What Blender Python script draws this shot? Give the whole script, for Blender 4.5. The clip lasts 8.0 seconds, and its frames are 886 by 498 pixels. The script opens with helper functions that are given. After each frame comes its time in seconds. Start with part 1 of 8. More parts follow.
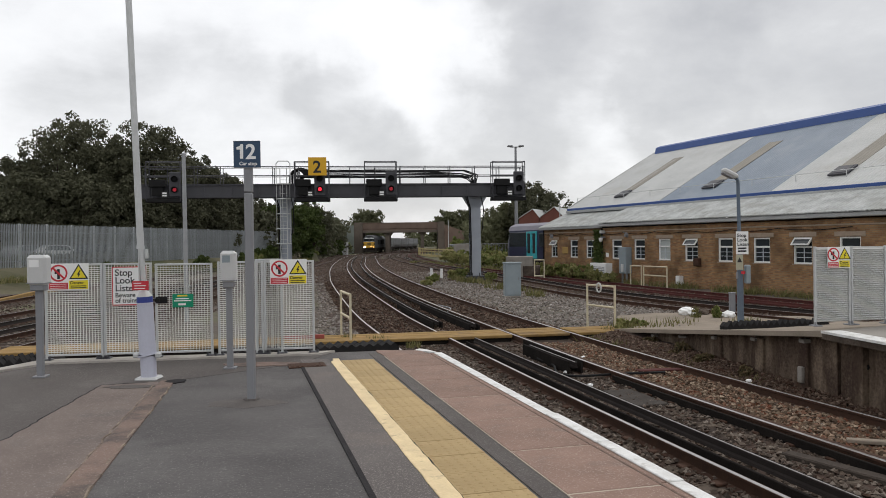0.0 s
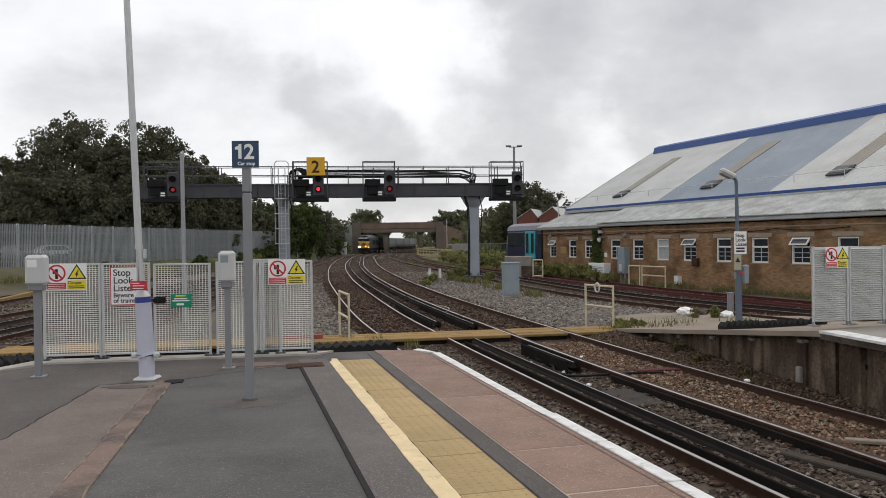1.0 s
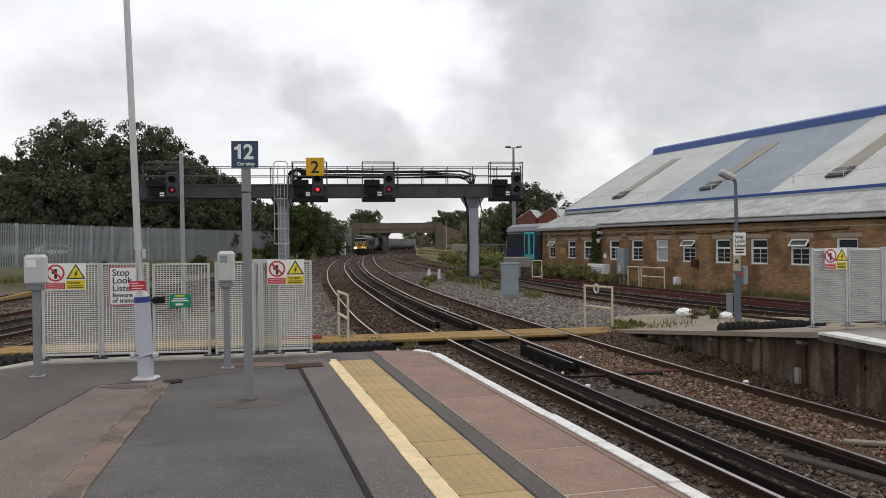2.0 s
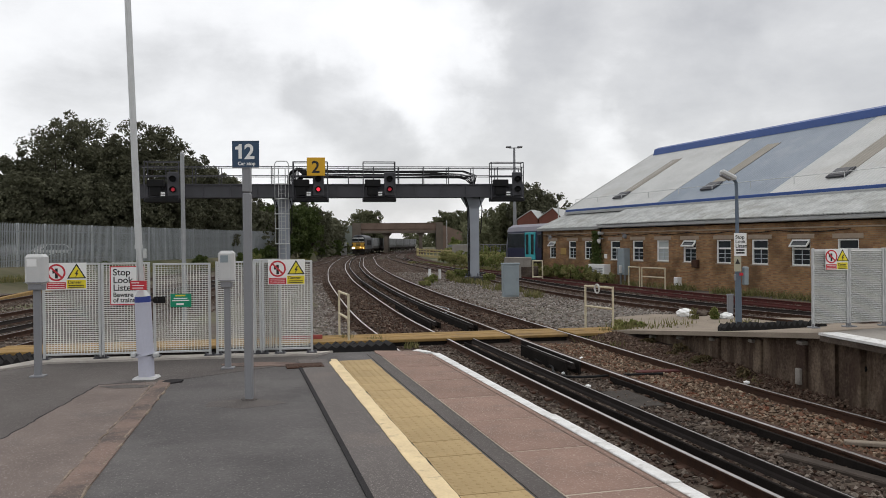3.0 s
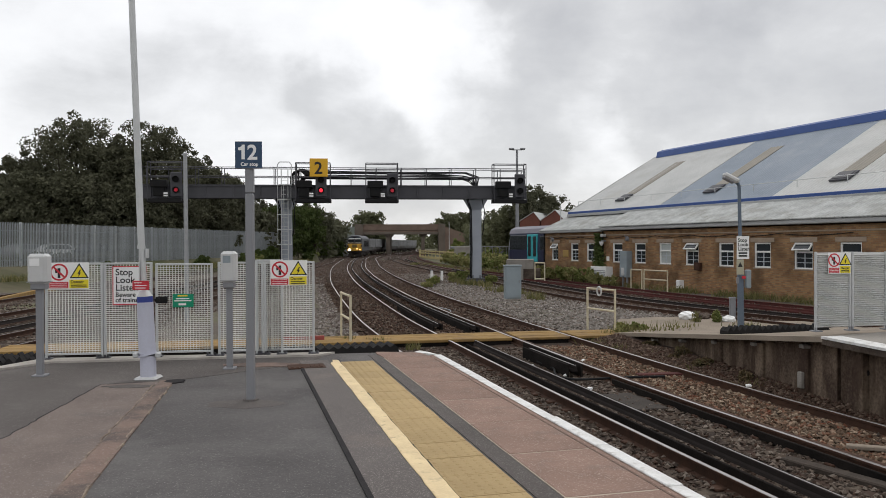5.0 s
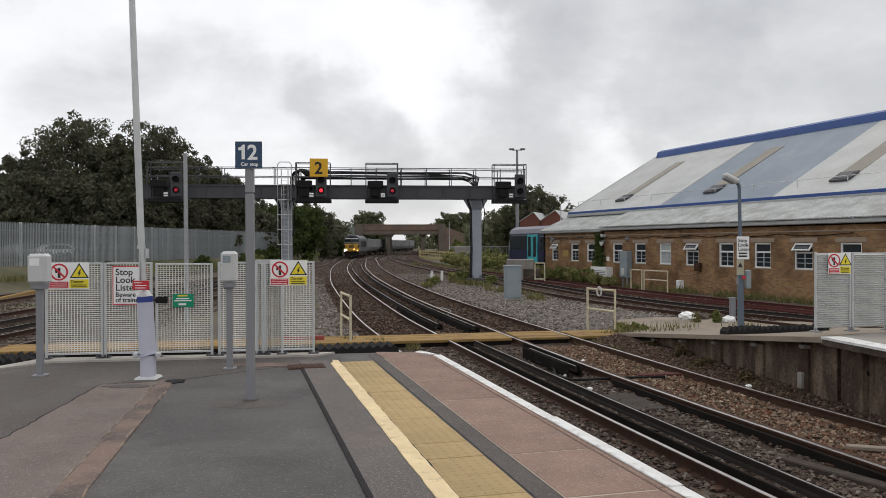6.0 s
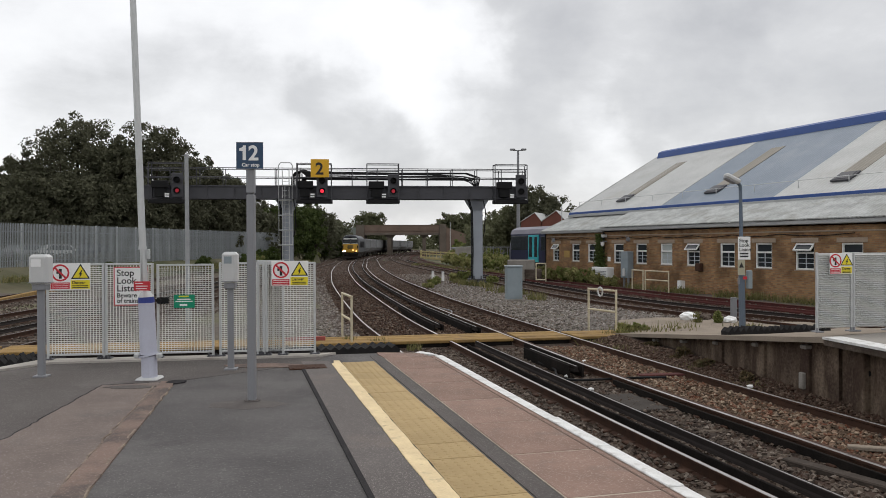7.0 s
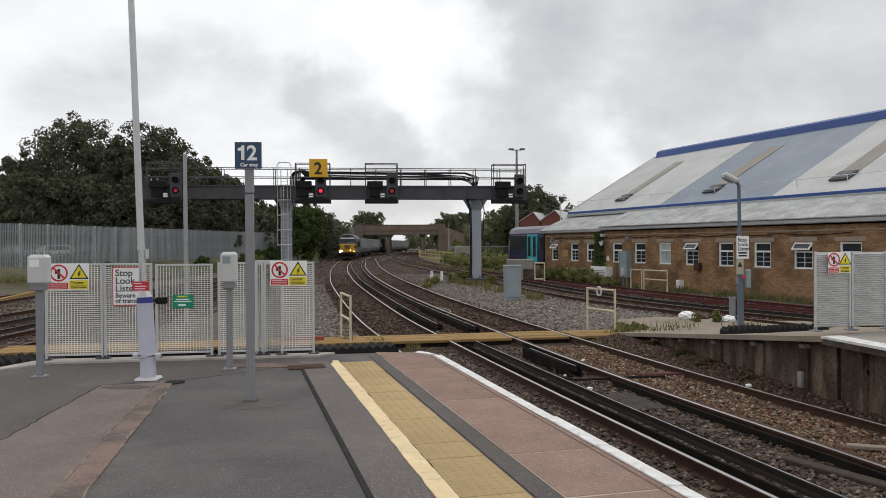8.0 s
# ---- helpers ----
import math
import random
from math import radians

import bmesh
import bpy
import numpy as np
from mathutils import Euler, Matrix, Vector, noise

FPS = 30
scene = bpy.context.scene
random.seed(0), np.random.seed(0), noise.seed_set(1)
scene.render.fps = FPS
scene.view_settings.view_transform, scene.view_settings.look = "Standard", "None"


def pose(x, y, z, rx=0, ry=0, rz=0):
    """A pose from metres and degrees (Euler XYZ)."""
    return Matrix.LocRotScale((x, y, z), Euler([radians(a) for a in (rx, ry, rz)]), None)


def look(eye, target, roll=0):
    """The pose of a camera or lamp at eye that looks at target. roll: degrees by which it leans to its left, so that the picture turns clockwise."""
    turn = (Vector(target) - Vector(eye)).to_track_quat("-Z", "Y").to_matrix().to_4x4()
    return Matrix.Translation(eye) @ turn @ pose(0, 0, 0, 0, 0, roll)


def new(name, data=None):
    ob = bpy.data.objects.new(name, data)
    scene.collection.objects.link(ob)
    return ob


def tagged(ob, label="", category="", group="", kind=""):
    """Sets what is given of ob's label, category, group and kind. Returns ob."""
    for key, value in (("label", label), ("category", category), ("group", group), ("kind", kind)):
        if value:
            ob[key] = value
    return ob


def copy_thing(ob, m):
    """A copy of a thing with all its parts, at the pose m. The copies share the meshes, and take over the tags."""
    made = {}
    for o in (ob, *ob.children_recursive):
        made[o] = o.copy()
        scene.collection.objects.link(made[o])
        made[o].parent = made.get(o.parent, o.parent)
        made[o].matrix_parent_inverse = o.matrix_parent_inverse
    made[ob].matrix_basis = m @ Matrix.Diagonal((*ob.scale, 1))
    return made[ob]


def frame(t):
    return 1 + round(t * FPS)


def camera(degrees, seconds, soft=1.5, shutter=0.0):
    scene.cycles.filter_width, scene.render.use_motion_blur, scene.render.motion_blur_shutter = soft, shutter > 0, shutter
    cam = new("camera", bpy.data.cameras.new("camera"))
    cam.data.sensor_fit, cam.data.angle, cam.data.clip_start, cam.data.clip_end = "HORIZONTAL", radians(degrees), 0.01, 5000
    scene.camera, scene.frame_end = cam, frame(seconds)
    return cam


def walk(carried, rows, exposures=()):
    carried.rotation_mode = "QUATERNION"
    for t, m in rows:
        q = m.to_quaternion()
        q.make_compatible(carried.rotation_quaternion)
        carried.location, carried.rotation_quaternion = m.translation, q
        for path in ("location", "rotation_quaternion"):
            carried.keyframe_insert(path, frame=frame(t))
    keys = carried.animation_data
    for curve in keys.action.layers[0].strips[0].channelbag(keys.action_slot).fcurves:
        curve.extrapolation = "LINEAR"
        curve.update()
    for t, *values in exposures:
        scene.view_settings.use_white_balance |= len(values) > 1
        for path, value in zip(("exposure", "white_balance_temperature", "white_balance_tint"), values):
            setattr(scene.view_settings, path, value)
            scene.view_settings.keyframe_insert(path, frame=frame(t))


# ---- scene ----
cam = camera(58.5, 8.0, 0.9)
EYE = (0.0, 0.0, 1.40)
# seconds, turn to the left, tilt up, lean to the left, in degrees
TURNS = [
    (0.0, 0.083, -0.538, -0.704), (0.5, 0.026, -0.539, -0.705), (1.0, -0.030, -0.540, -0.704),
    (1.5, -0.087, -0.512, -0.620), (3.0, -0.036, -0.491, -0.510), (3.5, 0.000, -0.491, -0.400),
    (4.0, 0.085, -0.443, -0.267), (4.5, 0.127, -0.389, -0.233), (6.0, 0.131, -0.367, -0.183),
    (6.5, 0.182, -0.345, -0.182), (7.0, 0.206, -0.332, -0.234), (7.5, 0.145, -0.338, -0.249),
    (8.0, 0.113, -0.357, -0.313)]


def aim(turn, tilt, lean):
    a, b = radians(turn), radians(tilt)
    way = Vector((-math.sin(a) * math.cos(b), math.cos(a) * math.cos(b), math.sin(b)))
    return look(EYE, Vector(EYE) + 10 * way, lean)


walk(cam, [(t, aim(a, b, c)) for t, a, b, c in TURNS])

# ---- light ----
RAIL = -0.95          # top of the rails; the platform's top is z = 0
GROUND = -1.14


def make_world():
    world = bpy.data.worlds.new("sky")
    scene.world = world
    world.use_nodes = True
    nt = world.node_tree
    n, l = nt.nodes, nt.links
    n.clear()
    out = n.new("ShaderNodeOutputWorld")
    sky = n.new("ShaderNodeTexSky")
    sky.sky_type, sky.sun_disc = "NISHITA", False
    sky.sun_elevation, sky.sun_rotation = radians(48), radians(20)
    bg_sky = n.new("ShaderNodeBackground")
    bg_sky.inputs["Strength"].default_value = 0.10
    l.new(sky.outputs[0], bg_sky.inputs["Color"])
    # broken cloud all round: large banks with softer lumps on them
    tc = n.new("ShaderNodeTexCoord")
    mp = n.new("ShaderNodeMapping")
    mp.inputs["Scale"].default_value, mp.inputs["Location"].default_value = (1.0, 1.0, 1.9), (9.1, 2.6, 5.2)
    l.new(tc.outputs["Generated"], mp.inputs["Vector"])
    low = n.new("ShaderNodeTexNoise")
    low.inputs["Scale"].default_value, low.inputs["Detail"].default_value = 1.9, 3
    big = n.new("ShaderNodeTexNoise")
    big.inputs["Scale"].default_value, big.inputs["Detail"].default_value = 4.2, 8
    big.inputs["Roughness"].default_value, big.inputs["Distortion"].default_value = 0.59, 0.15
    l.new(mp.outputs[0], low.inputs["Vector"]); l.new(mp.outputs[0], big.inputs["Vector"])
    half = n.new("ShaderNodeMath"); half.operation = "MULTIPLY"; half.inputs[1].default_value = 0.5
    l.new(low.outputs["Fac"], half.inputs[0])
    both = n.new("ShaderNodeMath"); both.operation = "MULTIPLY_ADD"; both.inputs[1].default_value = 0.5
    l.new(big.outputs["Fac"], both.inputs[0]); l.new(half.outputs[0], both.inputs[2])
    # grey banks (+) and bright gaps (-): sideways and upwards as slopes ahead, width, weight
    banks = [(0.24, 0.30, 0.20, 0.8), (0.47, 0.25, 0.20, 0.7), (0.11, 0.29, 0.09, 0.6), (0.33, 0.19, 0.11, 0.6), (-0.12, 0.18, 0.08, 0.9),
             (-0.36, 0.265, 0.07, 0.35), (-0.05, 0.03, 0.13, 1.0), (0.10, 0.11, 0.07, 0.5), (-0.52, 0.17, 0.10, 0.4), (0.16, 0.07, 0.08, 0.7),
             (-0.06, 0.28, 0.13, -0.75), (-0.01, 0.21, 0.08, -0.6), (0.19, 0.14, 0.09, -0.3), (-0.16, 0.30, 0.10, -0.4), (0.05, 0.20, 0.07, 0.5)]
    fold = n.new("ShaderNodeTexNoise")
    fold.inputs["Scale"].default_value, fold.inputs["Detail"].default_value = 8.0, 8
    l.new(tc.outputs["Generated"], fold.inputs["Vector"])
    shift = n.new("ShaderNodeVectorMath"); shift.operation = "MULTIPLY_ADD"
    shift.inputs[1].default_value, shift.inputs[2].default_value = (0.22, 0.22, 0.22), (-0.11, -0.11, -0.11)
    l.new(fold.outputs["Color"], shift.inputs[0])
    bent = n.new("ShaderNodeVectorMath"); bent.operation = "ADD"
    l.new(tc.outputs["Generated"], bent.inputs[0]); l.new(shift.outputs[0], bent.inputs[1])
    total = n.new("ShaderNodeMath"); total.operation = "MULTIPLY_ADD"
    total.inputs[1].default_value, total.inputs[2].default_value = 0.65, 0.482 - 0.325
    l.new(both.outputs[0], total.inputs[0])
    for u, v, wide, weight in banks:
        away = n.new("ShaderNodeVectorMath"); away.operation = "DISTANCE"
        away.inputs[1].default_value = Vector((u, 1, v)).normalized()
        l.new(bent.outputs[0], away.inputs[0])
        near = n.new("ShaderNodeMapRange"); near.interpolation_type = "SMOOTHSTEP"
        near.inputs[1].default_value, near.inputs[2].default_value = wide * 0.35, wide * 1.1
        near.inputs[3].default_value, near.inputs[4].default_value = weight * 0.085, 0.0
        l.new(away.outputs["Value"], near.inputs[0])
        more = n.new("ShaderNodeMath"); more.operation = "ADD"
        l.new(total.outputs[0], more.inputs[0]); l.new(near.outputs[0], more.inputs[1])
        total = more
    ramp = n.new("ShaderNodeValToRGB")
    els = ramp.color_ramp.elements
    els[0].position, els[0].color = 0.41, (0.95, 0.955, 0.965, 1)
    els[1].position, els[1].color = 0.68, (0.46, 0.465, 0.485, 1)
    for at, value in ((0.475, 0.87), (0.56, 0.64)):
        step = els.new(at); step.color = (value, value * 1.005, value * 1.022, 1)
    l.new(total.outputs[0], ramp.inputs[0])
    bg_cloud = n.new("ShaderNodeBackground")
    bg_cloud.inputs["Strength"].default_value = 1.12
    l.new(ramp.outputs[0], bg_cloud.inputs["Color"])
    mix = n.new("ShaderNodeMixShader")
    mix.inputs[0].default_value = 0.93
    l.new(bg_sky.outputs[0], mix.inputs[1]); l.new(bg_cloud.outputs[0], mix.inputs[2])
    l.new(mix.outputs[0], out.inputs["Surface"])


make_world()
sun = new("sun", bpy.data.lights.new("sun", "SUN"))
sun.data.energy, sun.data.angle, sun.data.color = 0.8, radians(20), (1.0, 0.96, 0.9)
sun.matrix_world = look((0, 0, 50), (-12, -30, 0))
scene.view_settings.exposure = 0.0


# ---- materials ----
def mat(name, color, rough=0.7, metal=0.0, color2=None, scale=4.0, amount=0.5, fine=40.0, bump=0.15, spread=0.0,
        stain=None, stain_scale=0.6, stain_at=0.62, speck=None, speck_scale=70.0, speck_at=0.66, spec=None, drip=1.0):
    """Two scales of colour noise and fine relief; stain: a third colour in soft large patches; spread: change of value from piece to piece; drip: below 1 the marks run downwards."""
    m = bpy.data.materials.new(name)
    m.use_nodes = True
    n, l = m.node_tree.nodes, m.node_tree.links
    bs = n["Principled BSDF"]
    bs.inputs["Roughness"].default_value, bs.inputs["Metallic"].default_value = rough, metal
    bs.inputs["Specular IOR Level"].default_value = spec if spec is not None else (0.15 if rough >= 0.8 else 0.4)
    tc = n.new("ShaderNodeTexCoord")
    c2 = color2 or tuple(0.7 * v for v in color)
    n1 = n.new("ShaderNodeTexNoise"); n1.inputs["Scale"].default_value, n1.inputs["Detail"].default_value = scale, 5
    n2 = n.new("ShaderNodeTexNoise"); n2.inputs["Scale"].default_value, n2.inputs["Detail"].default_value = fine, 3
    run = n.new("ShaderNodeMapping"); run.inputs["Scale"].default_value = (1.0, 1.0, drip)
    l.new(tc.outputs["Object"], run.inputs["Vector"])
    l.new(run.outputs[0], n1.inputs["Vector"]); l.new(tc.outputs["Object"], n2.inputs["Vector"])
    r = n.new("ShaderNodeMapRange"); r.inputs[1].default_value, r.inputs[2].default_value = 0.35, 0.65
    l.new(n1.outputs["Fac"], r.inputs[0])
    add = n.new("ShaderNodeMath"); add.operation = "MULTIPLY_ADD"
    add.inputs[1].default_value, add.inputs[2].default_value = 0.7, 0.0
    l.new(r.outputs[0], add.inputs[0])
    f2 = n.new("ShaderNodeMapRange"); f2.inputs[1].default_value, f2.inputs[2].default_value = 0.3, 0.7
    f2.inputs[4].default_value = 0.5
    l.new(n2.outputs["Fac"], f2.inputs[0]); l.new(f2.outputs[0], add.inputs[2])
    mul = n.new("ShaderNodeMath"); mul.operation = "MULTIPLY"; mul.inputs[1].default_value = amount; mul.use_clamp = True
    l.new(add.outputs[0], mul.inputs[0])
    mix = n.new("ShaderNodeMix"); mix.data_type = "RGBA"
    mix.inputs["A"].default_value, mix.inputs["B"].default_value = (*color, 1), (*c2, 1)
    l.new(mul.outputs[0], mix.inputs["Factor"])
    col = mix.outputs["Result"]
    if stain:
        n3 = n.new("ShaderNodeTexNoise"); n3.inputs["Scale"].default_value, n3.inputs["Detail"].default_value = stain_scale, 6
        n3.inputs["Roughness"].default_value = 0.65
        l.new(run.outputs[0], n3.inputs["Vector"])
        r3 = n.new("ShaderNodeMapRange"); r3.inputs[1].default_value, r3.inputs[2].default_value = stain_at - 0.08, stain_at + 0.08
        r3.inputs[4].default_value = 0.75
        l.new(n3.outputs["Fac"], r3.inputs[0])
        m3 = n.new("ShaderNodeMix"); m3.data_type = "RGBA"
        l.new(r3.outputs[0], m3.inputs["Factor"]); l.new(col, m3.inputs["A"]); m3.inputs["B"].default_value = (*stain, 1)
        col = m3.outputs["Result"]
    if speck:
        n4 = n.new("ShaderNodeTexVoronoi"); n4.inputs["Scale"].default_value = speck_scale
        l.new(tc.outputs["Object"], n4.inputs["Vector"])
        sc = n.new("ShaderNodeSeparateColor"); l.new(n4.outputs["Color"], sc.inputs[0])
        r4 = n.new("ShaderNodeMapRange"); r4.inputs[1].default_value, r4.inputs[2].default_value = speck_at, 1.0
        r4.inputs[4].default_value = 0.9
        l.new(sc.outputs[0], r4.inputs[0])
        m4 = n.new("ShaderNodeMix"); m4.data_type = "RGBA"
        l.new(r4.outputs[0], m4.inputs["Factor"]); l.new(col, m4.inputs["A"]); m4.inputs["B"].default_value = (*speck, 1)
        col = m4.outputs["Result"]
    if spread:
        oi = n.new("ShaderNodeObjectInfo")
        rr = n.new("ShaderNodeMapRange"); rr.inputs[3].default_value, rr.inputs[4].default_value = 1 - spread, 1 + spread
        l.new(oi.outputs["Random"], rr.inputs[0])
        hsv = n.new("ShaderNodeHueSaturation"); l.new(rr.outputs[0], hsv.inputs["Value"]); l.new(col, hsv.inputs["Color"])
        col = hsv.outputs[0]
    l.new(col, bs.inputs["Base Color"])
    if bump:
        b = n.new("ShaderNodeBump"); b.inputs["Strength"].default_value, b.inputs["Distance"].default_value = bump, 0.02
        l.new(n2.outputs["Fac"], b.inputs["Height"]); l.new(b.outputs[0], bs.inputs["Normal"])
    return m


def islands(name, colors, rough=0.9, fine=30.0, translucent=0.0):
    """A colour picked by chance for each loose piece of a mesh."""
    m = bpy.data.materials.new(name)
    m.use_nodes = True
    n, l = m.node_tree.nodes, m.node_tree.links
    bs = n["Principled BSDF"]
    bs.inputs["Roughness"].default_value = rough
    bs.inputs["Specular IOR Level"].default_value = 0.15
    g = n.new("ShaderNodeNewGeometry")
    ramp = n.new("ShaderNodeValToRGB")
    els = ramp.color_ramp.elements
    while len(els) < len(colors):
        els.new(0.5)
    for i, c in enumerate(colors):
        els[i].position, els[i].color = i / (len(colors) - 1), (*c, 1)
    l.new(g.outputs["Random Per Island"], ramp.inputs[0])
    l.new(ramp.outputs[0], bs.inputs["Base Color"])
    if translucent:
        tr = n.new("ShaderNodeBsdfTranslucent"); l.new(ramp.outputs[0], tr.inputs["Color"])
        mx = n.new("ShaderNodeMixShader"); mx.inputs[0].default_value = translucent
        l.new(bs.outputs[0], mx.inputs[1]); l.new(tr.outputs[0], mx.inputs[2])
        l.new(mx.outputs[0], n["Material Output"].inputs["Surface"])
    return m


def brick_material():
    m = bpy.data.materials.new("stock_brick")
    m.use_nodes = True
    n, l = m.node_tree.nodes, m.node_tree.links
    bs = n["Principled BSDF"]; bs.inputs["Roughness"].default_value = 0.9; bs.inputs["Specular IOR Level"].default_value = 0.15
    tc = n.new("ShaderNodeTexCoord")
    sep = n.new("ShaderNodeSeparateXYZ"); l.new(tc.outputs["Object"], sep.inputs[0])
    ad = n.new("ShaderNodeMath"); l.new(sep.outputs["X"], ad.inputs[0]); l.new(sep.outputs["Y"], ad.inputs[1])
    cb = n.new("ShaderNodeCombineXYZ"); l.new(ad.outputs[0], cb.inputs[0]); l.new(sep.outputs["Z"], cb.inputs[1])
    br = n.new("ShaderNodeTexBrick")
    br.inputs["Scale"].default_value = 1.0
    br.inputs["Brick Width"].default_value, br.inputs["Row Height"].default_value = 0.225, 0.075
    br.inputs["Mortar Size"].default_value = 0.008
    br.inputs["Color1"].default_value, br.inputs["Color2"].default_value = (0.35, 0.205, 0.098, 1), (0.22, 0.112, 0.062, 1)
    br.inputs["Mortar"].default_value = (0.22, 0.18, 0.12, 1)
    l.new(cb.outputs[0], br.inputs["Vector"])
    no = n.new("ShaderNodeTexNoise"); no.inputs["Scale"].default_value, no.inputs["Detail"].default_value = 0.9, 6
    l.new(tc.outputs["Object"], no.inputs["Vector"])
    r = n.new("ShaderNodeMapRange"); r.inputs[1].default_value, r.inputs[2].default_value = 0.44, 0.66; r.inputs[4].default_value = 0.75
    l.new(no.outputs["Fac"], r.inputs[0])
    mix = n.new("ShaderNodeMix"); mix.data_type = "RGBA"; mix.inputs["B"].default_value = (0.09, 0.055, 0.03, 1)
    l.new(r.outputs[0], mix.inputs["Factor"]); l.new(br.outputs["Color"], mix.inputs["A"])
    l.new(mix.outputs["Result"], bs.inputs["Base Color"])
    b = n.new("ShaderNodeBump"); b.inputs["Strength"].default_value, b.inputs["Distance"].default_value = 0.5, 0.01
    l.new(br.outputs["Fac"], b.inputs["Height"]); b.invert = True
    l.new(b.outputs[0], bs.inputs["Normal"])
    return m


def glow(name, color, strength):
    m = bpy.data.materials.new(name)
    m.use_nodes = True
    bs = m.node_tree.nodes["Principled BSDF"]
    bs.inputs["Base Color"].default_value = (*color, 1)
    bs.inputs["Emission Color"].default_value, bs.inputs["Emission Strength"].default_value = (*color, 1), strength
    return m


ASPHALT = mat("asphalt", (0.125, 0.117, 0.115), 0.9, 0, (0.074, 0.069, 0.069), 1.1, 0.85, 60, 0.45, stain=(0.15, 0.142, 0.138), stain_scale=0.7, stain_at=0.58, speck=(0.22, 0.207, 0.2), speck_scale=150, speck_at=0.9)
ASPHALT_DARK = mat("dark_asphalt", (0.115, 0.103, 0.097), 0.9, 0, (0.082, 0.072, 0.068), 1.3, 0.7, 80, 0.3, stain=(0.15, 0.135, 0.13), stain_scale=0.9, speck=(0.2, 0.185, 0.175), speck_scale=170, speck_at=0.8)
ASPHALT_OLD = mat("old_pinkish_asphalt", (0.20, 0.163, 0.146), 0.92, 0, (0.13, 0.105, 0.095), 2.0, 0.7, 110, 0.4, stain=(0.13, 0.115, 0.11), stain_scale=1.1, speck=(0.33, 0.29, 0.26), speck_scale=150, speck_at=0.88)
TRENCH = mat("trench_concrete", (0.235, 0.165, 0.138), 0.9, 0, (0.145, 0.112, 0.097), 2.0, 1.0, 45, 0.6, stain=(0.085, 0.074, 0.07), stain_scale=2.0, stain_at=0.53, speck=(0.3, 0.25, 0.215), speck_scale=150, speck_at=0.9)
TAR = mat("tar_joint", (0.022, 0.02, 0.022), 0.95, 0, (0.04, 0.038, 0.038), 6, 0.6, 60, 0.3)
TACTILE = mat("buff_tactile", (0.44, 0.325, 0.17), 0.85, 0, (0.34, 0.245, 0.125), 3.0, 0.7, 70, 0.2, spread=0.07, stain=(0.28, 0.2, 0.1), stain_scale=1.2)
YELLOW_LINE = mat("cream_line_paint", (0.78, 0.62, 0.36), 0.7, 0, (0.6, 0.46, 0.27), 6, 0.8, 60, 0.2, stain=(0.27, 0.2, 0.14), stain_scale=9, stain_at=0.65)
PINK_SLAB = mat("pink_slab", (0.30, 0.198, 0.158), 0.9, 0, (0.20, 0.135, 0.11), 2.2, 0.9, 120, 0.35, spread=0.09, stain=(0.17, 0.135, 0.12), stain_scale=1.6, stain_at=0.6, speck=(0.42, 0.34, 0.29), speck_scale=150, speck_at=0.86)
COPING_WHITE = mat("white_coping_paint", (0.78, 0.78, 0.77), 0.7, 0, (0.56, 0.55, 0.53), 6, 0.8, 60, 0.3, stain=(0.33, 0.3, 0.27), stain_scale=7, stain_at=0.62)
CONCRETE = mat("concrete", (0.33, 0.31, 0.28), 0.9, 0, (0.22, 0.2, 0.18), 1.4, 0.8, 40, 0.3, stain=(0.14, 0.12, 0.1), stain_scale=0.9)
CONCRETE_DARK = mat("dirt_or_shade_concrete", (0.15, 0.122, 0.10), 0.95, 0, (0.07, 0.052, 0.042), 1.8, 0.9, 30, 0.5, stain=(0.035, 0.027, 0.022), stain_scale=1.3, stain_at=0.52)
PATH = mat("tan_path", (0.30, 0.25, 0.20), 0.95, 0, (0.20, 0.168, 0.135), 1.0, 0.8, 50, 0.3, stain=(0.2, 0.17, 0.13))
BALLAST = mat("ballast_bed", (0.075, 0.053, 0.043), 0.95, 0, (0.032, 0.024, 0.02), 1.2, 0.8, 14, 1.0, stain=(0.055, 0.032, 0.024), stain_scale=0.35, stain_at=0.52)
STONES = islands("ballast_stones", [(0.048, 0.037, 0.031), (0.10, 0.079, 0.065), (0.07, 0.042, 0.03), (0.22, 0.185, 0.155), (0.085, 0.062, 0.047), (0.135, 0.108, 0.088)])
STONES_FOOT = islands("sooty_rubble", [(0.045, 0.027, 0.02), (0.075, 0.05, 0.038), (0.06, 0.03, 0.02), (0.17, 0.125, 0.095), (0.06, 0.039, 0.029), (0.085, 0.055, 0.04)])
STONES_FAR = islands("sooty_ballast_stones", [(0.06, 0.046, 0.039), (0.115, 0.088, 0.073), (0.095, 0.058, 0.043), (0.17, 0.135, 0.112), (0.095, 0.07, 0.057)])
STONES_GREY = islands("grey_ballast_stones", [(0.13, 0.115, 0.1), (0.23, 0.205, 0.185), (0.17, 0.135, 0.11), (0.34, 0.31, 0.285), (0.19, 0.165, 0.145), (0.1, 0.085, 0.072)])
STONES_RUST = islands("rusty_ballast_stones", [(0.065, 0.042, 0.029), (0.17, 0.118, 0.08), (0.14, 0.052, 0.03), (0.33, 0.255, 0.185), (0.12, 0.084, 0.06), (0.09, 0.056, 0.037)])
WALL_CONC = mat("stained_wall_concrete", (0.225, 0.172, 0.125), 0.95, 0, (0.065, 0.045, 0.035), 2.6, 1.0, 24, 0.6, stain=(0.045, 0.028, 0.021), stain_scale=3.0, stain_at=0.52, drip=0.3)
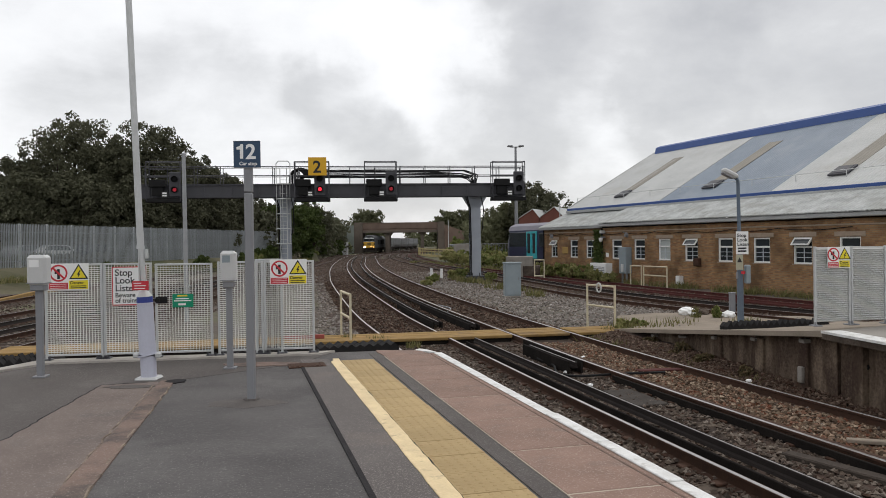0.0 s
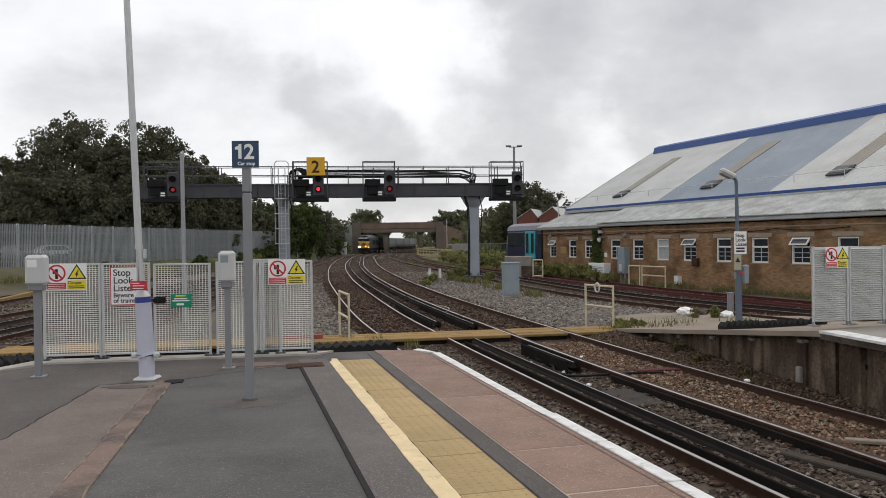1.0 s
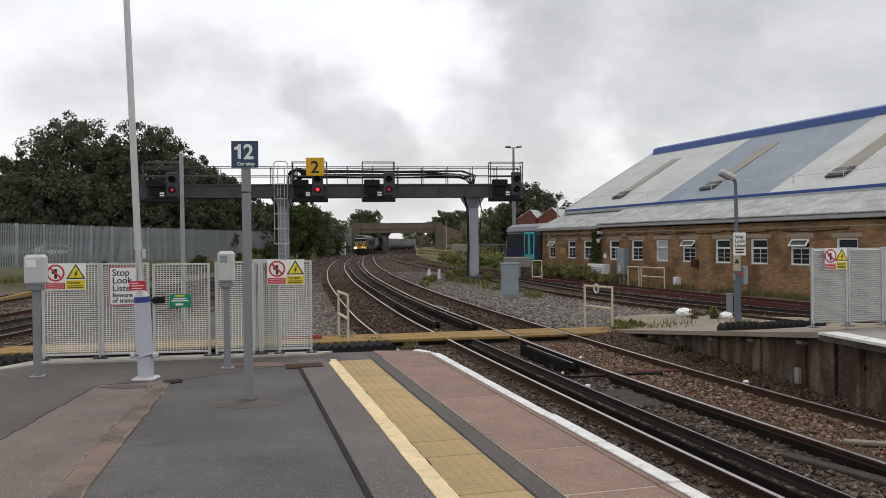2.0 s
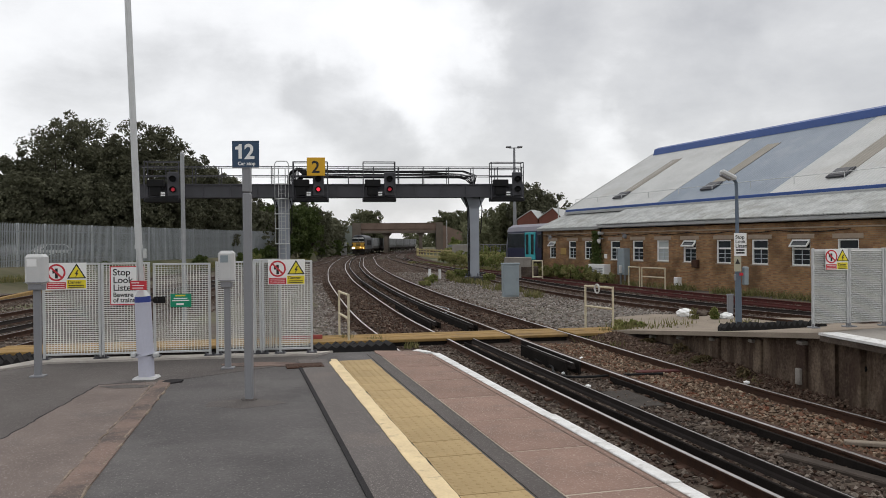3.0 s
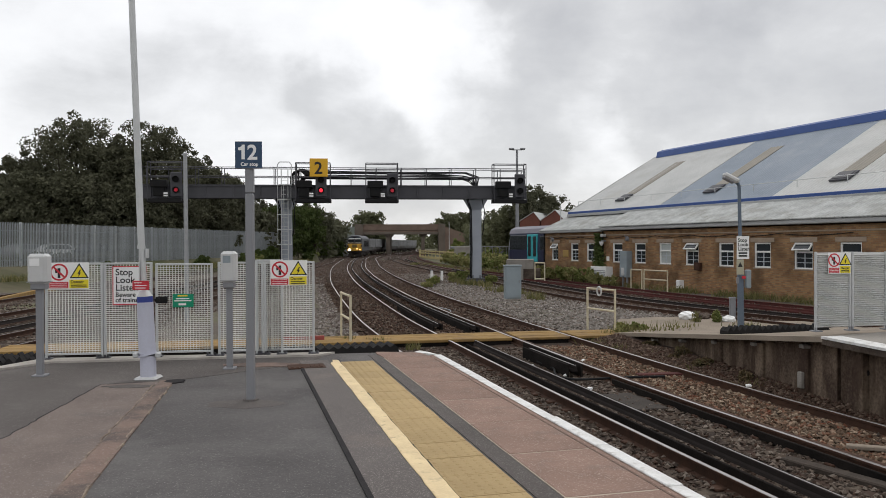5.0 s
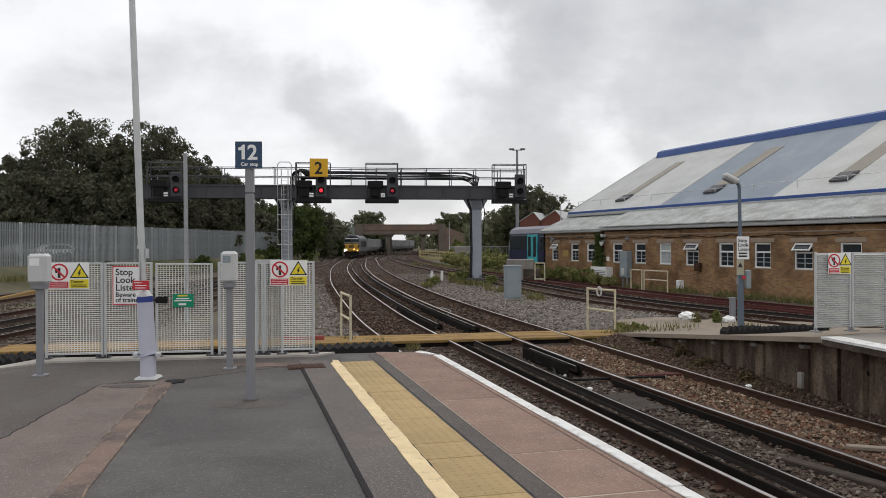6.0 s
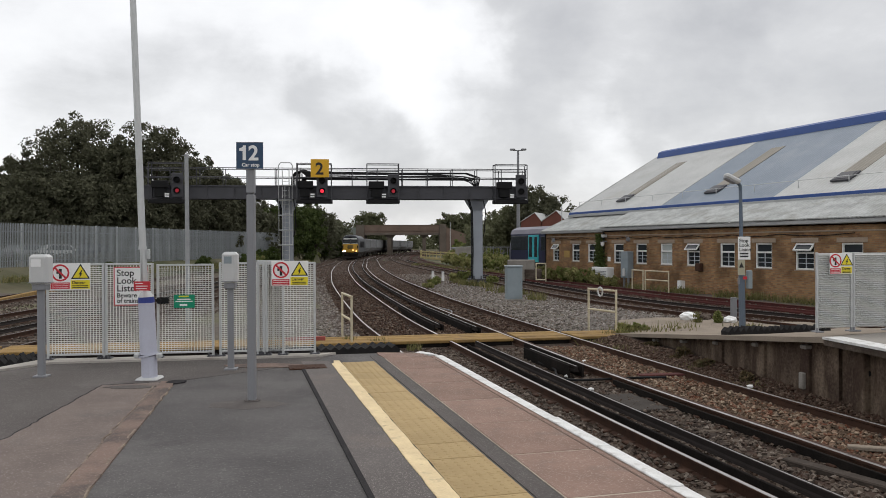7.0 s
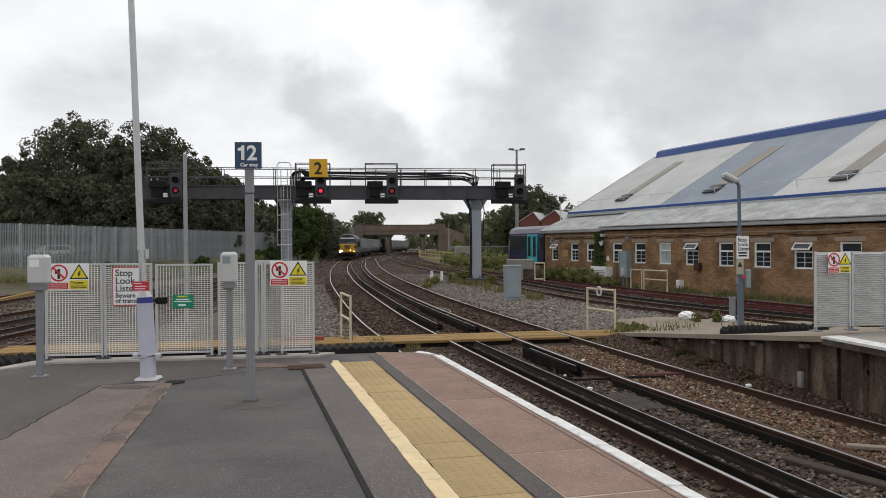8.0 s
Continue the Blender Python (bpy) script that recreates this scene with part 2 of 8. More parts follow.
RUST = mat("rusted_rail", (0.085, 0.045, 0.03), 0.8, 0.2, (0.045, 0.028, 0.022), 6, 0.7, 50, 0.2)
RUST_RED = mat("red_rust", (0.105, 0.034, 0.03), 0.85, 0.0, (0.055, 0.022, 0.02), 5, 0.7, 50, 0.2)
RAIL_TOP = mat("polished_rail", (0.52, 0.505, 0.50), 0.28, 1.0, (0.34, 0.31, 0.295), 6, 0.5, 90, 0.06)
RAIL_DULL = mat("dull_rail", (0.17, 0.15, 0.145), 0.5, 0.7, (0.09, 0.07, 0.062), 8, 0.6, 90, 0.1)
COND = mat("conductor_rail", (0.034, 0.028, 0.026), 0.85, 0.0, (0.022, 0.019, 0.018), 5, 0.6, 50, 0.15, spec=0.06)
SLEEPER = mat("sleeper", (0.10, 0.078, 0.06), 0.9, 0, (0.055, 0.043, 0.035), 5, 0.8, 40, 0.4, spread=0.25)
CROSSING = mat("yellow_brown_boards", (0.32, 0.205, 0.075), 0.8, 0, (0.21, 0.13, 0.05), 4, 0.8, 50, 0.2, spread=0.12, stain=(0.15, 0.1, 0.06), stain_scale=1.3)
# black of the guard boards, also used for painted shadow strips
SOOT_SHADE = mat("soot_and_shade_black", (0.011, 0.010, 0.0095), 0.95, 0, (0.024, 0.02, 0.018), 2.5, 0.9, 40, 0.3, spec=0.05)
RUBBER = mat("black_rubber", (0.018, 0.017, 0.017), 0.9, 0, (0.032, 0.03, 0.03), 4, 0.6, 60, 0.1)
GALV = mat("galvanised_steel", (0.56, 0.57, 0.57), 0.5, 0.4, (0.45, 0.46, 0.46), 7, 0.6, 60, 0.05)
MESH_STEEL = mat("mesh_steel", (0.76, 0.76, 0.73), 0.6, 0.0, (0.62, 0.62, 0.59), 7, 0.6, 60, 0.05)
WEATHERED = mat("weathered_galvanised", (0.36, 0.37, 0.38), 0.6, 0.2, (0.28, 0.29, 0.3), 5, 0.7, 50, 0.06)
GREY_POLE = mat("grey_painted_steel", (0.24, 0.245, 0.26), 0.5, 0.1, (0.2, 0.2, 0.215), 4, 0.5, 60, 0.05)
LILAC = mat("pale_lilac_paint", (0.50, 0.51, 0.60), 0.45, 0, (0.43, 0.43, 0.5), 3, 0.6, 50, 0.05, stain=(0.3, 0.28, 0.28), stain_scale=3, stain_at=0.68)
BLUE_BAND = mat("blue_band", (0.03, 0.05, 0.26), 0.5, 0, None, 6, 0.4)
BOX_GREY = mat("pale_grey_plastic", (0.55, 0.55, 0.55), 0.45, 0, (0.47, 0.47, 0.46), 5, 0.5, 60, 0.04)
CABINET = mat("blue_grey_cabinet", (0.27, 0.315, 0.34), 0.5, 0.0, (0.21, 0.25, 0.27), 2.5, 0.7, 50, 0.06, stain=(0.25, 0.24, 0.2), stain_scale=2.0, stain_at=0.66)
GANTRY = mat("dark_gantry_steel", (0.075, 0.075, 0.085), 0.6, 0.2, (0.05, 0.05, 0.055), 1.5, 0.7, 40, 0.1)
GANTRY_COL = mat("grey_gantry_column", (0.34, 0.365, 0.405), 0.55, 0.0, (0.26, 0.28, 0.315), 1.2, 0.7, 40, 0.1)
BLACK = mat("matt_black", (0.014, 0.014, 0.015), 0.8, 0, (0.022, 0.022, 0.022), 4, 0.5)
BRICK = brick_material()
LINTEL = mat("lintel", (0.36, 0.29, 0.225), 0.9, 0, (0.26, 0.2, 0.15), 4, 0.7)
ROOF_OLD = mat("weathered_sheet", (0.47, 0.48, 0.475), 0.75, 0, (0.27, 0.28, 0.27), 1.6, 0.9, 7, 0.15, stain=(0.25, 0.25, 0.225), stain_scale=0.9, stain_at=0.57)
ROOF_LIGHT = mat("pale_sheet", (0.48, 0.485, 0.475), 0.65, 0, (0.37, 0.375, 0.37), 0.6, 0.8, 6, 0.1, stain=(0.39, 0.375, 0.345), stain_scale=0.3)
ROOF_BLUE = mat("blue_grey_sheet", (0.215, 0.255, 0.305), 0.65, 0, (0.17, 0.205, 0.25), 0.6, 0.8, 6, 0.1, stain=(0.26, 0.29, 0.33), stain_scale=0.35)
ROOF_TAN = mat("rooflight_strip", (0.25, 0.228, 0.19), 0.65, 0, (0.19, 0.175, 0.145), 0.8, 0.7, 5, 0.08)
BLUE_TRIM = mat("royal_blue_sheet", (0.032, 0.08, 0.265), 0.5, 0, (0.025, 0.06, 0.2), 1.0, 0.6, 10, 0.08)
FASCIA = mat("grey_gutter", (0.40, 0.405, 0.405), 0.6, 0, (0.29, 0.295, 0.295), 1.0, 0.7, 20, 0.1)
WHITE = mat("white_paint", (0.80, 0.80, 0.78), 0.5, 0, (0.70, 0.70, 0.68), 3, 0.4, 30, 0.03)
GLASS = mat("dark_window_glass", (0.02, 0.024, 0.028), 0.06, 0, (0.03, 0.035, 0.04), 1.5, 0.5, 3, 0.0)
BLIND = mat("pale_blind", (0.42, 0.45, 0.44), 0.3, 0, (0.34, 0.37, 0.36), 2, 0.5)
SIGN_WHITE = mat("sign_white", (0.82, 0.82, 0.81), 0.4, 0, (0.74, 0.74, 0.73), 3, 0.4, 30, 0.0)
SIGN_RED = mat("sign_red", (0.55, 0.03, 0.045), 0.4, 0, None, 5, 0.2, 30, 0.0)
SIGN_YELLOW = mat("sign_yellow", (0.80, 0.66, 0.03), 0.4, 0, None, 5, 0.15, 30, 0.0)
SIGN_AMBER = mat("sign_amber", (0.72, 0.40, 0.015), 0.45, 0, None, 5, 0.2, 30, 0.0)
SIGN_BLUE = mat("sign_blue", (0.025, 0.06, 0.118), 0.4, 0, None, 5, 0.2, 30, 0.0)
SIGN_GREEN = mat("sign_green", (0.0, 0.26, 0.14), 0.4, 0, None, 5, 0.2, 30, 0.0)
SIGN_BLACK = mat("sign_black", (0.015, 0.015, 0.016), 0.5, 0, None, 5, 0.2, 30, 0.0)
LAMP_RED = glow("red_signal_light", (1.0, 0.03, 0.06), 1.1)
LAMP_RED_DIM = glow("dim_red_signal_light", (0.5, 0.02, 0.04), 0.28)
LAMP_WARM = glow("warm_marker_light", (1.0, 0.62, 0.2), 3.0)
HEADLIGHT = glow("headlight", (1.0, 0.98, 0.9), 40.0)
HANDRAIL = mat("cream_handrail", (0.62, 0.56, 0.42), 0.6, 0, (0.42, 0.35, 0.22), 5, 0.6, 50, 0.1)
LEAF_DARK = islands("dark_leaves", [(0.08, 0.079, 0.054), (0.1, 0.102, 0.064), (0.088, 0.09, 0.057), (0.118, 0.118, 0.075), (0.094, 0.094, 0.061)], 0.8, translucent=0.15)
# far foliage: haze is put into the colour as paler greens
LEAF_FAR = islands("hazed_leaves", [(0.11, 0.115, 0.066), (0.14, 0.145, 0.082), (0.125, 0.13, 0.073), (0.165, 0.165, 0.1)], 0.85, translucent=0.2)
LEAF_MID = islands("mid_leaves", [(0.05, 0.07, 0.02), (0.08, 0.105, 0.032), (0.06, 0.082, 0.025), (0.105, 0.13, 0.042)], 0.75, translucent=0.15)
LEAF_BUSH = islands("bush_leaves", [(0.11, 0.145, 0.042), (0.18, 0.205, 0.064), (0.145, 0.18, 0.054), (0.25, 0.25, 0.095), (0.31, 0.27, 0.13)], 0.8, translucent=0.2)
LEAF_DRY = islands("dry_weed_leaves", [(0.22, 0.235, 0.085), (0.33, 0.315, 0.135), (0.18, 0.205, 0.066), (0.40, 0.345, 0.17), (0.25, 0.25, 0.095)], 0.85, translucent=0.2)
LEAF_BROWN = islands("dry_brown_stalks", [(0.12, 0.085, 0.05), (0.19, 0.145, 0.085), (0.085, 0.075, 0.035), (0.15, 0.1, 0.06), (0.1, 0.1, 0.045)], 0.9, translucent=0.1)
GRASS = islands("dry_grass", [(0.12, 0.125, 0.045), (0.21, 0.19, 0.08), (0.09, 0.1, 0.035), (0.3, 0.25, 0.13)], 0.85, translucent=0.2)
BARK = mat("bark", (0.06, 0.048, 0.036), 0.9, 0, (0.035, 0.028, 0.022), 4, 0.8, 30, 0.5)
EARTH = mat("earth_and_scrub", (0.075, 0.08, 0.035), 0.95, 0, (0.045, 0.05, 0.024), 0.2, 0.9, 3, 0.5, stain=(0.15, 0.13, 0.09), stain_scale=0.08, stain_at=0.5)


# ---- building tools ----
class Shape:
    """Collects corners and faces of one mesh."""

    def __init__(self):
        self.v, self.f = [], []

    def add(self, verts, faces, m=None):
        o = len(self.v)
        self.v += [tuple(m @ Vector(p)) for p in verts] if m else [tuple(p) for p in verts]
        self.f += [tuple(i + o for i in q) for q in faces]
        return self

    def box(self, x0, x1, y0, y1, z0, z1, c=0.0, m=None):
        """A box between limits, with edges chamfered by c."""
        if c <= 0:
            vs = [(x, y, z) for z in (z0, z1) for y in (y0, y1) for x in (x0, x1)]
            return self.add(vs, [(0, 2, 3, 1), (4, 5, 7, 6), (0, 1, 5, 4), (2, 6, 7, 3), (0, 4, 6, 2), (1, 3, 7, 5)], m)
        c = min(c, 0.45 * (x1 - x0), 0.45 * (y1 - y0), 0.45 * (z1 - z0))
        lim, vs, idx = ((x0, x1), (y0, y1), (z0, z1)), [], {}
        for s in [(a, b, d) for a in (0, 1) for b in (0, 1) for d in (0, 1)]:
            for ax in range(3):
                p = [lim[k][s[k]] for k in range(3)]
                for k in range(3):
                    if k != ax:
                        p[k] += c if s[k] == 0 else -c
                idx[s, ax] = len(vs)
                vs.append(p)
        fs = []
        for ax in range(3):
            a, b = [k for k in range(3) if k != ax]
            for e in (0, 1):
                ring = []
                for ea, eb in ((0, 0), (1, 0), (1, 1), (0, 1)):
                    s = [0, 0, 0]; s[ax], s[a], s[b] = e, ea, eb
                    ring.append(idx[tuple(s), ax])
                fs.append(tuple(ring if (e == 1) == (ax != 1) else ring[::-1]))
            for ea in (0, 1):
                for eb in (0, 1):
                    s0, s1 = [0, 0, 0], [0, 0, 0]
                    s0[ax], s1[ax] = 0, 1
                    s0[a] = s1[a] = ea
                    s0[b] = s1[b] = eb
                    fs.append((idx[tuple(s0), a], idx[tuple(s1), a], idx[tuple(s1), b], idx[tuple(s0), b]))
        for s in [(a, b, d) for a in (0, 1) for b in (0, 1) for d in (0, 1)]:
            fs.append((idx[s, 0], idx[s, 1], idx[s, 2]))
        return self.add(vs, fs, m)

    def rod(self, p, q, r0, r1=None, n=8, caps=True, m=None):
        p, q = Vector(p), Vector(q)
        r1 = r0 if r1 is None else r1
        d = (q - p).normalized()
        a = d.orthogonal().normalized()
        b = d.cross(a)
        vs, fs = [], []
        for i in range(n):
            t = 2 * math.pi * (i + 0.5) / n
            o = a * math.cos(t) + b * math.sin(t)
            vs += [p + o * r0, q + o * r1]
        for i in range(n):
            j = (i + 1) % n
            fs.append((2 * i, 2 * j, 2 * j + 1, 2 * i + 1))
        if caps:
            fs += [tuple(2 * i for i in range(n))[::-1], tuple(2 * i + 1 for i in range(n))]
        return self.add(vs, fs, m)

    def pipe(self, pts, r, n=6, m=None):
        for p, q in zip(pts, pts[1:]):
            self.rod(p, q, r, r, n, True, m)
        return self

    def slab(self, poly, z0, z1, m=None):
        """A flat polygon (x, y), anticlockwise, with thickness."""
        n = len(poly)
        vs = [(x, y, z0) for x, y in poly] + [(x, y, z1) for x, y in poly]
        fs = [tuple(range(n))[::-1], tuple(range(n, 2 * n))]
        fs += [(i, (i + 1) % n, n + (i + 1) % n, n + i) for i in range(n)]
        return self.add(vs, fs, m)

    def extrude(self, poly, y0, y1, m=None):
        """A polygon in x and z drawn out along y."""
        n = len(poly)
        vs = [(x, y0, z) for x, z in poly] + [(x, y1, z) for x, z in poly]
        fs = [tuple(range(n)), tuple(range(n, 2 * n))[::-1]]
        fs += [((i + 1) % n, i, n + i, n + (i + 1) % n) for i in range(n)]
        return self.add(vs, fs, m)

    def sweep(self, profile, path, closed=True):
        """A profile (sideways to the right, up) drawn along a path of (x, y, z)."""
        n, rings = len(profile), []
        for i, p in enumerate(path):
            a, b = path[max(i - 1, 0)], path[min(i + 1, len(path) - 1)]
            d = Vector((b[0] - a[0], b[1] - a[1], 0)).normalized()
            r = Vector((d.y, -d.x, 0))
            rings += [(p[0] + r.x * u, p[1] + r.y * u, p[2] + w) for u, w in profile]
        fs = []
        for i in range(len(path) - 1):
            for j in range(n if closed else n - 1):
                k = (j + 1) % n
                fs.append((i * n + j, i * n + k, (i + 1) * n + k, (i + 1) * n + j))
        if closed:
            e = (len(path) - 1) * n
            fs += [tuple(range(n))[::-1], tuple(e + j for j in range(n))]
        return self.add(rings, fs)

    def mesh(self, name, material, smooth=False):
        me = bpy.data.meshes.new(name)
        me.from_pydata(self.v, [], self.f)
        bm = bmesh.new()
        bm.from_mesh(me)
        bmesh.ops.recalc_face_normals(bm, faces=bm.faces)
        bm.to_mesh(me)
        bm.free()
        if smooth:
            me.shade_smooth()
        me.materials.append(material)
        return me


def part(name, shape, material, parent=None, label="", smooth=False):
    """One mesh object under a thing or a part."""
    ob = new(name, shape.mesh(name, material, smooth) if isinstance(shape, Shape) else shape)
    if parent:
        ob.parent = parent
    if label:
        ob["label"] = label
    return ob


def thing(name, label, category, m=None, group="", kind=""):
    ob = new(name)
    ob.empty_display_size = 0.2
    if m:
        ob.matrix_world = m
    return tagged(ob, label, category, group, kind)


def setting(name, shape, material, label, category, smooth=False):
    return tagged(part(name, shape, material, smooth=smooth), label, category, kind="structure")


def text_part(name, words, size, x, z, y, material, parent, label="", bold=0.0):
    """Flat lettering facing -y, its lower left corner at (x, z)."""
    cu = bpy.data.curves.new(name, "FONT")
    cu.body, cu.size, cu.extrude, cu.offset = words, size, 0.0012, bold
    tmp = new(name + "_tmp", cu)
    me = bpy.data.meshes.new_from_object(tmp.evaluated_get(bpy.context.evaluated_depsgraph_get()))
    bpy.data.objects.remove(tmp)
    bpy.data.curves.remove(cu)
    me.transform(pose(x, y, z, 90))
    me.materials.clear()
    me.materials.append(material)
    return part(name, me, None, parent, label)


def smooth_path(points, step=1.0):
    """A smooth curve through (x, y) points, with points every step metres."""
    p = [np.array(q, float) for q in points]
    p = [2 * p[0] - p[1]] + p + [2 * p[-1] - p[-2]]
    out = []
    for i in range(1, len(p) - 2):
        n = max(2, int(np.linalg.norm(p[i + 1] - p[i]) / step))
        for t in np.linspace(0, 1, n, endpoint=False):
            a, b, c, d = p[i - 1:i + 3]
            out.append(0.5 * (2 * b + (c - a) * t + (2 * a - 5 * b + 4 * c - d) * t ** 2 + (3 * b - a - 3 * c + d) * t ** 3))
    out.append(p[-2])
    return [tuple(q) for q in out]


def offset_path(path, u, z):
    out = []
    for i, q in enumerate(path):
        a, b = path[max(i - 1, 0)], path[min(i + 1, len(path) - 1)]
        d = Vector((b[0] - a[0], b[1] - a[1])).normalized()
        out.append((q[0] + d.y * u, q[1] - d.x * u, z))
    return out


def path_at(path, s):
    """Place and direction at s metres along a path."""
    for a, b in zip(path, path[1:]):
        d = math.dist(a, b)
        if s <= d:
            w = s / d
            return (a[0] + (b[0] - a[0]) * w, a[1] + (b[1] - a[1]) * w), ((b[0] - a[0]) / d, (b[1] - a[1]) / d)
        s -= d
    d = math.dist(path[-2], path[-1])
    return path[-1], ((path[-1][0] - path[-2][0]) / d, (path[-1][1] - path[-2][1]) / d)


# ---- ground ----
def make_ground():
    s = Shape()
    xs = [-3000, -600, -200, -90, -55] + [-40 + 2.0 * i for i in range(41)] + [55, 90, 200, 600, 3000]
    ys = [-3000, -300, -60, -20] + [-6 + 2.0 * i for i in range(50)] + [110, 140, 180, 240, 320, 600, 1200, 3500]
    vs = [(x, y, GROUND + 0.05 * (noise.noise((x * 0.3, y * 0.3, 0))) - 0.03) for y in ys for x in xs]
    w = len(xs)
    s.add(vs, [(j * w + i, j * w + i + 1, (j + 1) * w + i + 1, (j + 1) * w + i) for j in range(len(ys) - 1) for i in range(w - 1)])
    setting("ground", s, EARTH, "scrubby earth and dry grass round the railway", "ground", True)


make_ground()

# ---- railway tracks: centre lines, from near to far ----
TRACK_1 = smooth_path([(8.6, -16), (5.9, -6), (2.28, 7.2), (-0.65, 19.2), (-2.48, 27.6), (-5.45, 44.0), (-7.2, 55.0), (-9.8, 73.5), (-12.5, 97), (-15.5, 130), (-16.4, 152), (-16.8, 176), (-15.3, 205), (-12.3, 240), (-10.6, 270), (-12, 310), (-16, 350), (-24, 400)])
TRACK_2 = smooth_path([(12.0, -16), (9.3, -6), (5.45, 8.0), (4.2, 12.5), (3.0, 17.5), (0.4, 29.5), (-1.55, 40.0), (-4.4, 58.0), (-7.45, 82.0), (-9.7, 105), (-12.1, 130), (-13.1, 152), (-13.3, 176), (-11.8, 205), (-8.8, 240), (-7.1, 270), (-8.5, 310), (-12.5, 350)])
TRACK_3 = smooth_path([(17.0, 10), (11.2, 22.5), (8.0, 29.5), (6.0, 36.5), (4.1, 46.7), (2.1, 57.3), (-1.0, 75), (-4.9, 100), (-8.2, 130), (-9.5, 152), (-9.7, 176), (-8, 205), (-4.6, 240), (-2.6, 290)])
TRACK_4 = smooth_path([(19.5, 10), (13.4, 27), (10.5, 35.5), (8.0, 45), (4.9, 58), (1.0, 77), (-2.4, 100), (-5.0, 130), (-6.0, 152), (-6.1, 176), (-4, 205), (-0.6, 240), (1.6, 290)])
TRACK_5 = smooth_path([(-10.9, -10), (-10.9, 20), (-11.3, 36), (-12.4, 58), (-14.0, 80), (-15.6, 105), (-18.5, 130), (-20, 160)])
TRACK_7 = smooth_path([(-17.0, 14), (-18.9, 26), (-20.6, 40), (-21.8, 56), (-22.6, 75)])
TRACK_6 = smooth_path([(-14.5, -10), (-14.5, 20), (-14.9, 36), (-16.0, 58), (-17.6, 80), (-19.5, 105), (-22, 130)])

RAIL_PROFILE = [(-0.07, -0.16), (0.07, -0.16), (0.07, -0.145), (0.012, -0.125), (0.012, -0.04), (0.036, -0.03), (0.036, -0.004), (-0.036, -0.004), (-0.036, -0.03), (-0.012, -0.04), (-0.012, -0.125), (-0.07, -0.145)]
RAIL_CROWN = [(-0.026, -0.006), (0.026, -0.006), (0.02, 0.0), (-0.02, 0.0)]
COND_PROFILE = [(-0.055, -0.11), (0.055, -0.11), (0.045, -0.08), (0.03, -0.06), (0.03, 0.0), (-0.03, 0.0), (-0.03, -0.06), (-0.045, -0.08)]


def sleeper_shape():
    return Shape().box(-1.3, 1.3, -0.125, 0.125, -0.15, 0.0, 0.015)


SLEEPER_MESH = sleeper_shape().mesh("sleeper", SLEEPER)
CHAIR_MESH = Shape().box(-0.16, 0.16, -0.07, 0.07, 0, 0.035, 0.01).box(0.04, 0.09, -0.05, 0.05, 0.03, 0.1, 0.01).mesh("rail_chair", RUST)


def make_track(path, label, top, conductor=(), check=None, sleepers=(0, 60), web=RUST, boards=()):
    track = thing("railway_track", label, "railway track", group="railway tracks", kind="structure")
    for side in (-0.753, 0.753):
        rail = part("rail", Shape().sweep(RAIL_PROFILE, offset_path(path, side, RAIL)), web, track)
        part("running_surface", Shape().sweep(RAIL_CROWN, offset_path(path, side, RAIL)), top, rail)
    for side, a, b in conductor:
        seg = [p for p in path if a <= p[1] <= b]
        part("conductor_rail", Shape().sweep(COND_PROFILE, offset_path(seg, side, RAIL + 0.075)), COND if web is RUST else web, track, "dark live conductor rail on insulators")
        part("contact_strip", Shape().sweep([(-0.009, -0.002), (0.009, -0.002), (0.009, 0.003), (-0.009, 0.003)], offset_path(seg, side, RAIL + 0.075)), RAIL_TOP if web is RUST else web, track)
    for side, a, b, high in boards:
        seg = [p for p in path if a <= p[1] <= b]
        part("guard_or_shade_board", Shape().sweep([(-0.018, -0.17), (0.018, -0.17), (0.018, high - 0.008), (0.01, high), (-0.01, high), (-0.018, high - 0.008)], offset_path(seg, side, RAIL + 0.03)), SOOT_SHADE, track, "black guard board or painted shade strip along a rail")
    if check:
        side, a, b = check
        seg = [p for p in path if a <= p[1] <= b]
        part("check_rail", Shape().sweep(RAIL_PROFILE, offset_path(seg, side, RAIL - 0.01)), RUST, track)
    s, rest, n = 0.0, Shape(), 0
    total = sum(math.dist(a, b) for a, b in zip(path, path[1:]))
    while s < total - 1:
        (x, y), d = path_at(path, s)
        m = pose(x, y, RAIL - 0.155, 0, 0, math.degrees(math.atan2(-d[0], d[1])) + random.uniform(-0.6, 0.6))
        if sleepers[0] < y < sleepers[1]:
            ob = part("sleeper", SLEEPER_MESH, None, track)
            ob.matrix_world = m
            if 3 < y < 17 and path is not TRACK_3:
                for side in (-0.753, 0.753):
                    part("rail_chair", CHAIR_MESH, None, track).matrix_world = m @ pose(side, 0, -0.002)
        elif y > -12:
            rest.box(-1.3, 1.3, -0.125, 0.125, -0.15, 0, 0, m)
        s += 0.65
    if rest.v:
        tagged(part("far_sleepers", rest, SLEEPER, track), kind="stuff")
    # ballast shoulder under the track
    bed = Shape().sweep([(-2.3, -0.36), (2.3, -0.36), (1.6, -0.17), (-1.6, -0.17)], [(x, y, RAIL) for x, y in path])
    tagged(part("ballast_bed", bed, BALLAST, track, "brown stone ballast"), kind="stuff")
    return track


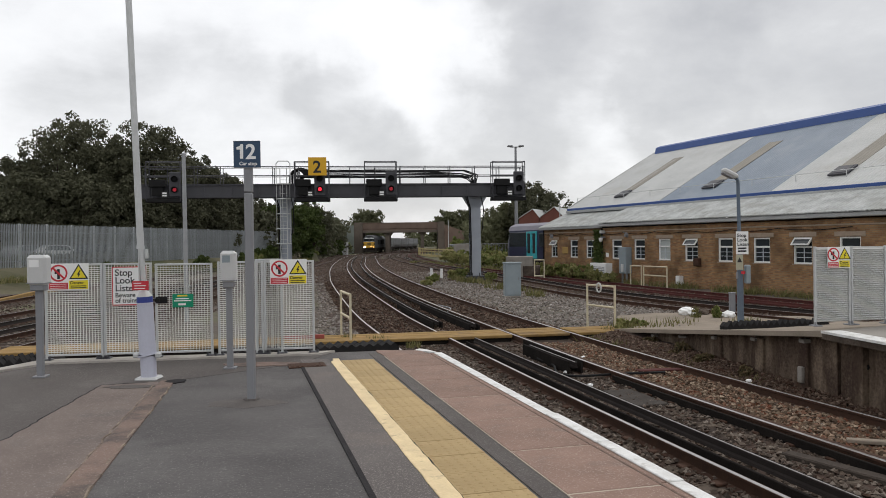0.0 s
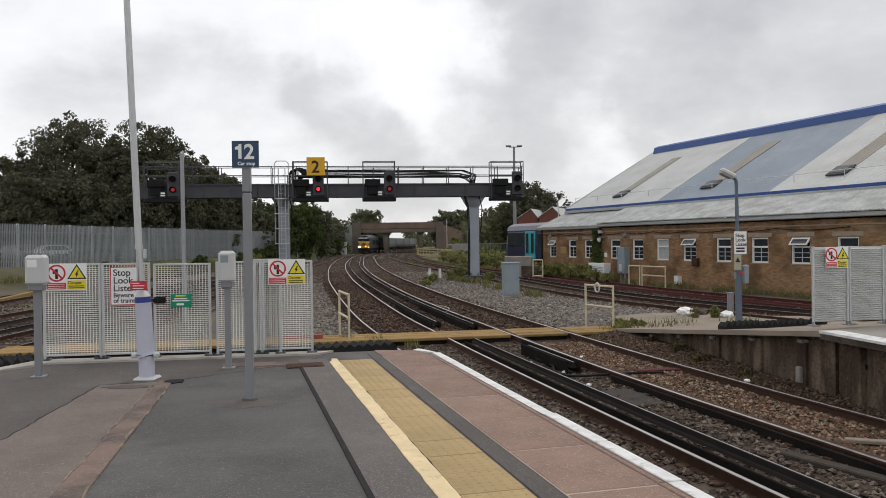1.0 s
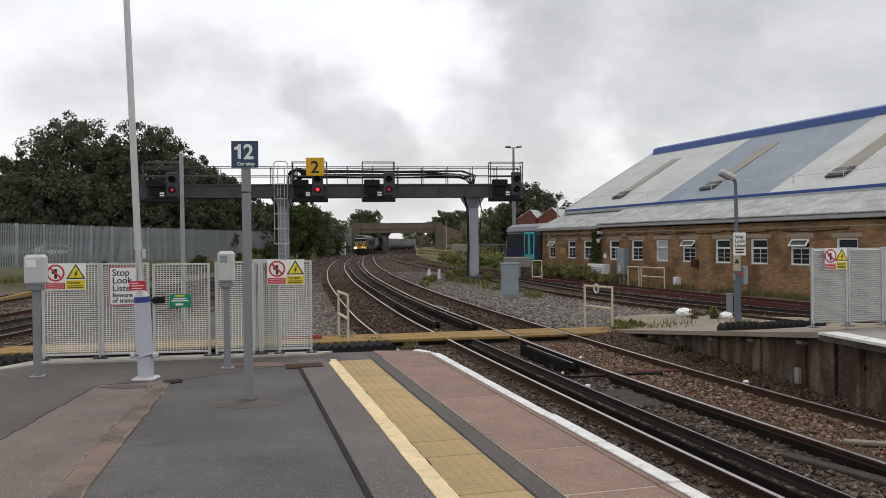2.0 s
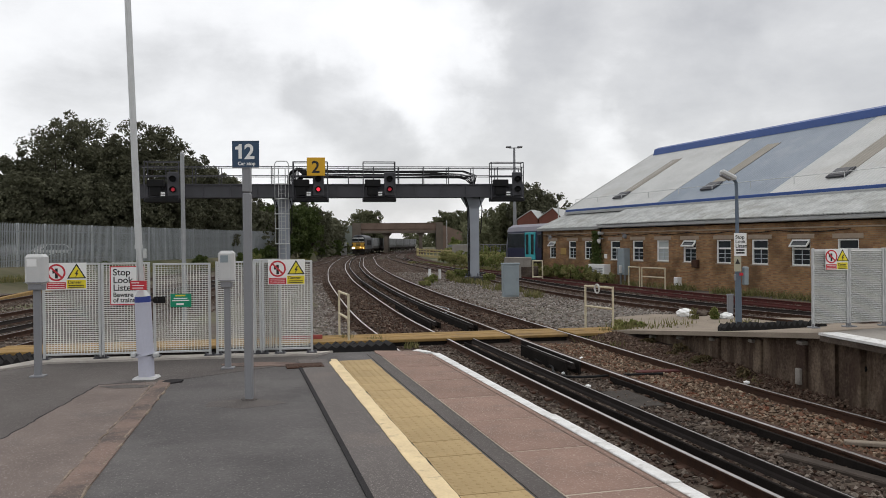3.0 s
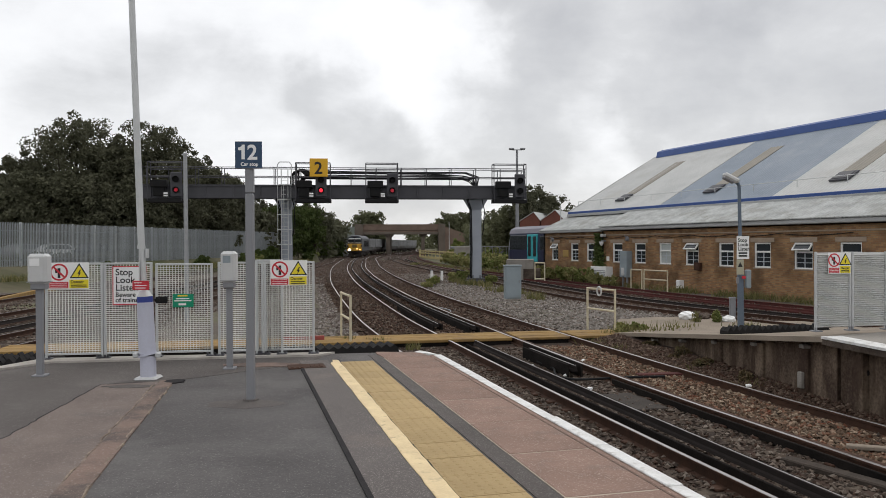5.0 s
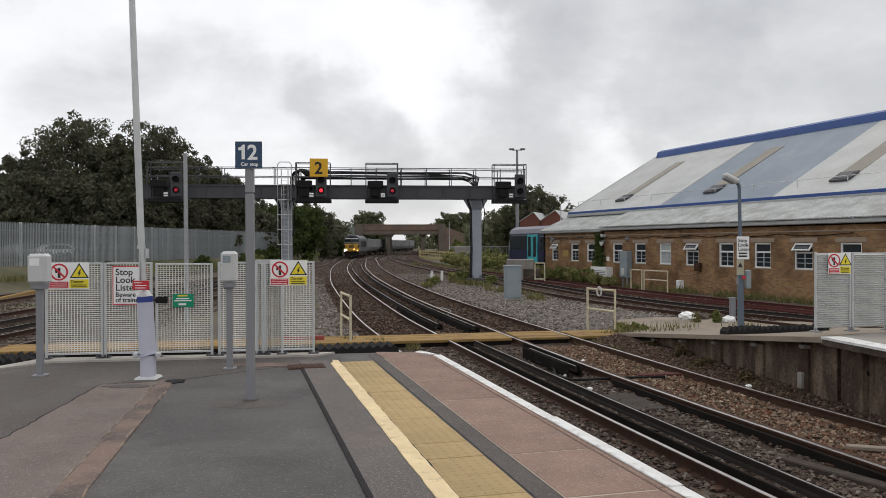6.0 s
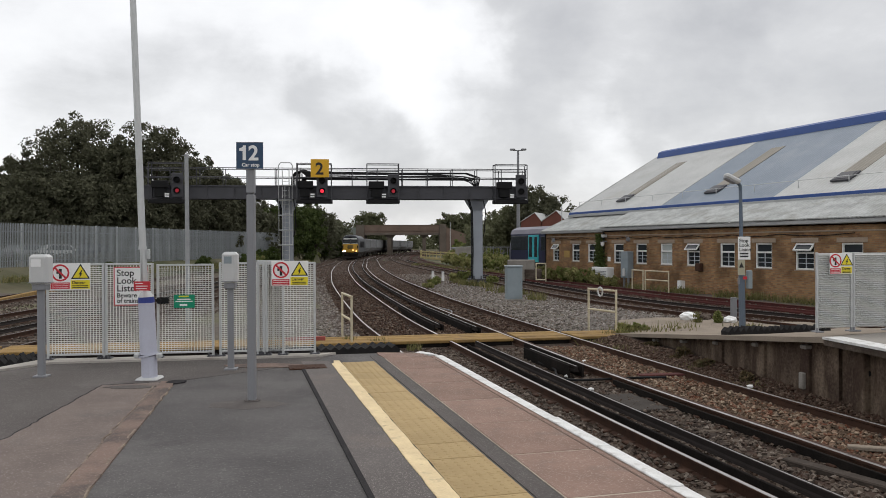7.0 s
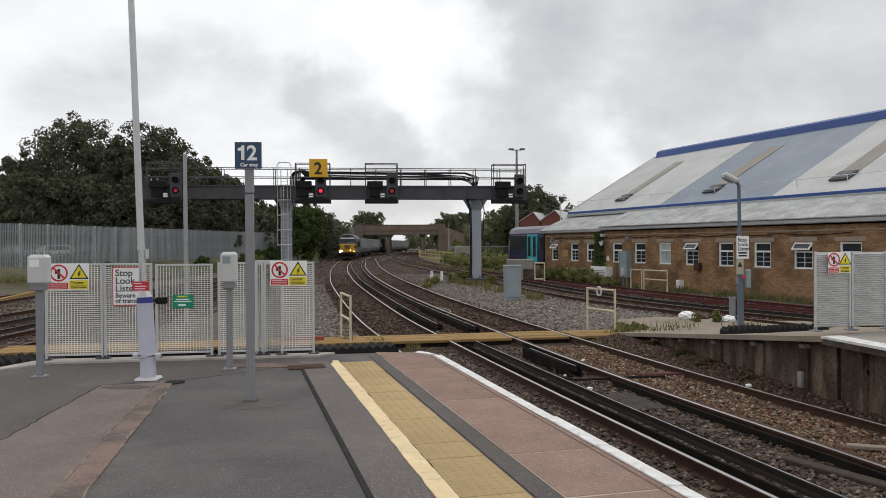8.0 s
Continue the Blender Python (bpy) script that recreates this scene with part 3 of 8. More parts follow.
make_track(TRACK_1, "curving electrified track with polished rails on brown ballast", RAIL_TOP, [(1.19, -10, 19), (1.19, 21.4, 130)], None, (-10, 75), boards=[(1.32, 21.4, 60, 0.02), (1.06, 21.4, 30, 0.03), (0.98, 0, 18.7, -0.03)])
# board at -0.86: added black strip painting the shadow beside the left rail
make_track(TRACK_2, "curving electrified track with polished rails beside rusty ballast", RAIL_TOP, [(-1.19, 22, 130), (-1.19, 14.5, 18.2)], (-0.66, 2, 60), (-10, 75), boards=[(-0.86, 0, 14.6, -0.07), (-1.06, 14.2, 18.3, 0.07), (-1.33, 14.8, 18.0, 0.07), (-1.06, 21.9, 60, 0.01), (-1.33, 21.9, 30, 0.03)])
make_track(TRACK_3, "through track with worn rails on grey ballast", RAIL_DULL, [(1.19, 12, 120)], None, (20, 60))
make_track(TRACK_4, "siding track with red rusted rails by the depot", RUST_RED, [(-1.19, 14, 100)], None, (24, 60), RUST_RED)
make_track(TRACK_5, "track with worn rails along the island platform", RAIL_DULL, [(-1.19, 0, 100)], None, (14, 50))
make_track(TRACK_7, "disused siding track with dull rails", RAIL_DULL, (), None, (14, 40))
make_track(TRACK_6, "outer siding track with worn rails", RAIL_DULL, [(1.19, 0, 100)], None, (14, 40))


# ---- the island platform ----
def along(x0, slope, y):
    return x0 + slope * y


P_S = -0.263           # the platform runs a little to the left as it goes away
TAC = 1.63             # right edge of the tactile paving at y = 0


def band(u0, u1, y0, y1, z0, z1, e0=0.0, e1=0.0):
    """A strip along the platform between sideways offsets u0 and u1 from the tactile edge; e: shift at the far end."""
    return Shape().slab([(TAC + u0 + P_S * y0, y0), (TAC + u1 + P_S * y0, y0), (TAC + u1 + e1 + P_S * y1, y1), (TAC + u0 + e0 + P_S * y1, y1)], z0, z1)


def make_platform():
    plat = thing("island_platform", "asphalt island platform with a painted edge and end ramp", "platform", kind="structure")
    body = [(TAC + 0.80 - P_S * 8, -8), (TAC + 0.80 + P_S * 4, 4.0), (-0.33, 10.0), (-0.42, 10.34), (-1.5, 10.12), (-4.85, 9.62), (-5.25, 8.6), (-5.9, 5), (-7.5, -8)]
    part("platform_slab", Shape().slab(body, -1.2, -0.01), ASPHALT, plat)
    part("dark_asphalt_patch", Shape().slab([(-2.85, 8.15), (-1.7, 9.28), (-1.45, 10.1), (-4.83, 9.6), (-5.2, 8.6), (-5.7, 5.6), (-3.22, 5.7), (-3.47, 7.9)], -0.01, -0.006), ASPHALT_DARK, plat)
    part("old_asphalt_patch", Shape().slab([(-6.6, -7), (0.1, -7), (-1.3, 0.5), (-2.2, 4.36), (-2.78, 7.7), (-2.95, 8.1), (-3.47, 7.95), (-3.22, 5.74), (-4.1, 3.2)], -0.01, -0.003), ASPHALT_OLD, plat, "pinkish worn asphalt")
    part("trench_strip", Shape().slab([(0.35, -7), (0.55, -7), (-1.05, 0.5), (-2.02, 4.36), (-2.8, 8.15), (-2.94, 8.15), (-2.2, 4.36), (-1.22, 0.5)], -0.01, 0.001), TRENCH, plat, "brown concrete trench repair")
    wob = random.Random(9)
    for u, q in ((-0.0, 0.0), (0.17, 0.0)):
        part("trench_edge", Shape().sweep([(-0.01, -0.008), (0.01, -0.008), (0.006, 0.004), (-0.006, 0.004)], [(x + u + wob.uniform(-0.012, 0.012), y, wob.uniform(-0.006, 0.001)) for x, y in smooth_path([(-1.22, 0.5), (-2.19, 4.36), (-2.92 + q, 7.9)], 0.09)]), mat("pale_trench_edge", (0.34, 0.275, 0.21), 0.9, 0, (0.13, 0.1, 0.085), 7, 1.1, 30, 0.4), plat)
    seam = []
    for (xa, ya), (xb, yb) in zip([(-4.1, 3.2), (-3.22, 5.74), (-3.47, 7.95)], [(-3.22, 5.74), (-3.47, 7.95), (-2.95, 8.1)]):
        n = int(math.hypot(xb - xa, yb - ya) / 0.08)
        seam += [(xa + (xb - xa) * k / n + wob.uniform(-0.012, 0.012), ya + (yb - ya) * k / n + wob.uniform(-0.01, 0.01), 0) for k in range(n)]
    part("crack", Shape().sweep([(-0.009, -0.008), (0.009, -0.008), (0.005, -0.0015), (-0.005, -0.0015)], seam), TAR, plat, "dark crack between two asphalt patches")
    part("tar_joint", band(-0.915, -0.878, -7.5, 9.3, -0.01, 0.0), TAR, plat, "black tar joint")
    part("worn_asphalt_band", band(-0.878, -0.535, -7.5, 9.55, -0.01, -0.002), mat("worn_grey_asphalt", (0.145, 0.13, 0.124), 0.9, 0, (0.11, 0.098, 0.093), 1.5, 0.7, 100, 0.35, stain=(0.18, 0.15, 0.135), stain_scale=1.2, speck=(0.27, 0.245, 0.23), speck_scale=170, speck_at=0.8), plat, "worn grey asphalt")
    rg = random.Random(4)
    ys = [-7.5 + 0.12 * i for i in range(143)]
    left = [(TAC - 0.535 + P_S * y + rg.uniform(-0.005, 0.004) + (0.05 if y > 9.3 else 0), y) for y in ys]
    right = [(TAC - 0.412 + P_S * y + rg.uniform(-0.004, 0.003), y) for y in ys[::-1]]
    line = Shape()
    n = len(left)
    right = right[::-1]
    line.add([(x, y, 0.004) for x, y in left] + [(x, y, 0.004) for x, y in right] + [(x, y, -0.01) for x, y in left] + [(x, y, -0.01) for x, y in right],
             [(i, n + i, n + i + 1, i + 1) for i in range(n - 1)] + [(2 * n + i, 2 * n + i + 1, 3 * n + i + 1, 3 * n + i) for i in range(n - 1)]
             + [(i, i + 1, 2 * n + i + 1, 2 * n + i) for i in range(n - 1)] + [(n + i, 3 * n + i, 3 * n + i + 1, n + i + 1) for i in range(n - 1)])
    part("painted_line", line, YELLOW_LINE, plat, "cream painted safety line")
    for nm, cx, cy, r, k, mt in (("patch_repair", -1.78, 6.98, 0.36, 0.55, ASPHALT_DARK), ("patch_repair", -3.12, 7.82, 0.27, 0.35, ASPHALT_DARK), ("broken_edge", -2.78, 8.12, 0.11, 1.0, TAR), ("patch_repair", -2.1, 9.2, 0.5, 0.3, TRENCH)):
        pts = [(cx + r * rg.uniform(0.75, 1.1) * math.cos(a), cy + r * k * rg.uniform(0.75, 1.1) * math.sin(a)) for a in np.linspace(0, 2 * math.pi, 19)[:-1]]
        part(nm, Shape().slab(pts, -0.02, 0.0012 if cy > 7.5 and cx > -3.3 else -0.0085), mt, plat)
    part("line_gap", band(-0.414, -0.4, -7.5, 9.6, -0.012, 0.0015), TAR, plat)
    part("infill_strip", band(0.0, 0.17, -7.5, 10.0, -0.01, -0.004, 0.03, 0.08), ASPHALT_DARK, plat)
    ramp = [(-0.42, 10.34), (-2.3, 16.6), (-6.3, 15.9), (-4.85, 9.62)]
    s = Shape()
    s.add([(*ramp[0], -0.01), (*ramp[1], -0.95), (*ramp[2], -0.95), (*ramp[3], -0.01)] + [(x, y, -1.25) for x, y in ramp],
          [(0, 1, 2, 3), (4, 7, 6, 5), (0, 4, 5, 1), (1, 5, 6, 2), (2, 6, 7, 3), (3, 7, 4, 0)])
    part("end_ramp", s, CONCRETE, plat)
    part("end_edging", Shape().slab([(-5.2, 8.75), (-5.02, 8.85), (-4.7, 9.40), (-1.6, 9.90), (-1.42, 10.16), (-4.92, 9.68)], -0.01, 0.018), mat("pale_concrete", (0.47, 0.44, 0.40), 0.9, 0, (0.34, 0.31, 0.28), 2.5, 0.8, 40, 0.3, stain=(0.25, 0.22, 0.19), stain_scale=2.0), plat, "pale concrete edging")
    return plat


PLATFORM = make_platform()


# ---- the facing platform with its ramp ----
def make_facing_platform():
    plat = thing("facing_platform", "concrete platform with a weathered wall and long end ramp", "platform", kind="structure")
    top = [(9.9, -6), (5.84, 10.2), (5.62, 11.75), (8.6, 13.2), (13, 13.2), (17, -6)]
    part("platform_slab", Shape().slab(top, -0.12, 0.0), CONCRETE, plat)
    edge = [(9.86, -6), (5.80, 10.2), (5.58, 11.75)]
    part("coping", Shape().sweep([(0, -0.03), (0.32, -0.03), (0.32, 0.006), (0, 0.006)], [(x, y, 0) for x, y in edge]), COPING_WHITE, plat, "white painted coping")
    # dark concrete paints in the shade on the coping's front face
    part("shaded_nosing", Shape().sweep([(0.02, -0.12), (0.34, -0.12), (0.34, -0.03), (0.02, -0.03)], [(x, y, 0) for x, y in edge]), CONCRETE_DARK, plat)
    for k in range(2):
        part("drain_hole", Shape().rod((6.02 - 0.06 * k, 11.0 + 0.2 * k, -0.45), (6.3, 11.05 + 0.2 * k, -0.45), 0.045, None, 10), BLACK, plat)
    for y in (10.4, 11.3, 12.6, 13.9, 15.4):
        x = 6.12 - 0.142 * (y - 10.2)
        part("pilaster", Shape().box(-0.1, 0.1, -0.12, 0.12, -1.3, -0.14 - max(0, y - 11.8) * 0.102, 0.015, pose(x, y, 0, 0, 0, 9)), WALL_CONC, plat)
    part("platform_wall", Shape().slab([(10.2, -6), (6.12, 10.2), (5.9, 11.8), (8.6, 13.1), (13, 13.1), (17, -6)], -1.25, -0.12), WALL_CONC, plat, "stained concrete wall")
    # ramp going down to the crossing
    s = Shape()
    tops = [(5.6, 11.75, 0), (4.35, 20.6, -0.93), (7.2, 21.2, -0.93), (9.2, 13.2, 0)]
    s.add(tops + [(x, y, z - 0.085) for x, y, z in tops], [(0, 1, 2, 3), (4, 7, 6, 5), (0, 4, 5, 1), (1, 5, 6, 2), (2, 6, 7, 3), (3, 7, 4, 0)])
    part("ramp_top", s, PATH, plat, "tan concrete ramp")
    w = Shape()
    w.add([(5.85, 11.8, -0.08), (4.62, 20.6, -1.0), (7.1, 21.1, -1.0), (9.1, 13.2, -0.08), (5.85, 11.8, -1.3), (4.62, 20.6, -1.3), (7.1, 21.1, -1.3), (9.1, 13.2, -1.3)],
          [(0, 1, 2, 3), (4, 7, 6, 5), (0, 4, 5, 1), (1, 5, 6, 2), (2, 6, 7, 3), (3, 7, 4, 0)])
    part("ramp_wall", w, WALL_CONC, plat, "stained concrete ramp wall")
    for i in range(6):
        t = (i + 0.5) / 6
        x, y, z = 5.85 + (4.62 - 5.85) * t, 11.8 + 8.8 * t, -0.12 - 0.9 * t
        part("corbel", Shape().box(-0.12, 0.05, -0.07, 0.07, -0.08, -0.02, 0.01, pose(x, y, z, 0, 0, 8)), CONCRETE, plat)
    return plat


make_facing_platform()


# ---- foot crossing between the platforms ----
def make_crossing():
    cr = thing("foot_crossing", "weathered yellow-brown boarded foot crossing over the tracks", "crossing", kind="structure")
    a, b = Vector((-13.5, 17.2)), Vector((4.6, 20.85))
    d = (b - a).normalized()
    ang = math.degrees(math.atan2(d.y, d.x))
    gaps = [TRACK_1, TRACK_2, TRACK_5]
    length = (b - a).length
    rails = []
    for tr in gaps:
        for side in (-0.753, 0.753):
            pts = offset_path(tr, side, 0)
            rails += [(Vector(p[:2]) - a).dot(d) for p in pts if abs((Vector(p[:2]) - a).dot(Vector((-d.y, d.x)))) < 0.55][:1]
    rails = sorted(r for r in rails if 0 < r < length)
    stops = [0.0] + [v for r in rails for v in (r - 0.09, r + 0.09)] + [length]
    for s0, s1 in zip(stops[::2], stops[1::2]):
        if s1 - s0 < 0.2:
            continue
        # added black block that paints the shadow below the boards
        part("under_board_shade", Shape().box(s0 + 0.02, s1 - 0.02, -0.6, 0.62, -0.16, -0.056), SOOT_SHADE, cr)
        for k in range(4):
            y0 = -0.66 + k * 0.33
            part("board", Shape().box(s0 + random.uniform(0, 0.02), s1, y0, y0 + 0.318, -0.055, 0.015 + random.uniform(-0.006, 0.006), 0.012), CROSSING, cr)
    cr.matrix_world = pose(a.x, a.y, RAIL, 0, 0, ang)


make_crossing()


# ---- depot ----
BAR_GREY = mat("pale_grey_bar", (0.5, 0.54, 0.58), 0.5, 0, (0.42, 0.46, 0.5), 3, 0.5)


def window_unit(open_vent=False, blind=False, w=1.05, h=1.15):
    win = thing("window", "white casement window with glazing bars", "window")
    fr = Shape()
    fr.box(0, 0.07, -0.02, 0.1, 0, h, 0.008).box(w - 0.07, w, -0.02, 0.1, 0, h, 0.008)
    fr.box(0.07, w - 0.07, -0.02, 0.1, 0, 0.07, 0.008).box(0.07, w - 0.07, -0.02, 0.1, h - 0.07, h, 0.008)
    fr.box(0.07, w - 0.07, -0.03, 0.1, h - 0.46, h - 0.38, 0.008)
    part("window_frame", fr, WHITE, win)
    part("pane", Shape().box(0.07, w - 0.07, 0.05, 0.06, 0.07, h - 0.46), BLIND if blind else GLASS, win)
    if open_vent:
        m = pose(0, -0.02, h - 0.05, -38)
        v = Shape()
        v.box(0.03, 0.1, -0.03, 0.03, -0.36, 0, 0.006, m).box(w - 0.1, w - 0.03, -0.03, 0.03, -0.36, 0, 0.006, m)
        v.box(0.1, w - 0.1, -0.03, 0.03, -0.36, -0.3, 0.006, m).box(0.1, w - 0.1, -0.03, 0.03, -0.06, 0, 0.006, m)
        part("open_vent", v, WHITE, win, "top-hung vent propped open")
        part("vent_pane", Shape().box(0.1, w - 0.1, -0.005, 0.005, -0.3, -0.06, 0, m), GLASS, win)
        part("pane", Shape().box(0.07, w - 0.07, 0.05, 0.06, h - 0.38, h - 0.07), GLASS, win)
    else:
        part("pane", Shape().box(0.07, w - 0.07, 0.05, 0.06, h - 0.38, h - 0.07), BLIND if blind else GLASS, win)
    part("glazing_bar", Shape().box(w / 2 - 0.014, w / 2 + 0.014, 0.02, 0.05, 0.08, h - 0.46), BAR_GREY, win)
    for z in (0.28, 0.48):
        part("glazing_bar", Shape().box(0.08, w - 0.08, 0.022, 0.048, z - 0.012, z + 0.012), BAR_GREY, win)
    part("window_sill", Shape().box(-0.05, w + 0.05, -0.08, 0.06, -0.05, 0.0, 0.01), LINTEL, win)
    return win


def corrugated(x0, x1, pitch, depth, low, high, thick=0.02, m=None):
    """A corrugated sheet from x0 to x1; low and high are (y, z) of its lower and upper edge."""
    n = max(2, int((x1 - x0) / pitch * 2))
    s, vs = Shape(), []
    for i in range(n + 1):
        x = x0 + (x1 - x0) * i / n
        o = depth if i % 2 else 0.0
        for (y, z) in (low, high):
            vs += [(x, y, z + o), (x, y, z + o - thick - depth)]
    fs = []
    for i in range(n):
        a, b = 4 * i, 4 * i + 4
        fs += [(a, b, b + 2, a + 2), (a + 1, a + 3, b + 3, b + 1), (a, a + 1, b + 1, b), (a + 2, b + 2, b + 3, a + 3)]
    fs += [(0, 2, 3, 1), (4 * n, 4 * n + 1, 4 * n + 3, 4 * n + 2)]
    return s.add(vs, fs, m)


def make_depot():
    dep = thing("train_depot", "long yellow-brick depot with a ridged grey sheet roof and blue trim", "depot", pose(7.0, 55.7, GROUND + 0.14, 0, 0, -69.24))
    L, top = 50.0, 3.12
    starts = [1.1, 3.72, 5.72, 8.7, 11.0, 13.3, 15.55, 18.1, 20.5, 22.9, 25.32, 27.8, 30.2, 32.6, 35.0]
    widths = [0.9, 0.97, 0.97] + [1.05] * 12
    opened = (0, 6, 9, 12)
    zb = 1.25
    # front wall in piers and aprons round the openings
    xs = [0.0]
    for a, w in zip(starts, widths):
        xs += [a, a + w]
    xs += [L]
    for a, b in zip(xs[::2], xs[1::2]):
        part("wall_pier", Shape().box(a, b, 0, 0.33, -0.4, top), BRICK, dep)
    for a, w in zip(starts, widths):
        part("wall_apron", Shape().box(a, a + w, 0.002, 0.33, -0.4, zb), BRICK, dep)
        part("wall_head", Shape().box(a, a + w, 0.002, 0.33, zb + 1.15, top), BRICK, dep)
    g = Shape()
    g.box(0, 0.33, 0.33, 1.55, -0.4, 3.2)
    g.box(0, 0.33, 4.95, 16.2, -0.4, 3.7)
    part("gable_wall", g, BRICK, dep)
    part("back_wall", Shape().box(0, L, 16.2, 16.5, -0.4, 3.7), BRICK, dep)
    part("end_wall", Shape().box(L - 0.3, L, 0.33, 16.2, -0.4, 3.7), BRICK, dep)
    for i, (a, w) in enumerate(zip(starts, widths)):
        win = window_unit(i in opened, i == 5, w)
        win.name = "window"
        for key in ("label", "category"):
            del win[key]
        # the unit's parts belong straight to the depot's window
        win.parent = dep
        win.matrix_basis = pose(a, 0.06, zb)
        part("lintel", Shape().box(a - 0.22, a + w + 0.22, -0.015, 0.1, zb + 1.17, zb + 1.36, 0.008), LINTEL, dep)
    part("string_course", Shape().box(0, L, -0.03, 0.05, 2.86, 2.92, 0.01), LINTEL, dep)
    part("gutter", Shape().box(7.65, L, -0.28, -0.02, top + 0.06, top + 0.25, 0.03), FASCIA, dep, "grey metal gutter and fascia")
    part("gutter", Shape().box(-0.35, 7.65, -0.2, -0.02, top - 0.02, top + 0.14, 0.03), FASCIA, dep)
    # lean-to roof, blue band, main slope
    part("lean_to_roof", corrugated(7.6, L, 0.20, 0.028, (-0.32, top + 0.30), (2.0, 4.42)), ROOF_OLD, dep, "weathered corrugated sheet")
    part("lean_to_roof", corrugated(-0.4, 7.6, 0.20, 0.028, (-0.22, top + 0.16), (2.0, 4.26)), ROOF_OLD, dep, "weathered corrugated sheet")
    part("blue_band", Shape().box(0.0, L, 1.9, 2.2, 4.36, 4.62, 0.02), BLUE_TRIM, dep, "royal blue metal band")
    part("band_gutter", Shape().box(0.0, L, 1.82, 1.9, 4.28, 4.46, 0.01), FASCIA, dep)
    lo, hi = (2.0, 4.60), (9.6, 8.92)
    cuts = [(-0.1, 10.6, ROOF_LIGHT), (10.6, 19.45, ROOF_BLUE), (19.45, 28.3, ROOF_LIGHT), (28.3, 37.1, ROOF_BLUE), (37.1, L, ROOF_LIGHT)]
    for a, b, mt in cuts:
        part("roof_sheet", corrugated(a, b, 0.22, 0.03, lo, hi), mt, dep)

    def on_slope(t):
        return lo[0] + (hi[0] - lo[0]) * t, lo[1] + (hi[1] - lo[1]) * t
    for x in (4.4, 13.2, 21.9, 30.8):
        y0, z0 = on_slope(0.23)
        y1, z1 = on_slope(0.76)
        part("rooflight_strip", corrugated(x, x + 1.1, 0.22, 0.03, (y0, z0 + 0.022), (y1, z1 + 0.022)), ROOF_TAN, dep, "tan translucent rooflight strip")
        y0, z0 = on_slope(0.115)
        slope = math.degrees(math.atan2(hi[1] - lo[1], hi[0] - lo[0]))
        m = pose(x + 0.15, y0, z0 + 0.05, slope)
        part("roof_vent", Shape().box(0, 1.05, 0, 0.85, 0, 0.09, 0.02, m).box(0.1, 0.95, 0.1, 0.75, 0.09, 0.115, 0.01, m), GANTRY, dep, "dark roof hatch")
    part("back_roof", Shape().add([(-0.1, 9.6, 8.9), (L, 9.6, 8.9), (L, 16.8, 3.6), (-0.1, 16.8, 3.6), (-0.1, 9.6, 8.8), (L, 9.6, 8.8), (L, 16.8, 3.5), (-0.1, 16.8, 3.5)],
         [(0, 1, 2, 3), (4, 7, 6, 5), (0, 4, 5, 1), (1, 5, 6, 2), (2, 6, 7, 3), (3, 7, 4, 0)]), ROOF_OLD, dep)
    ridge = Shape()
    ridge.extrude([(9.12, 8.68), (9.24, 9.12), (9.6, 9.27), (10.0, 9.12), (10.1, 8.5)], 0.35, L, Matrix(((0, 1, 0, 0), (1, 0, 0, 0), (0, 0, 1, 0), (0, 0, 0, 1))))
    part("ridge_cap", ridge, BLUE_TRIM, dep, "royal blue ridge cladding")
    part("gable_trim", Shape().add([(-0.12, 2.0, 4.5), (-0.12, 9.6, 8.8), (-0.12, 9.6, 8.96), (-0.12, 2.0, 4.68), (0.02, 2.0, 4.5), (0.02, 9.6, 8.8), (0.02, 9.6, 8.96), (0.02, 2.0, 4.68)],
         [(0, 1, 2, 3), (4, 7, 6, 5), (0, 4, 5, 1), (1, 5, 6, 2), (2, 6, 7, 3), (3, 7, 4, 0)]), ROOF_LIGHT, dep)
    part("gable_cladding", Shape().add([(0.05, 2.2, 3.7), (0.05, 16.2, 3.7), (0.05, 9.6, 8.8), (0.05, 2.2, 4.5), (0.12, 2.2, 3.7), (0.12, 16.2, 3.7), (0.12, 9.6, 8.8), (0.12, 2.2, 4.5)],
         [(0, 3, 2, 1), (4, 5, 6, 7), (0, 1, 5, 4), (1, 2, 6, 5), (2, 3, 7, 6), (3, 0, 4, 7)]), ROOF_OLD, dep)
    # safety line along the roof
    line = Shape()
    y0, z0 = on_slope(0.10)
    for i in range(18):
        line.rod((i * 2.9, y0, z0), (i * 2.9, y0, z0 + 0.35), 0.02, None, 5)
    line.rod((0, y0, z0 + 0.34), (L, y0, z0 + 0.34), 0.016, None, 5)
    part("roof_safety_rail", line, GALV, dep)
    return dep


DEPOT = make_depot()


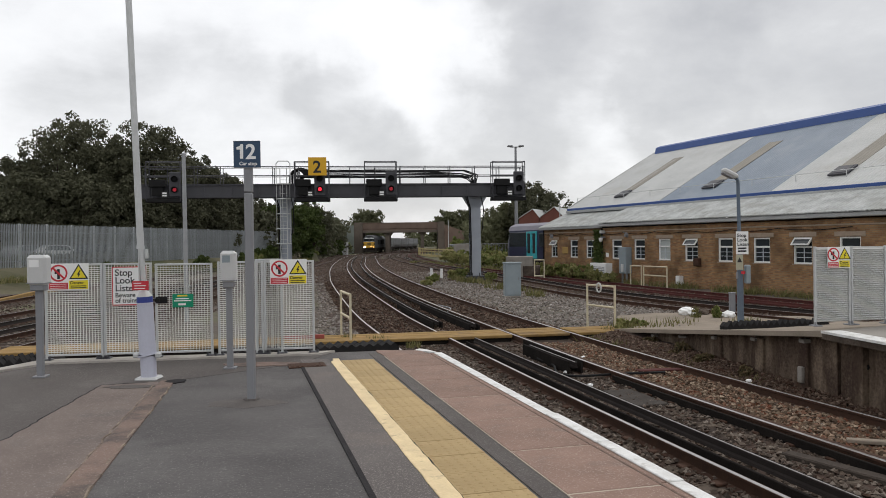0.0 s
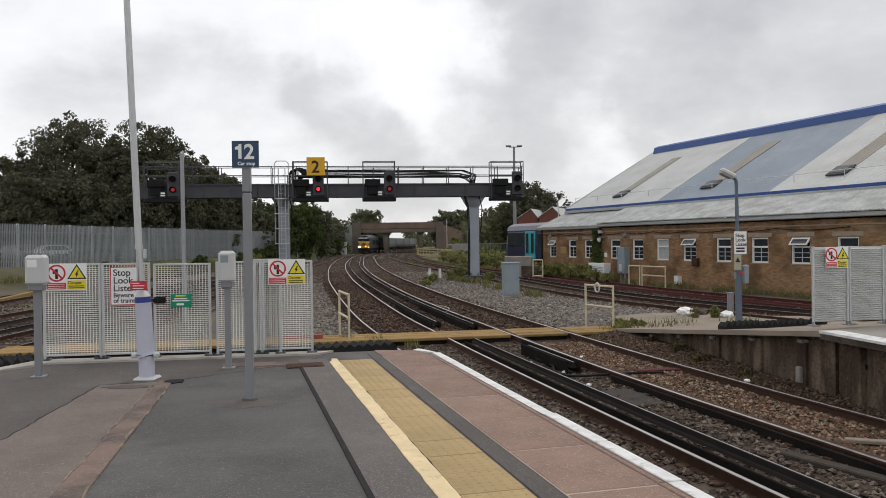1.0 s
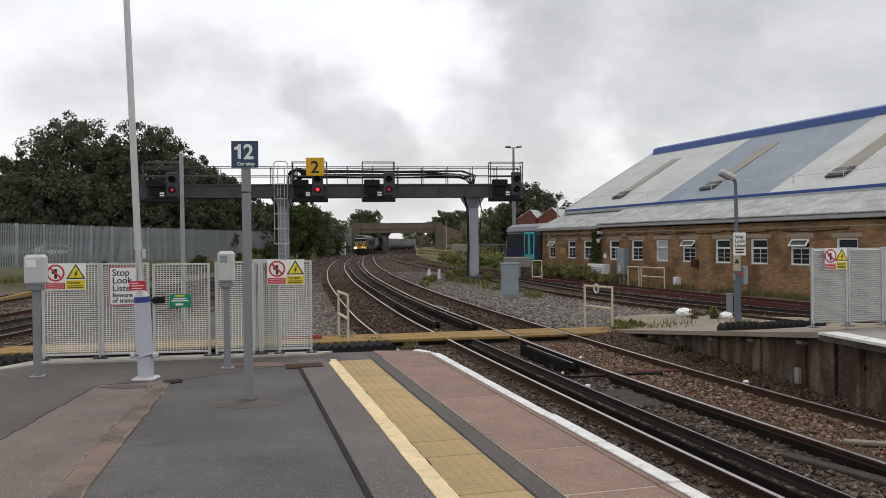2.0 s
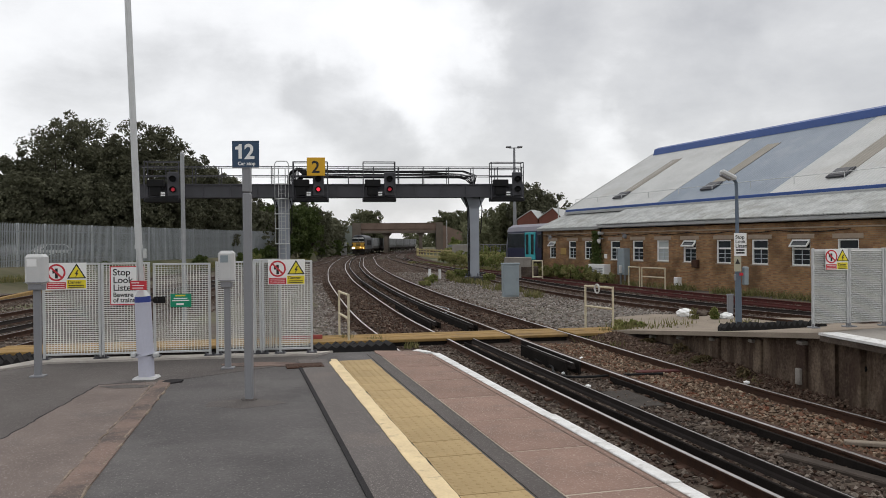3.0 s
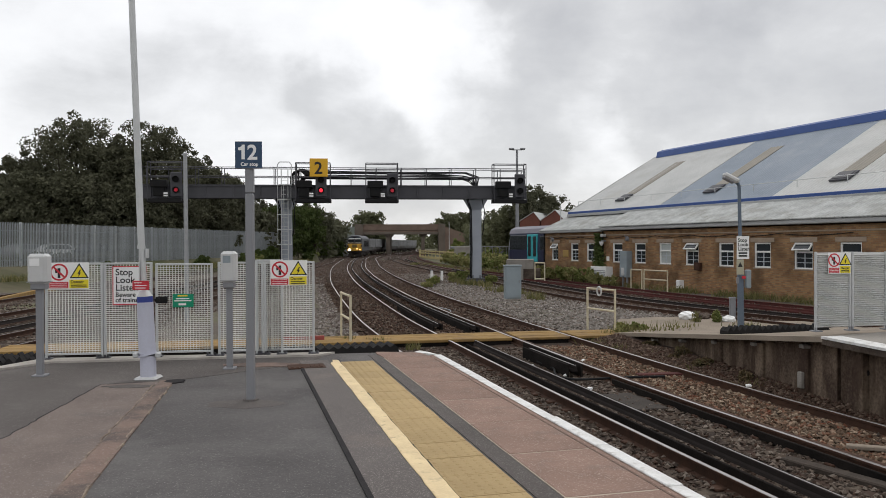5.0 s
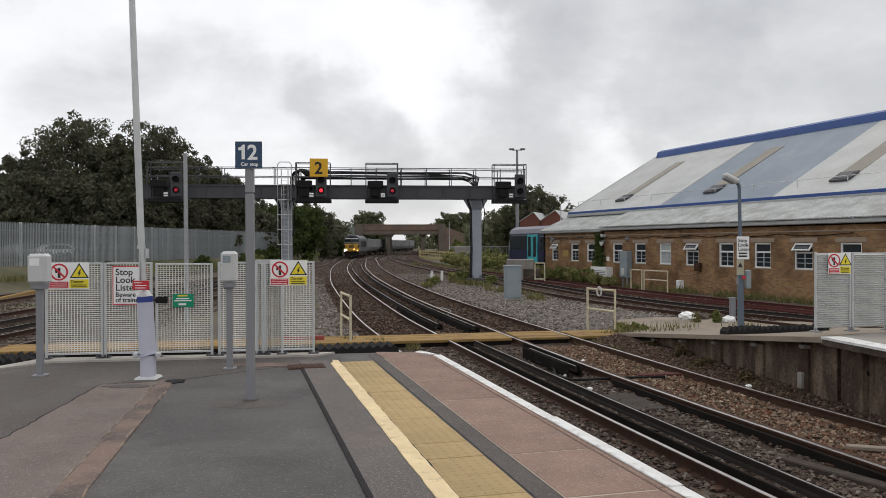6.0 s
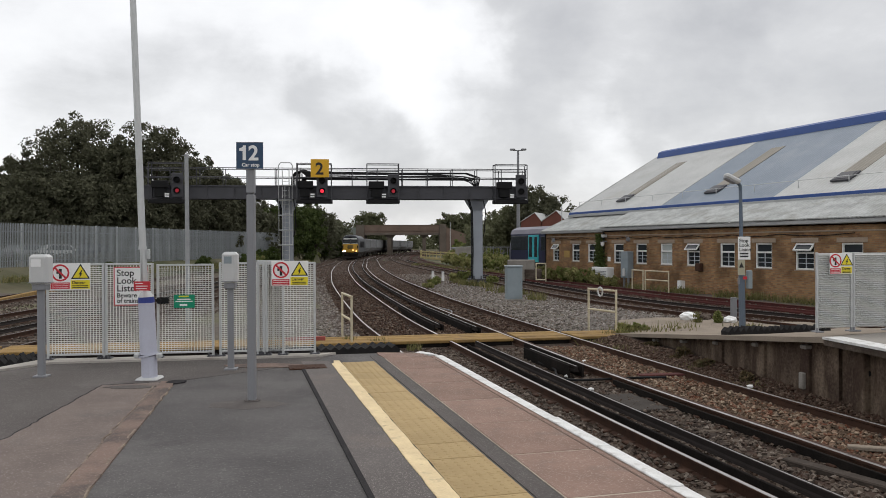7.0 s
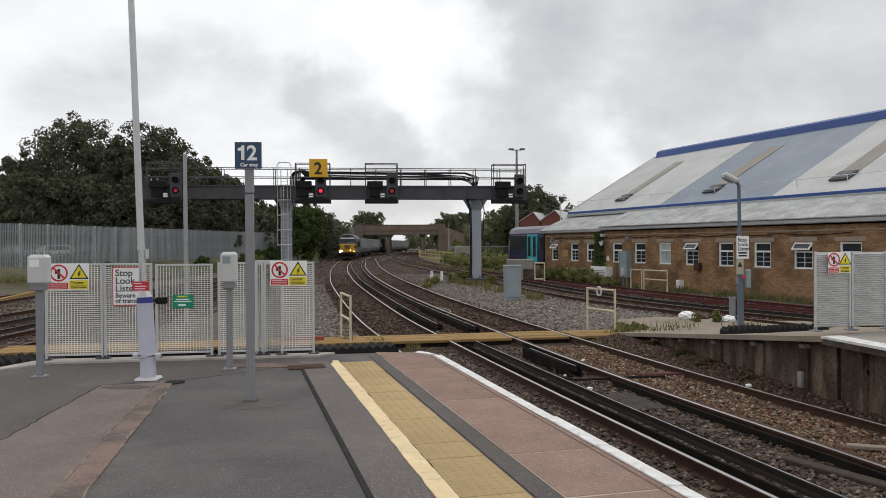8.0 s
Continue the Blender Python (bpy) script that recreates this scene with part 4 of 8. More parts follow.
# ---- signal gantry ----
def make_gantry():
    ga = thing("signal_gantry", "dark steel signal gantry on two grey columns spanning the tracks", "signal gantry", pose(1.95, 50.0, RAIL - 0.15, 0, 0, 6.4))
    b0, b1 = 5.31, 6.09
    x0, x1 = -20.3, 3.15
    s = Shape()
    s.box(x0, x1, -0.5, -0.42, b0, b1, 0.01).box(x0, x1, 0.42, 0.5, b0, b1, 0.01)
    for z in (b0, b1 - 0.04):
        s.box(x0, x1, -0.58, -0.34, z, z + 0.04).box(x0, x1, 0.34, 0.58, z, z + 0.04)
    for i in range(15):
        x = x0 + 0.6 + i * 1.6
        s.box(x - 0.03, x + 0.03, -0.57, -0.5, b0, b1).box(x - 0.05, x + 0.05, -0.42, 0.42, b0 + 0.05, b0 + 0.2)
    part("beam", s, GANTRY, ga, "dark riveted box beam")
    part("walkway", Shape().box(x0, x1, -0.42, 0.42, b1 + 0.0, b1 + 0.05), GANTRY, ga)
    h = Shape()
    for y in (-0.5, 0.5):
        for i in range(16):
            x = x0 + 0.1 + i * 1.55
            h.rod((x, y, b1), (x, y, b1 + 1.1), 0.028, None, 5)
        for z in (0.55, 1.1):
            h.rod((x0, y, b1 + z), (x1, y, b1 + z), 0.026, None, 5)
    part("handrail", h, GANTRY, ga)
    t = Shape()
    for k in range(7):
        z, y = b1 + 0.5 + 0.065 * k, -0.40 + 0.06 * k
        pts = [(-10.9, y, b1 + 0.1), (-10.8 + 0.1 * k, y, z), (-8.5, y, z + random.uniform(-0.04, 0.04)), (-5, y, z + random.uniform(-0.06, 0.03)), (-2.4, y, z), (-1.2 + 0.1 * k, y, z + random.uniform(-0.1, 0.04)), (-0.5 + 0.12 * k, y, b1 + 0.3 + 0.05 * k), (-0.2 + 0.05 * k, y, b1 + 0.05)]
        part("cable", Shape().pipe(pts, 0.036, 6), BLACK, ga, "black cable bundle")
    t.box(-10.6, -0.7, -0.45, 0.0, b1 + 0.42, b1 + 0.47)
    part("cable_tray", t, BLACK, ga)
    for cx in (0.0, -11.75):
        c = Shape()
        c.box(cx - 0.33, cx + 0.33, -0.3, -0.26, 0.25, b0).box(cx - 0.33, cx + 0.33, 0.26, 0.3, 0.25, b0).box(cx - 0.02, cx + 0.02, -0.26, 0.26, 0.25, b0)
        c.box(cx - 0.5, cx + 0.5, -0.45, 0.45, 0.16, 0.25, 0.01)
        c.add([(cx - 0.33, -0.3, b0 - 0.7), (cx - 0.75, -0.3, b0), (cx + 0.75, -0.3, b0), (cx + 0.33, -0.3, b0 - 0.7), (cx - 0.33, 0.3, b0 - 0.7), (cx - 0.75, 0.3, b0), (cx + 0.75, 0.3, b0), (cx + 0.33, 0.3, b0 - 0.7)],
              [(0, 1, 2, 3), (4, 7, 6, 5), (0, 4, 5, 1), (1, 5, 6, 2), (2, 6, 7, 3), (3, 7, 4, 0)])
        col = part("column", c, GANTRY_COL, ga, "grey steel column")
        st = Shape()
        for q in range(6):
            a = q * math.pi / 3
            st.rod((cx + 0.45 * math.cos(a), 0.4 * math.sin(a), 0.3), (cx + 0.45 * math.cos(a), 0.4 * math.sin(a), 0.52), 0.035, None, 6)
        st.box(cx - 0.74, cx + 0.74, -0.62, 0.62, -0.25, 0.2, 0.03).box(cx - 0.54, cx + 0.54, -0.5, 0.5, 0.2, 0.34, 0.03)
        part("footing", st, GANTRY, col, "dark stepped footing with bolts")
        cb = Shape()
        for q in (-0.5, -0.42):
            cb.pipe([(cx + q + 0.1, -0.34, 0.2), (cx + q + 0.14, -0.34, 2.2), (cx + q + 0.1, -0.34, 4.6), (cx + q - 0.1, -0.4, b0)], 0.035, 5)
        cb.pipe([(cx + 0.36, -0.32, b0), (cx + 0.52, -0.32, 4.6), (cx + 0.46, -0.32, 3.4), (cx + 0.38, -0.32, 3.0)], 0.03, 5)
        part("column_cables", cb, BLACK, col)
    for k in range(6):
        x, y = -11.35 + 0.09 * k, -0.42 + 0.05 * k
        part("cable", Shape().pipe([(x - 0.12, y, b1 - 0.1), (x - 0.1, y, b1 + 0.55 + 0.06 * k), (x + 0.1, y, b1 + 0.85 + 0.04 * k), (x + 0.5, y, b1 + 0.9), (x + 0.8, y, b1 + 0.62)], 0.04, 6), BLACK, ga)
    # caged ladder on the left column
    la = Shape()
    lx, ly = -11.82, -0.85
    for x in (lx - 0.2, lx + 0.2):
        la.rod((x, ly + 0.35, 0.3), (x, ly + 0.35, b1 + 1.0), 0.03, None, 5)
    for i in range(22):
        la.rod((lx - 0.2, ly + 0.35, 0.5 + 0.28 * i), (lx + 0.2, ly + 0.35, 0.5 + 0.28 * i), 0.014, None, 5)
    part("ladder", la, GALV, ga)
    cg = Shape()
    for z in (2.5, 3.4, 4.3, 5.2, 6.1):
        pts = [(lx + 0.42 * math.cos(a), ly + 0.3 - 0.55 * abs(math.sin(a)), z) for a in np.linspace(0, math.pi, 9)]
        cg.pipe(pts, 0.036, 6)
    for a in np.linspace(0.3, math.pi - 0.3, 3):
        cg.rod((lx + 0.42 * math.cos(a), ly + 0.3 - 0.55 * abs(math.sin(a)), 2.5), (lx + 0.42 * math.cos(a), ly + 0.3 - 0.55 * abs(math.sin(a)), 6.1), 0.018, None, 4)
    cg.pipe([(lx - 0.42, -0.6, b1), (lx - 0.42, -0.6, b1 + 1.25), (lx - 0.3, -0.6, b1 + 1.42), (lx + 0.3, -0.6, b1 + 1.42), (lx + 0.42, -0.6, b1 + 1.25), (lx + 0.42, -0.6, b1)], 0.03, 5)
    part("ladder_cage", cg, GALV, ga)
    # signal cages
    for sx, lit, left, right in ((-18.1, 2, 1.6, 0.36), (-9.6, 1, 1.5, 0.55), (-5.3, 2, 1.6, 0.33), (2.62, 0, 1.65, 0.36)):
        head = Shape().box(sx - 0.33, sx + 0.33, -1.16, -1.06, b0 + 0.05, b0 + 1.5, 0.04)
        hd = part("signal_head", head, GANTRY, ga, "black colour-light signal head")
        for z, on in ((b0 + 0.45, lit), (b0 + 1.08, -1)):
            part("hood", Shape().rod((sx, -1.16, z), (sx, -1.34, z), 0.19, 0.19, 14, False).rod((sx, -1.15, z), (sx, -1.17, z), 0.19, 0.19, 14), BLACK, hd)
            mt = {1: LAMP_RED, 2: LAMP_RED_DIM, 0: BLACK}.get(on, BLACK)
            part("lens", Shape().rod((sx, -1.17, z), (sx, -1.2, z), 0.115, 0.1, 14), mt, hd)
        bx = part("equipment_box", Shape().box(sx - 1.5, sx - 0.55, -1.15, -0.75, b0 + 0.62, b0 + 1.05, 0.03).box(sx - 1.35, sx - 0.7, -1.05, -0.7, b0 + 0.1, b0 + 0.62, 0.02), BLACK, ga, "black signal equipment box")
        pl = part("id_plate", Shape().box(sx - 0.75, sx - 0.4, -1.2, -1.18, b0 - 0.02, b0 + 0.34), SIGN_BLACK, ga)
        for k in range(2):
            part("marking_bar", Shape().box(sx - 0.7, sx - 0.45, -1.206, -1.2, b0 + 0.06 + 0.14 * k, b0 + 0.15 + 0.14 * k), SIGN_WHITE, pl)
        c = Shape()
        c.box(sx - left - 0.05, sx + right + 0.06, -1.3, -0.5, b0 - 0.3, b0 - 0.08, 0.02)
        part("cage_floor", c, BLACK, ga)
        ends = (sx - left, sx + right)

        def rod_part(name, p, q, rad):
            part(name, Shape().rod(p, q, rad, None, 5), GANTRY, ga)
        for x in ends:
            for y in (-1.28, -0.55):
                rod_part("cage_upright", (x, y, b0 - 0.2), (x, y, b1 + 1.32), 0.03)
            rod_part("cage_rail", (x, -1.28, b1 + 1.32), (x, -0.5, b1 + 1.32), 0.026)
        for z in (b1 + 0.5, b1 + 0.92, b1 + 1.32):
            rod_part("cage_rail", (ends[0], -0.55, z), (ends[1], -0.55, z), 0.026)
        rod_part("cage_rail", (ends[0], -1.28, b1 + 1.32), (ends[1], -1.28, b1 + 1.32), 0.026)
    return ga


make_gantry()


# ---- road bridge ----
def make_bridge():
    br = thing("road_bridge", "brown brick and concrete road bridge over the tracks", "bridge", pose(-8.5, 186, GROUND, 0, 0, 1.5))
    M = mat("bridge_masonry", (0.20, 0.145, 0.115), 0.9, 0, (0.14, 0.1, 0.08), 0.5, 0.8, 6, 0.2, stain=(0.11, 0.085, 0.07), stain_scale=0.3)
    M2 = mat("bridge_concrete", (0.17, 0.14, 0.115), 0.9, 0, (0.11, 0.09, 0.075), 0.5, 0.8, 6, 0.2)
    part("deck", Shape().box(-11.2, 7.4, 0, 9, 4.9, 5.7), M, br)
    part("parapet", Shape().box(-11.2, 7.6, -0.15, 0.25, 5.7, 7.0, 0.05).box(-11.3, 7.7, -0.22, 0.32, 7.0, 7.16, 0.03), M, br)
    part("parapet", Shape().box(-11.2, 7.6, 8.75, 9.15, 5.7, 7.0, 0.05), M, br)
    part("fascia_beam", Shape().box(-11.2, 7.4, -0.3, 0.0, 4.75, 5.3, 0.04), M2, br)
    for x, w in ((-4.8, 1.0), (3.4, 0.8)):
        pr = Shape().box(x - w / 2, x + w / 2, 0.4, 8.6, -0.2, 4.9, 0.05)
        pr.extrude([(x - w / 2, 4.1), (x - w / 2 - 0.7, 4.9), (x + w / 2 + 0.7, 4.9), (x + w / 2, 4.1)], 0.4, 8.6)
        part("pier", pr, M2, br)
    part("abutment", Shape().box(-12.6, -10.6, -0.6, 9.4, -0.2, 7.2, 0.05), M2, br)
    part("abutment", Shape().box(7.0, 8.6, -0.8, 9.4, -0.2, 7.25, 0.05), M2, br)
    part("wing_wall", Shape().add([(-12.6, -0.6, 0), (-12.6, -0.6, 6.6), (-19, -4.0, 6.0), (-19, -4.0, 0), (-12.6, 0.2, 0), (-12.6, 0.2, 6.6), (-19, -3.2, 6.0), (-19, -3.2, 0)],
         [(0, 1, 2, 3), (4, 7, 6, 5), (0, 4, 5, 1), (1, 5, 6, 2), (2, 6, 7, 3), (3, 7, 4, 0)]), mat("lichened_wall", (0.24, 0.26, 0.235), 0.9, 0, (0.16, 0.18, 0.155), 0.4, 0.8, 5, 0.2), br)
    part("wing_wall", Shape().add([(8.6, -0.8, 0), (8.6, -0.8, 6.6), (18, -6, 3.0), (18, -6, 0), (8.6, 0, 0), (8.6, 0, 6.6), (18, -5.2, 3.0), (18, -5.2, 0)],
         [(0, 1, 2, 3), (4, 7, 6, 5), (0, 4, 5, 1), (1, 5, 6, 2), (2, 6, 7, 3), (3, 7, 4, 0)]), M, br)
    bank = Shape()
    bank.add([(-60, 3, 7), (-12, 3, 6.6), (-12, 9, 6.6), (-60, 9, 7), (-60, -12, 0), (-19, -4, 0), (-12, 22, 0), (-60, 22, 0)], [(0, 1, 2, 3), (0, 4, 5, 1), (3, 2, 6, 7), (4, 7, 6, 5), (1, 5, 6, 2), (0, 3, 7, 4)])
    tagged(part("embankment", bank, EARTH, br), kind="structure")


make_bridge()


# ---- trees ----
def crown_shape(rx, ry, rz, clumps, per, leaf, seed, flat=0.97):
    """Leaves in uneven clumps through an ellipsoid's shell, its base at z = 0."""
    rng = np.random.default_rng(seed)
    s = Shape()
    for _ in range(clumps):
        d = rng.normal(size=3); d /= np.linalg.norm(d)
        if d[2] < -flat:
            d[2] *= -0.4
        r = rng.uniform(0.2, 1.0) ** 0.5 * (0.82 + 0.3 * noise.noise((d[0] * 1.8 + seed, d[1] * 1.8, d[2] * 1.8)))
        c = np.array([d[0] * rx * r, d[1] * ry * r, rz * (1 + d[2] * r)])
        leaf_clump(s, rng, c, rng.uniform(0.09, 0.2) * min(rx, rz), per, leaf)
    return s


def leaf_clump(s, rng, centre, radius, count, leaf):
    """Loose pointed leaves, turned by chance, in a flattened ball."""
    q = rng.normal(size=(count, 3))
    q *= (radius * rng.uniform(0.3, 1.0, count) / np.linalg.norm(q, axis=1))[:, None]
    p = centre + q * (1, 1, 0.8)
    a = rng.normal(size=(count, 3)); a /= np.linalg.norm(a, axis=1)[:, None]
    b = np.cross(a, rng.normal(size=(count, 3))); b /= np.linalg.norm(b, axis=1)[:, None]
    k = (leaf * rng.uniform(0.6, 1.3, count))[:, None]
    corners = np.stack([p - a * k, p + b * k * 0.55, p + a * k, p - b * k * 0.55], 1).reshape(-1, 3)
    o = len(s.v)
    s.v += [tuple(v) for v in corners.tolist()]
    s.f += [(o + 4 * i, o + 4 * i + 1, o + 4 * i + 2, o + 4 * i + 3) for i in range(count)]


def make_tree(x, y, z, h, r, seed, leaves=LEAF_DARK, label="broad leafy tree with dark green foliage", clumps=420, per=84, leaf=0.145, low=0.02, squash=0.8):
    tr = thing("tree", label, "tree", pose(x, y, z, 0, 0, seed * 47 % 360))
    rng = random.Random(seed)
    t = Shape()
    base = h * low
    t.rod((0, 0, -0.3), (0.1, 0.05, base + h * 0.2), h * 0.028, h * 0.02, 9).rod((0.1, 0.05, base + h * 0.2), (0.2, -0.1, h * 0.72), h * 0.02, h * 0.007, 8)
    part("trunk", t, BARK, tr)
    for i in range(6):
        a = i * 1.05 + rng.uniform(-0.3, 0.3)
        z0 = base + h * rng.uniform(0.08, 0.3)
        p1 = (r * 0.45 * math.cos(a), r * 0.45 * math.sin(a), z0 + h * 0.22)
        p2 = (r * 0.8 * math.cos(a + 0.2), r * 0.8 * math.sin(a + 0.2), z0 + h * rng.uniform(0.3, 0.45))
        part("limb", Shape().rod((0.1, 0, z0), p1, h * 0.011, h * 0.007, 6).rod(p1, p2, h * 0.007, h * 0.002, 6), BARK, tr)
    rz = (h - base) / 2
    cs = crown_shape(r * squash + r * (1 - squash) * 0.5, r, rz, clumps, per, leaf, seed)
    cs.v = [(a, b, c + base) for a, b, c in cs.v]
    part("crown", cs, leaves, tr)
    return tr


for i, (x, y, h, r) in enumerate([(-34.4, 74, 15.5, 6.2), (-38.4, 72, 10.6, 3.6), (-31.0, 75, 12.6, 4.6), (-28.3, 77, 14.9, 4.9), (-26.6, 83, 12.6, 4.6), (-25.6, 92, 11.2, 4.4), (-36.5, 69, 8.6, 4.8), (-32.4, 71, 9.2, 4.8), (-29.2, 74, 9.0, 4.4), (-27.4, 79, 8.4, 4.2), (-25.6, 86, 8.0, 4)]):
    make_tree(x, y, -0.2, h, r, 11 + i, low=0.0)
for i, (x, y, h, r) in enumerate([(-19.4, 112, 9.3, 3.4), (-20.9, 127, 10.2, 3.5), (-20.6, 101, 8.4, 3.6), (-24.5, 104, 9.2, 4), (-23.2, 158, 8.0, 3.6), (-25.2, 180, 8.6, 3.8)]):
    make_tree(x, y, GROUND, h, r, 31 + i, LEAF_MID if i in (0, 2) else LEAF_DARK, "bushy lineside tree with mid green foliage", 260, 70, 0.145, 0.0)
for i, (x, y, h, r) in enumerate([(-20.6, 215, 13.4, 6.6), (1.0, 225, 12.4, 6.5), (6.5, 222, 12.8, 6.5), (14, 200, 12.0, 6), (-32, 205, 11, 7), (-44, 190, 12, 8)]):
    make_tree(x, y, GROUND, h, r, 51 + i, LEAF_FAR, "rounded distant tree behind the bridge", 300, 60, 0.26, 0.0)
for i, (x, y, h, r) in enumerate([(12.5, 104, 11.2, 5.0), (9.0, 106, 8.0, 3.5), (16.5, 108, 8.0, 3.5)]):
    make_tree(x, y, GROUND, h, r, 71 + i, LEAF_FAR if i else LEAF_DARK, "dark tree behind the depot", 300, 64, 0.17, 0.03)


# ---- the approaching freight train ----
def body_section(w, h0, h1, r, n=5):
    """Half-round roofed cross section (x, z)."""
    pts = [(-w, h0), (w, h0), (w, h1 - r)]
    for i in range(1, n):
        a = math.pi / 2 * i / n
        pts.append((w - r + r * math.cos(a), h1 - r * 0.8 + r * 0.8 * math.sin(a)))
    pts += [(-x, z) for x, z in pts[:1:-1]]
    return pts


LOCO_GREY = mat("dark_loco_grey", (0.055, 0.06, 0.07), 0.5, 0, (0.04, 0.044, 0.05), 0.8, 0.6, 10, 0.05)
LOCO_YELLOW = mat("loco_warning_yellow", (0.60, 0.34, 0.03), 0.5, 0, (0.36, 0.2, 0.03), 2.5, 0.8, 10, 0.05)
WAGON_GREY = mat("dusty_wagon_grey", (0.27, 0.275, 0.28), 0.7, 0, (0.2, 0.2, 0.2), 0.6, 0.7, 6, 0.1, stain=(0.15, 0.135, 0.12), stain_scale=0.6)
UNDER = mat("underframe_black", (0.03, 0.026, 0.024), 0.8, 0, (0.045, 0.036, 0.03), 2, 0.7)


def wheelset(parent, y, r=0.5):
    s = Shape()
    for x in (-0.72, 0.72):
        s.rod((x - 0.06, 0, 0), (x + 0.06, 0, 0), r, r, 16)
    s.rod((-0.9, 0, 0), (0.9, 0, 0), 0.09, None, 8).box(0.77, 0.79, -0.04, 0.04, -r * 0.8, r * 0.8).box(-0.79, -0.77, -0.04, 0.04, -r * 0.8, r * 0.8)
    w = part("wheelset", s, UNDER, parent)
    w.matrix_basis = pose(0, y, r)
    return w


def make_loco():
    lo = thing("diesel_locomotive", "grey diesel locomotive with a yellow nose and lit headlight", "locomotive")
    sec = body_section(1.35, 1.1, 3.98, 1.15, 7)
    part("body", Shape().extrude(sec, -8.6, 9.4), LOCO_GREY, lo)
    part("solebar", Shape().box(-1.36, 1.36, -8.9, 9.3, 1.02, 1.14, 0.02), UNDER, lo)
    for k in range(3):
        part("roof_fan", Shape().rod((0, 1.5 + 1.6 * k, 3.9), (0, 1.5 + 1.6 * k, 4.03), 0.6, 0.55, 14), UNDER, lo)
    part("exhaust_hood", Shape().box(-0.5, 0.5, -3.2, -1.6, 3.86, 4.08, 0.06), UNDER, lo)
    nose = Shape()
    n = len(sec)
    back = [(x, -8.6, z) for x, z in sec]
    front = [(x * 0.97, -9.3 - 0.25 * max(0, 1 - abs(z - 1.9)), 1.15 + (z - 1.1) * 0.95) for x, z in sec]
    nose.add(back + front, [tuple(range(n)), tuple(range(n, 2 * n))[::-1]] + [(i, (i + 1) % n, n + (i + 1) % n, n + i) for i in range(n)])
    part("cab", nose, LOCO_GREY, lo)
    part("nose_panel", Shape().box(-1.30, 1.30, -9.62, -9.2, 1.10, 2.42, 0.1), LOCO_YELLOW, lo, "warning yellow nose panel")
    for x in (-0.6, 0.6):
        part("windscreen", Shape().box(x - 0.5, x + 0.5, -9.42, -9.25, 2.62, 3.22, 0.04), GLASS, lo, "cab windscreen")
        part("window_surround", Shape().box(x - 0.56, x + 0.56, -9.40, -9.22, 2.56, 2.62).box(x - 0.56, x + 0.56, -9.40, -9.22, 3.22, 3.28), WHITE, lo)
        part("buffer", Shape().rod((x * 1.45, -9.3, 1.05), (x * 1.45, -9.95, 1.05), 0.1, 0.1, 8).rod((x * 1.45, -9.9, 1.05), (x * 1.45, -9.98, 1.05), 0.25, 0.25, 12), UNDER, lo)
    part("brow", Shape().box(-1.05, 1.05, -9.36, -9.18, 3.3, 3.4, 0.03), SIGN_WHITE, lo, "pale line over the windscreens")
    part("centre_pillar", Shape().box(-0.08, 0.08, -9.45, -9.25, 2.45, 3.3, 0.02), LOCO_GREY, lo)
    for x in (-1.18, 1.18):
        part("nose_grille", Shape().box(x - 0.1, x + 0.1, -9.65, -9.5, 1.75, 2.25, 0.02), UNDER, lo)
    part("coupling", Shape().rod((0, -9.4, 0.95), (0, -10.0, 0.9), 0.07, 0.05, 8).pipe([(0.35, -9.4, 1.05), (0.4, -9.6, 0.7), (0.45, -9.45, 0.45)], 0.035, 6).pipe([(-0.35, -9.4, 1.05), (-0.4, -9.6, 0.7), (-0.45, -9.45, 0.45)], 0.035, 6), UNDER, lo, "coupling hook and brake hoses")
    part("snow_plough", Shape().box(-1.15, -0.1, -9.75, -9.6, 0.18, 0.6, 0.03).box(0.1, 1.15, -9.75, -9.6, 0.18, 0.6, 0.03), UNDER, lo)
    part("tail_marker", Shape().rod((0.45, -9.62, 1.5), (0.45, -9.71, 1.5), 0.1, 0.1, 12), LAMP_WARM, lo, "small warm marker light")
    part("headcode_box", Shape().box(-0.42, 0.42, -9.70, -9.6, 1.75, 2.3, 0.05), mat("nose_detail", (0.16, 0.11, 0.03), 0.5), lo)
    part("roof_marker", Shape().box(-0.25, 0.25, -9.36, -9.2, 3.42, 3.66, 0.04), BLACK, lo)
    part("headlight", Shape().rod((-0.95, -9.735, 1.32), (-0.95, -9.745, 1.32), 0.2, 0.2, 14), HEADLIGHT, lo, "bright white headlight")
    part("lamp_housing", Shape().rod((-0.95, -9.6, 1.32), (-0.95, -9.73, 1.32), 0.24, 0.24, 14), UNDER, lo)
    part("marker_light", Shape().rod((0.95, -9.62, 1.32), (0.95, -9.70, 1.32), 0.11, 0.11, 12), LAMP_WARM, lo, "small warm marker light")
    part("buffer_beam", Shape().box(-1.28, 1.28, -9.4, -9.1, 0.75, 1.15, 0.04), UNDER, lo)
    part("underframe", Shape().box(-1.2, 1.2, -9.1, 9.3, 0.75, 1.12, 0.05).box(-1.1, 1.1, -2.6, 2.6, 0.3, 0.8, 0.08), UNDER, lo)
    for y in (-6.3, 6.3):
        part("bogie", Shape().box(-1.15, -0.98, y - 2.3, y + 2.3, 0.45, 0.8, 0.05).box(0.98, 1.15, y - 2.3, y + 2.3, 0.45, 0.8, 0.05).box(-1, 1, y - 0.2, y + 0.2, 0.45, 0.75), UNDER, lo)
